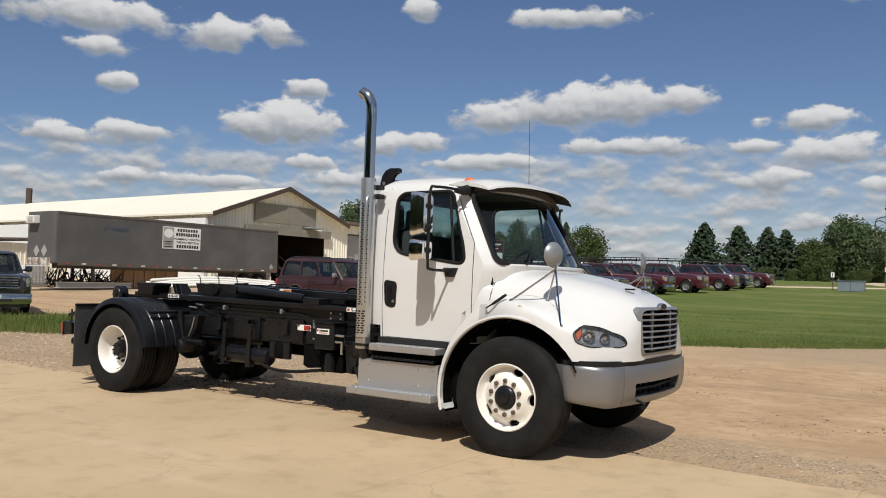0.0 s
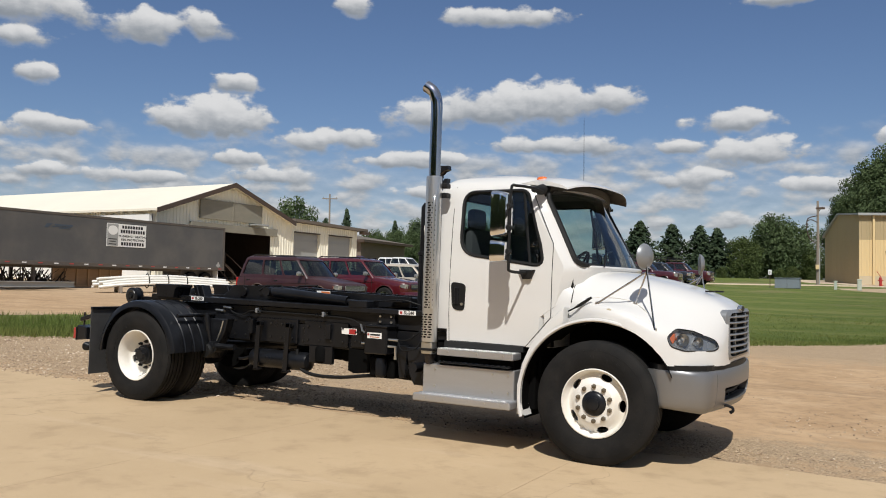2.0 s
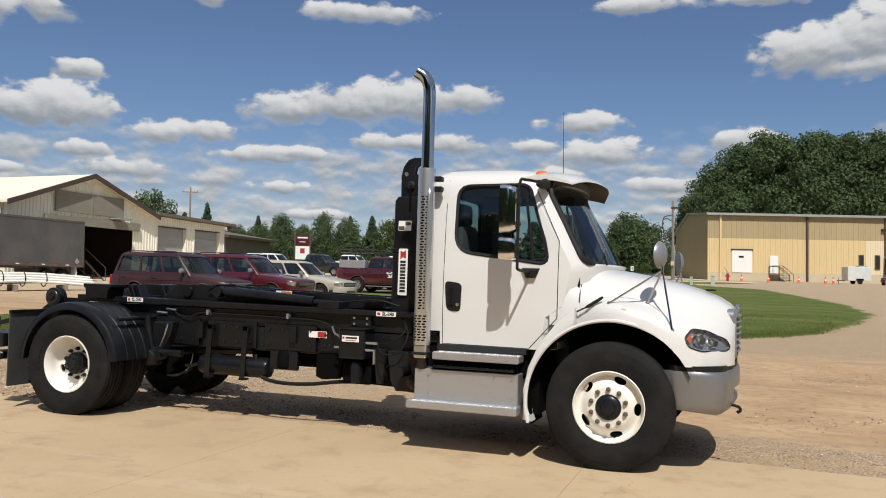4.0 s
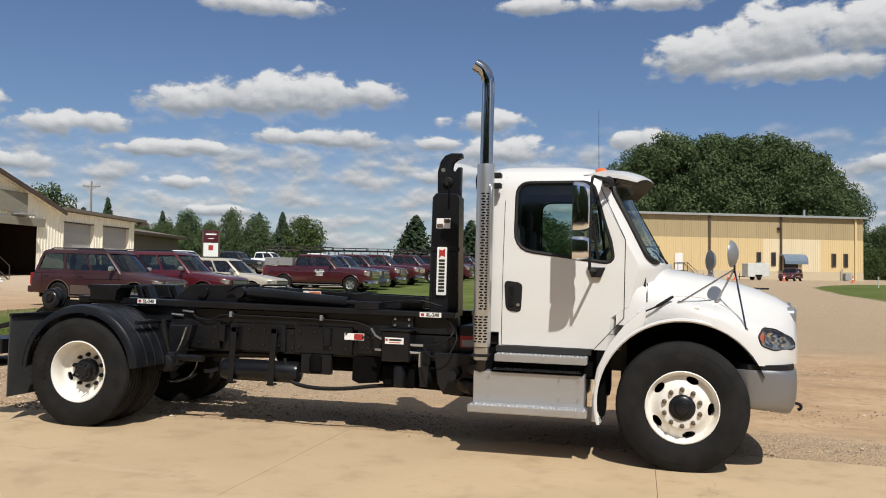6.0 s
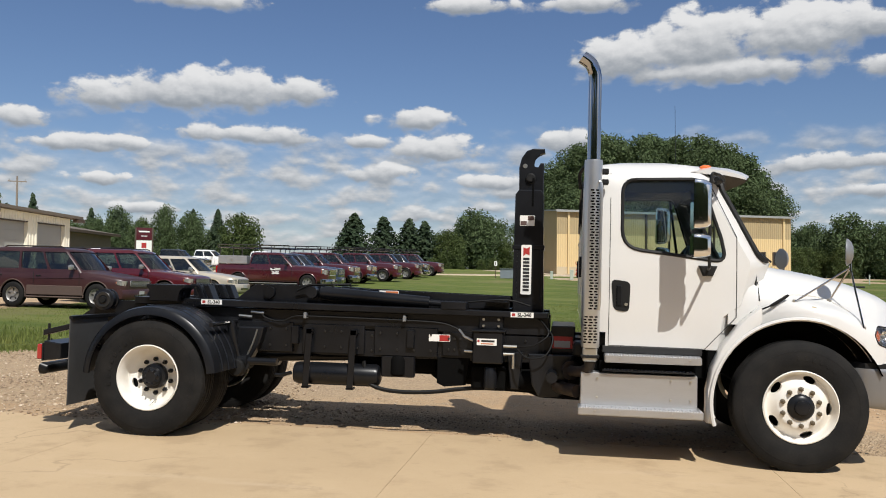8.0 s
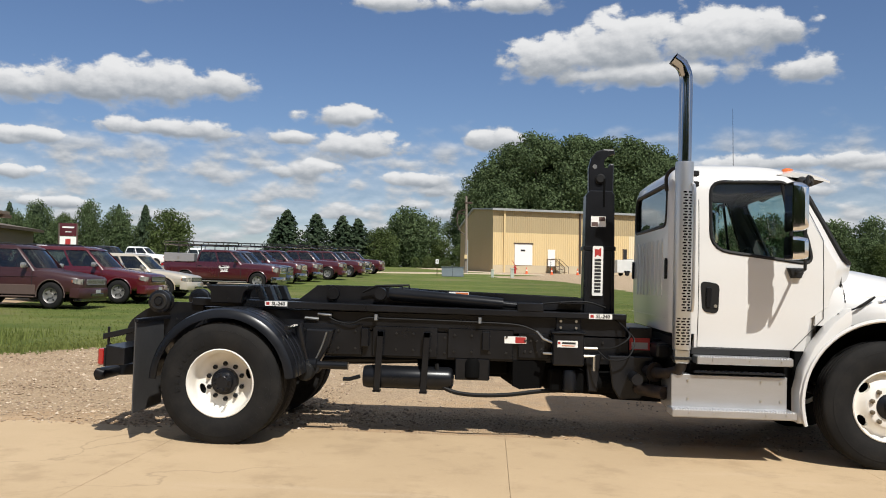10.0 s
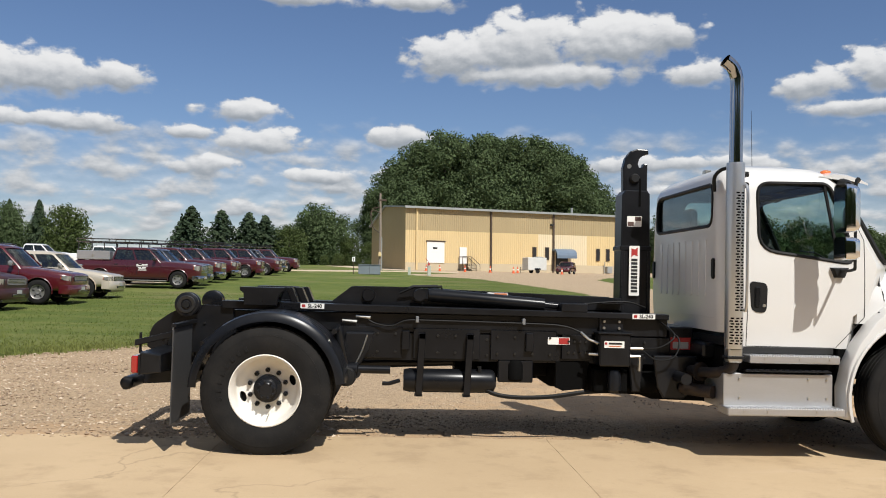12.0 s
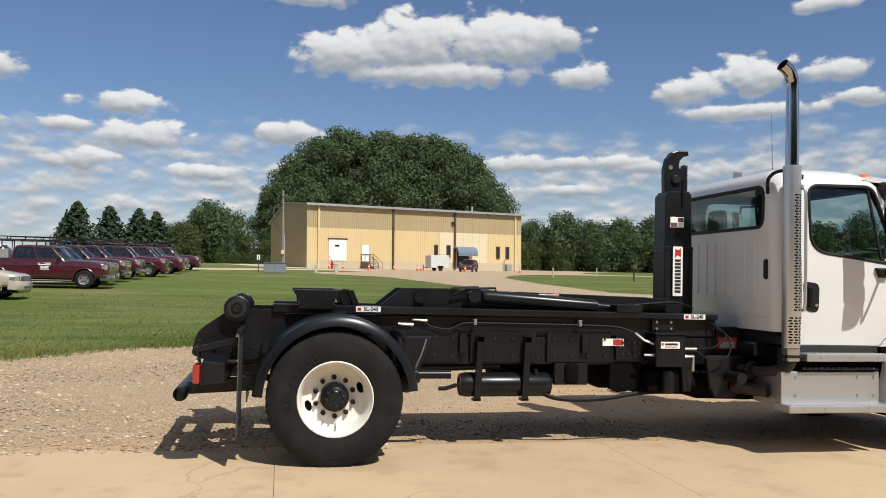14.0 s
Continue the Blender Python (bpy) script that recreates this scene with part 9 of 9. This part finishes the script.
    beam = thing("steel_beam", here(-0.3, -0.9), "long grey steel beam lying on the ground", "beam")
    part("flange", box(0, 4.4, 0, 0.2, 0.28, 0.31), M_ODOOR, beam)
    part("web", box(0, 4.4, 0.09, 0.11, 0.05, 0.28), M_ODOOR, beam)
    part("flange", box(0, 4.4, 0, 0.2, 0.02, 0.05), M_ODOOR, beam)
    for k in range(3):
        part("chock", box(0.4 + 1.7 * k, 0.55 + 1.7 * k, -0.15, 0.35, 0.0, 0.02), M_WOOD_GREY, beam)
    # bundle of plastic pipe on timber
    bundle = thing("pipe_bundle", Matrix.Translation((-32.8, 20.2, height(-32, 21))) @ Matrix.Rotation(math.atan2(4.9, 2.7), 4, "Z") @ Matrix.Diagonal((1.06, 1.2, 1.2, 1)), "strapped bundle of long white plastic pipes on timbers", "pipe bundle")
    rng = random.Random(9)
    for row in range(4):
        for k in range(7 - row):
            y = (k - (6 - row) / 2) * 0.115
            z = 0.36 + row * 0.10
            x0 = rng.uniform(-0.35, 0.3)
            ctrl = [(x0, y, z - 0.10 + rng.uniform(-0.05, 0.02)), (1.2, y, z), (3.0, y, z + 0.07), (4.6, y, z + 0.02), (6.0 + rng.uniform(-0.2, 0.2), y, z - 0.06)]
            part("pipe", rod(curve_points(ctrl, 3), 0.056, 8), M_PVC, bundle, smooth=True)
    for x in (2.2, 3.1, 4.0):
        part("strap", rod([(x, 0.42 * math.cos(a), 0.52 + 0.30 * math.sin(a)) for a in np.linspace(0, 6.2832, 13)], 0.022, 5, caps=False), M_BLACK_DULL, bundle)
    for x in (0.9, 2.7, 4.8):
        part("timber", box(x - 0.06, x + 0.06, -0.6, 0.6, 0.0, 0.29, 0.01), M_WOOD_GREY, bundle)
    ramp = thing("boarding_stair", Matrix.Translation((-37.6, 33.9, height(-37.6, 33.9))) @ Matrix.Rotation(ang, 4, "Z"), "dark steel boarding stair behind the trailer", "stair")
    for k in range(5):
        part("tread", box(0.2 + k * 0.34, 0.5 + k * 0.34, 0, 1.0, 1.15 - k * 0.24, 1.19 - k * 0.24), M_BROWN, ramp)
    for y in (0.0, 1.0):
        part("stringer", rod([(0.1, y, 1.3), (2.0, y, 0.0)], 0.04, 6), M_BROWN, ramp)
        part("handrail", rod([(0.1, y, 0.0), (0.1, y, 2.1), (2.0, y, 0.9), (2.0, y, 0.0)], 0.03, 6), M_BROWN, ramp)


M_REFL = surface("red_reflector", (0.40, 0.06, 0.05), rough=0.4)
M_FADED = surface("faded_blue_paint", (0.055, 0.075, 0.10), rough=0.6)
M_FLAKE = surface("flaking_white_paint", (0.55, 0.52, 0.46), rough=0.8, grain=5, vary=0.2, patch=3.5, patch_vary=0.2, other=(0.16, 0.10, 0.07))
M_TOTE = surface("milky_tote_plastic", (0.62, 0.62, 0.58), rough=0.4)
M_CONE = surface("orange_cone", (0.75, 0.13, 0.04), rough=0.5)
build_trailer()


def utility_pole(x, y, h, name, label, arm=True, turn=0.0, transformer=False):
    z = height(x, y)
    p = thing(name, Matrix.Translation((x, y, z)) @ Matrix.Rotation(turn, 4, "Z"), label, "pole")
    part("shaft", rod([(0, 0, -0.3), (0.02, 0, h * 0.5), (-0.02, 0, h)], [0.17, 0.14, 0.11], 9), M_WOOD_GREY, p, smooth=True)
    if arm:
        part("cross_arm", box(-1.1, 1.1, -0.06, 0.06, h - 0.75, h - 0.62), M_WOOD_GREY, p)
        for dx in (-0.95, 0.0, 0.95):
            part("insulator", rod([(dx, 0, h - 0.62), (dx, 0, h - 0.42)], [0.04, 0.06], 8), M_ODOOR, p)
        part("brace", rod([(-0.6, 0.05, h - 0.65), (0, 0.1, h - 1.3), (0.6, 0.05, h - 0.65)], 0.025, 5), M_STEEL, p)
    return p


def build_posts():
    utility_pole(-71.0, 90.0, 11.0, "utility_pole", "wooden utility pole with a cross arm behind the shop", turn=0.5)
    meterp = utility_pole(-6.0, 84.4, 8.4, "service_pole", "wooden service pole with a meter, conduit and drooping cable", arm=False)
    part("lamp_head", box(-0.2, 0.65, -0.15, 0.15, 7.55, 7.75, 0.03), M_BROWN, meterp)
    part("lamp_arm", rod([(0, 0, 7.2), (0.25, 0, 7.6)], 0.04, 6), M_BROWN, meterp)
    part("cable", rod(curve_points([(0, -0.2, 6.9), (-0.9, -0.2, 6.6), (-1.0, -0.2, 5.6), (-0.7, -0.2, 4.6), (-0.1, -0.2, 4.1)], 6), 0.05, 6), M_BROWN, meterp)
    part("cable", rod(curve_points([(0, -0.2, 6.2), (-0.6, -0.2, 6.5), (-1.0, -0.2, 6.3), (-0.9, -0.2, 5.9)], 6), 0.05, 6), M_BROWN, meterp)
    part("conduit", rod([(0.18, -0.12, 0), (0.18, -0.12, 3.6)], 0.06, 6), M_ODOOR, meterp)
    part("meter", box(-0.16, 0.16, -0.36, -0.14, 1.5, 1.95, 0.02), M_TAN, meterp)
    cab = thing("utility_cabinet", Matrix.Translation((-7.0, 66.2, height(-7, 66.2))), "long low blue-grey utility cabinet on the lawn", "utility cabinet")
    part("body", box(-0.55, 1.35, -0.5, 0.5, 0.0, 0.80, 0.02), M_CABINET, cab)
    part("lid", box(-0.6, 1.4, -0.55, 0.55, 0.80, 0.86, 0.01), M_CABINET, cab)
    part("door_gap", box(0.39, 0.41, -0.505, -0.5, 0.05, 0.78), M_INK, cab)
    sign = thing("marker_sign", Matrix.Translation((-8.0, 66.4, height(-8.0, 66.4))), "small white marker sign on a thin post", "sign")
    part("post", rod([(0, 0, 0), (0, 0, 1.5)], 0.035, 6), M_BROWN, sign)
    part("plate", box(-0.13, 0.13, -0.06, -0.04, 1.1, 1.5), M_STICK_W, sign)
    part("plate_bar", box(-0.03, 0.03, -0.065, -0.06, 1.17, 1.43), M_INK, sign)
    gp = "pale utility pedestals on the lawn"
    ped = thing("utility_pedestal", Matrix.Identity(4), "pale green-grey utility pedestal in the grass", "pedestal", gp)
    part("body", box(-0.12, 0.12, -0.1, 0.1, 0.0, 0.62, 0.02), M_PED, ped)
    part("cap", box(-0.14, 0.14, -0.12, 0.12, 0.62, 0.72, 0.02), M_PED, ped)
    ped.matrix_basis = Matrix.Translation((-3.1, 67.0, height(-3.1, 67)))
    copy_thing(ped, Matrix.Translation((-1.35, 66.7, height(-1.4, 66.7))) @ Matrix.Diagonal((1.3, 1.3, 1.25, 1)))
    gc = "orange traffic cones before the warehouse"
    cone = thing("traffic_cone", Matrix.Identity(4), "orange traffic cone with a white band", "traffic cone", gc)
    part("base", box(-0.2, 0.2, -0.2, 0.2, 0, 0.04, 0.01), M_CONE, cone)
    part("body", lathe([(0.15, 0.04), (0.09, 0.40), (0.035, 0.74), (0.0, 0.76)], 14, m=Matrix.Rotation(radians(90), 4, "X")), M_CONE, cone, smooth=True)
    part("band", lathe([(0.105, 0.34), (0.08, 0.48)], 14, m=Matrix.Rotation(radians(90), 4, "X")), M_STICK_W, cone)
    spots = [(0.9, 90.5), (3.6, 87.6), (6.6, 88.6), (9.0, 86.6), (10.2, 91.5), (14.8, 88.0), (-0.6, 92.5), (22.5, 92.0)]
    for k, (x, y) in enumerate(spots):
        m = Matrix.Translation((x, y, height(x, y)))
        if k:
            copy_thing(cone, m)
        else:
            cone.matrix_basis = m
    hyd = thing("fire_hydrant", Matrix.Translation((-0.5, 88.0, height(-0.5, 88))), "red fire hydrant by the gravel drive", "hydrant")
    part("barrel", rod([(0, 0, 0), (0, 0, 0.75)], 0.13, 10), M_STICK_R, hyd)
    part("bonnet", rod([(0, 0, 0.75), (0, 0, 0.83), (0, 0, 0.9)], [0.16, 0.12, 0.04], 10), M_STICK_R, hyd)
    part("outlet", rod([(-0.25, 0, 0.55), (0.25, 0, 0.55)], 0.07, 8), M_STICK_R, hyd)
    fl = part("flag_rod", rod([(0.1, 0, 0.8), (-0.35, 0, 1.5)], 0.03, 5), M_STICK_R, hyd)
    # white cargo trailer at the warehouse
    ct = thing("cargo_trailer", Matrix.Translation((12.9, 95.6, height(12.9, 95.6))) @ Matrix.Rotation(radians(20), 4, "Z") @ Matrix.Scale(0.82, 4), "small white enclosed cargo trailer", "trailer")
    part("box_body", box(-1.6, 1.6, -0.9, 0.9, 0.45, 2.35, 0.06, seg=2), M_TOTE, ct)
    part("fender", box(-0.5, 0.5, -1.08, -0.9, 0.5, 0.75, 0.05), M_CARBLACK, ct)
    part("wheel", lathe([(0.0, -0.1), (0.33, -0.1), (0.33, 0.1), (0.0, 0.1)], 18, m=Matrix.Translation((0, -0.98, 0.33))), M_TYRE, ct)
    part("wheel", lathe([(0.0, -0.1), (0.33, -0.1), (0.33, 0.1), (0.0, 0.1)], 18, m=Matrix.Translation((0, 0.98, 0.33))), M_TYRE, ct)
    part("tongue", rod([(-1.6, 0, 0.45), (-2.6, 0, 0.45)], 0.06, 6), M_CARBLACK, ct)
    part("jack", rod([(-2.4, 0, 0.0), (-2.4, 0, 0.9)], 0.04, 6), M_CARBLACK, ct)
    part("roof_unit", box(0.2, 1.2, -0.6, 0.6, 2.35, 2.5, 0.03), M_ODOOR, ct)
    # company sign at the road
    rs = thing("company_sign", Matrix.Translation((-59.1, 100.4, height(-59.1, 100.4) + 0.3)) @ Matrix.Rotation(radians(28), 4, "Z") @ Matrix.Scale(0.8, 4), "red and white company sign on posts", "sign")
    part("post", box(-1.5, -1.25, -0.15, 0.15, 0, 5.8), M_BROWN, rs)
    part("post", box(1.25, 1.5, -0.15, 0.15, 0, 5.8), M_BROWN, rs)
    part("upper_panel", box(-1.25, 1.25, -0.12, 0.12, 3.7, 5.8), M_RED_DEEP, rs, "dark red upper panel")
    part("lower_panel", box(-1.25, 1.25, -0.12, 0.12, 1.2, 3.6), M_STICK_W, rs, "white lower panel")
    part("panel_bar", box(-0.9, 0.9, -0.14, -0.12, 5.0, 5.25), M_STICK_W, rs)
    part("panel_bar", box(-0.5, 0.5, -0.14, -0.12, 4.3, 4.42), M_STICK_W, rs)
    part("panel_mark", box(-0.4, 0.4, -0.14, -0.12, 2.3, 3.2), M_STICK_R, rs)
    # a gas marker and a mail post on the far lawn
    for x, y, lab in ((19.5, 70, "thin grey marker post in the lawn"), (27.0, 78, "thin grey marker post in the lawn")):
        mk = thing("marker_post", Matrix.Translation((x, y, height(x, y))), lab, "post")
        part("stake", box(-0.05, 0.05, -0.05, 0.05, 0, 0.95, 0.01), M_PED, mk)
    bx = thing("post_box", Matrix.Translation((24.5, 62.5, height(24.5, 62.5))), "dark box on a post beside the drive", "post box")
    part("post", box(-0.06, 0.06, -0.06, 0.06, 0, 1.15), M_BROWN, bx)
    part("box", box(-0.18, 0.18, -0.25, 0.25, 1.1, 1.45, 0.03), M_BROWN, bx)


M_CABINET = surface("blue_grey_cabinet", (0.17, 0.20, 0.22), rough=0.5, vary=0.05)
M_PED = surface("pale_pedestal", (0.42, 0.46, 0.38), rough=0.6, vary=0.05)
build_posts()

# ---- loose stones and grass ----
def scatter_stones():
    rng = np.random.default_rng(11)
    verts, faces = [], []
    base = np.array([(1, 0, 0), (-1, 0, 0), (0, 1, 0), (0, -1, 0), (0, 0, 1), (0, 0, -1)], float)
    tri = [(0, 2, 4), (2, 1, 4), (1, 3, 4), (3, 0, 4), (2, 0, 5), (1, 2, 5), (3, 1, 5), (0, 3, 5)]
    spots = []
    cx, cy = rng.uniform(-15, 5, 90000), rng.uniform(-0.5, 9.5, 90000)
    for x, y, lawn in zip(cx.tolist(), cy.tolist(), reach(cx, cy, LAWNS[0]).tolist()):
        if lawn > 0.1:
            continue
        if len(spots) >= 26000:
            break
        lump = noise.noise((x * 0.6, y * 0.6, 1.0)) + 0.5 * noise.noise((x * 1.9, y * 1.9, 5.0))
        dense = 0.04 + (0.60 if x < -5 else 0.0) + 0.5 * math.exp(-((y - 0.35) / 0.45) ** 2) + 0.45 * lump
        if rng.random() < dense:
            spots.append((x, y))
    for x, y in spots:
        s = min(0.034 if x < -4 else 0.022, rng.gamma(2.0, 0.0042 if x < -4 else 0.003) + 0.005)
        q = base * (s * rng.uniform(0.6, 1.25, (6, 1))) * np.array([1.0, 1.0, 0.6])
        a = rng.uniform(0, 6.28)
        c, d = math.cos(a), math.sin(a)
        k = len(verts)
        z = height(x, y) + s * 0.2
        for vx, vy, vz in q:
            verts.append((x + vx * c - vy * d, y + vx * d + vy * c, z + vz))
        faces += [(k + i, k + j, k + l) for i, j, l in tri]
    data = bpy.data.meshes.new("gravel")
    data.from_pydata(verts, [], faces)
    data.materials.append(M_STONE)
    tagged(new("gravel", data), "loose tan and grey stones on the yard", "gravel", kind="stuff")


def stone_material():
    mat = surface("loose_stone", (0.46, 0.36, 0.25), rough=0.9, grain=60, vary=0.12, patch=3, patch_vary=0.1)
    nodes, links = mat.node_tree.nodes, mat.node_tree.links
    bsdf = nodes["Principled BSDF"]
    geo = nodes.new("ShaderNodeNewGeometry")
    ramp = nodes.new("ShaderNodeValToRGB")
    ramp.color_ramp.elements[0].color = (0.25, 0.18, 0.12, 1)
    ramp.color_ramp.elements[1].color = (0.64, 0.52, 0.39, 1)
    for p, c in ((0.35, (0.36, 0.26, 0.17, 1)), (0.75, (0.44, 0.335, 0.225, 1))):
        ramp.color_ramp.elements.new(p).color = c
    links.new(geo.outputs["Random Per Island"], ramp.inputs[0])
    links.new(ramp.outputs[0], bsdf.inputs["Base Color"])
    return mat


M_STONE = stone_material()
scatter_stones()


def grow_grass():
    rng = np.random.default_rng(5)
    verts, faces = [], []
    many = 70000
    edge = rng.uniform(-22, 4, many)
    rim = np.interp(edge, (-30, -16, -11.2, -9.3, -5.5, -1.8, 1.0, 2.8, 4.6), (-1, 2.0, 5.0, 7.6, 10.4, 13.0, 15.6, 18.5, 24)) + np.abs(rng.normal(0, 2.2, many)) - 0.3
    near = rng.random(many) < 0.55
    bx, by = np.where(near, edge, rng.uniform(-19, 5, many)), np.where(near, rim, rng.uniform(4, 30, many))
    for x, y, d in zip(bx.tolist(), by.tolist(), reach(bx, by, LAWNS[0]).tolist()):
        if d < -0.35 or (d < 0.15 and rng.random() < 0.6):
            continue
        rank = x < -12.0 and y < 9
        h = rng.uniform(0.05, 0.22) if rank else rng.uniform(0.02, 0.06) * (1.5 if d < 0.6 else 1.0)
        w = rng.uniform(0.006, 0.014) * (1.3 if rank else 1.6)
        a, lean = rng.uniform(0, 6.28), rng.uniform(0, 0.6) * h
        b = rng.uniform(0, 6.28)
        z = height(x, y) - 0.01
        k = len(verts)
        verts += [(x - w * math.cos(a), y - w * math.sin(a), z), (x + w * math.cos(a), y + w * math.sin(a), z), (x + lean * math.cos(b), y + lean * math.sin(b), z + h)]
        faces.append((k, k + 1, k + 2))
    data = bpy.data.meshes.new("grass")
    data.from_pydata(verts, [], faces)
    data.materials.append(M_BLADE)
    tagged(new("grass", data), "mown lawn grass with rank tufts at its edge", "grass", kind="stuff")


grow_grass()
build_pad()
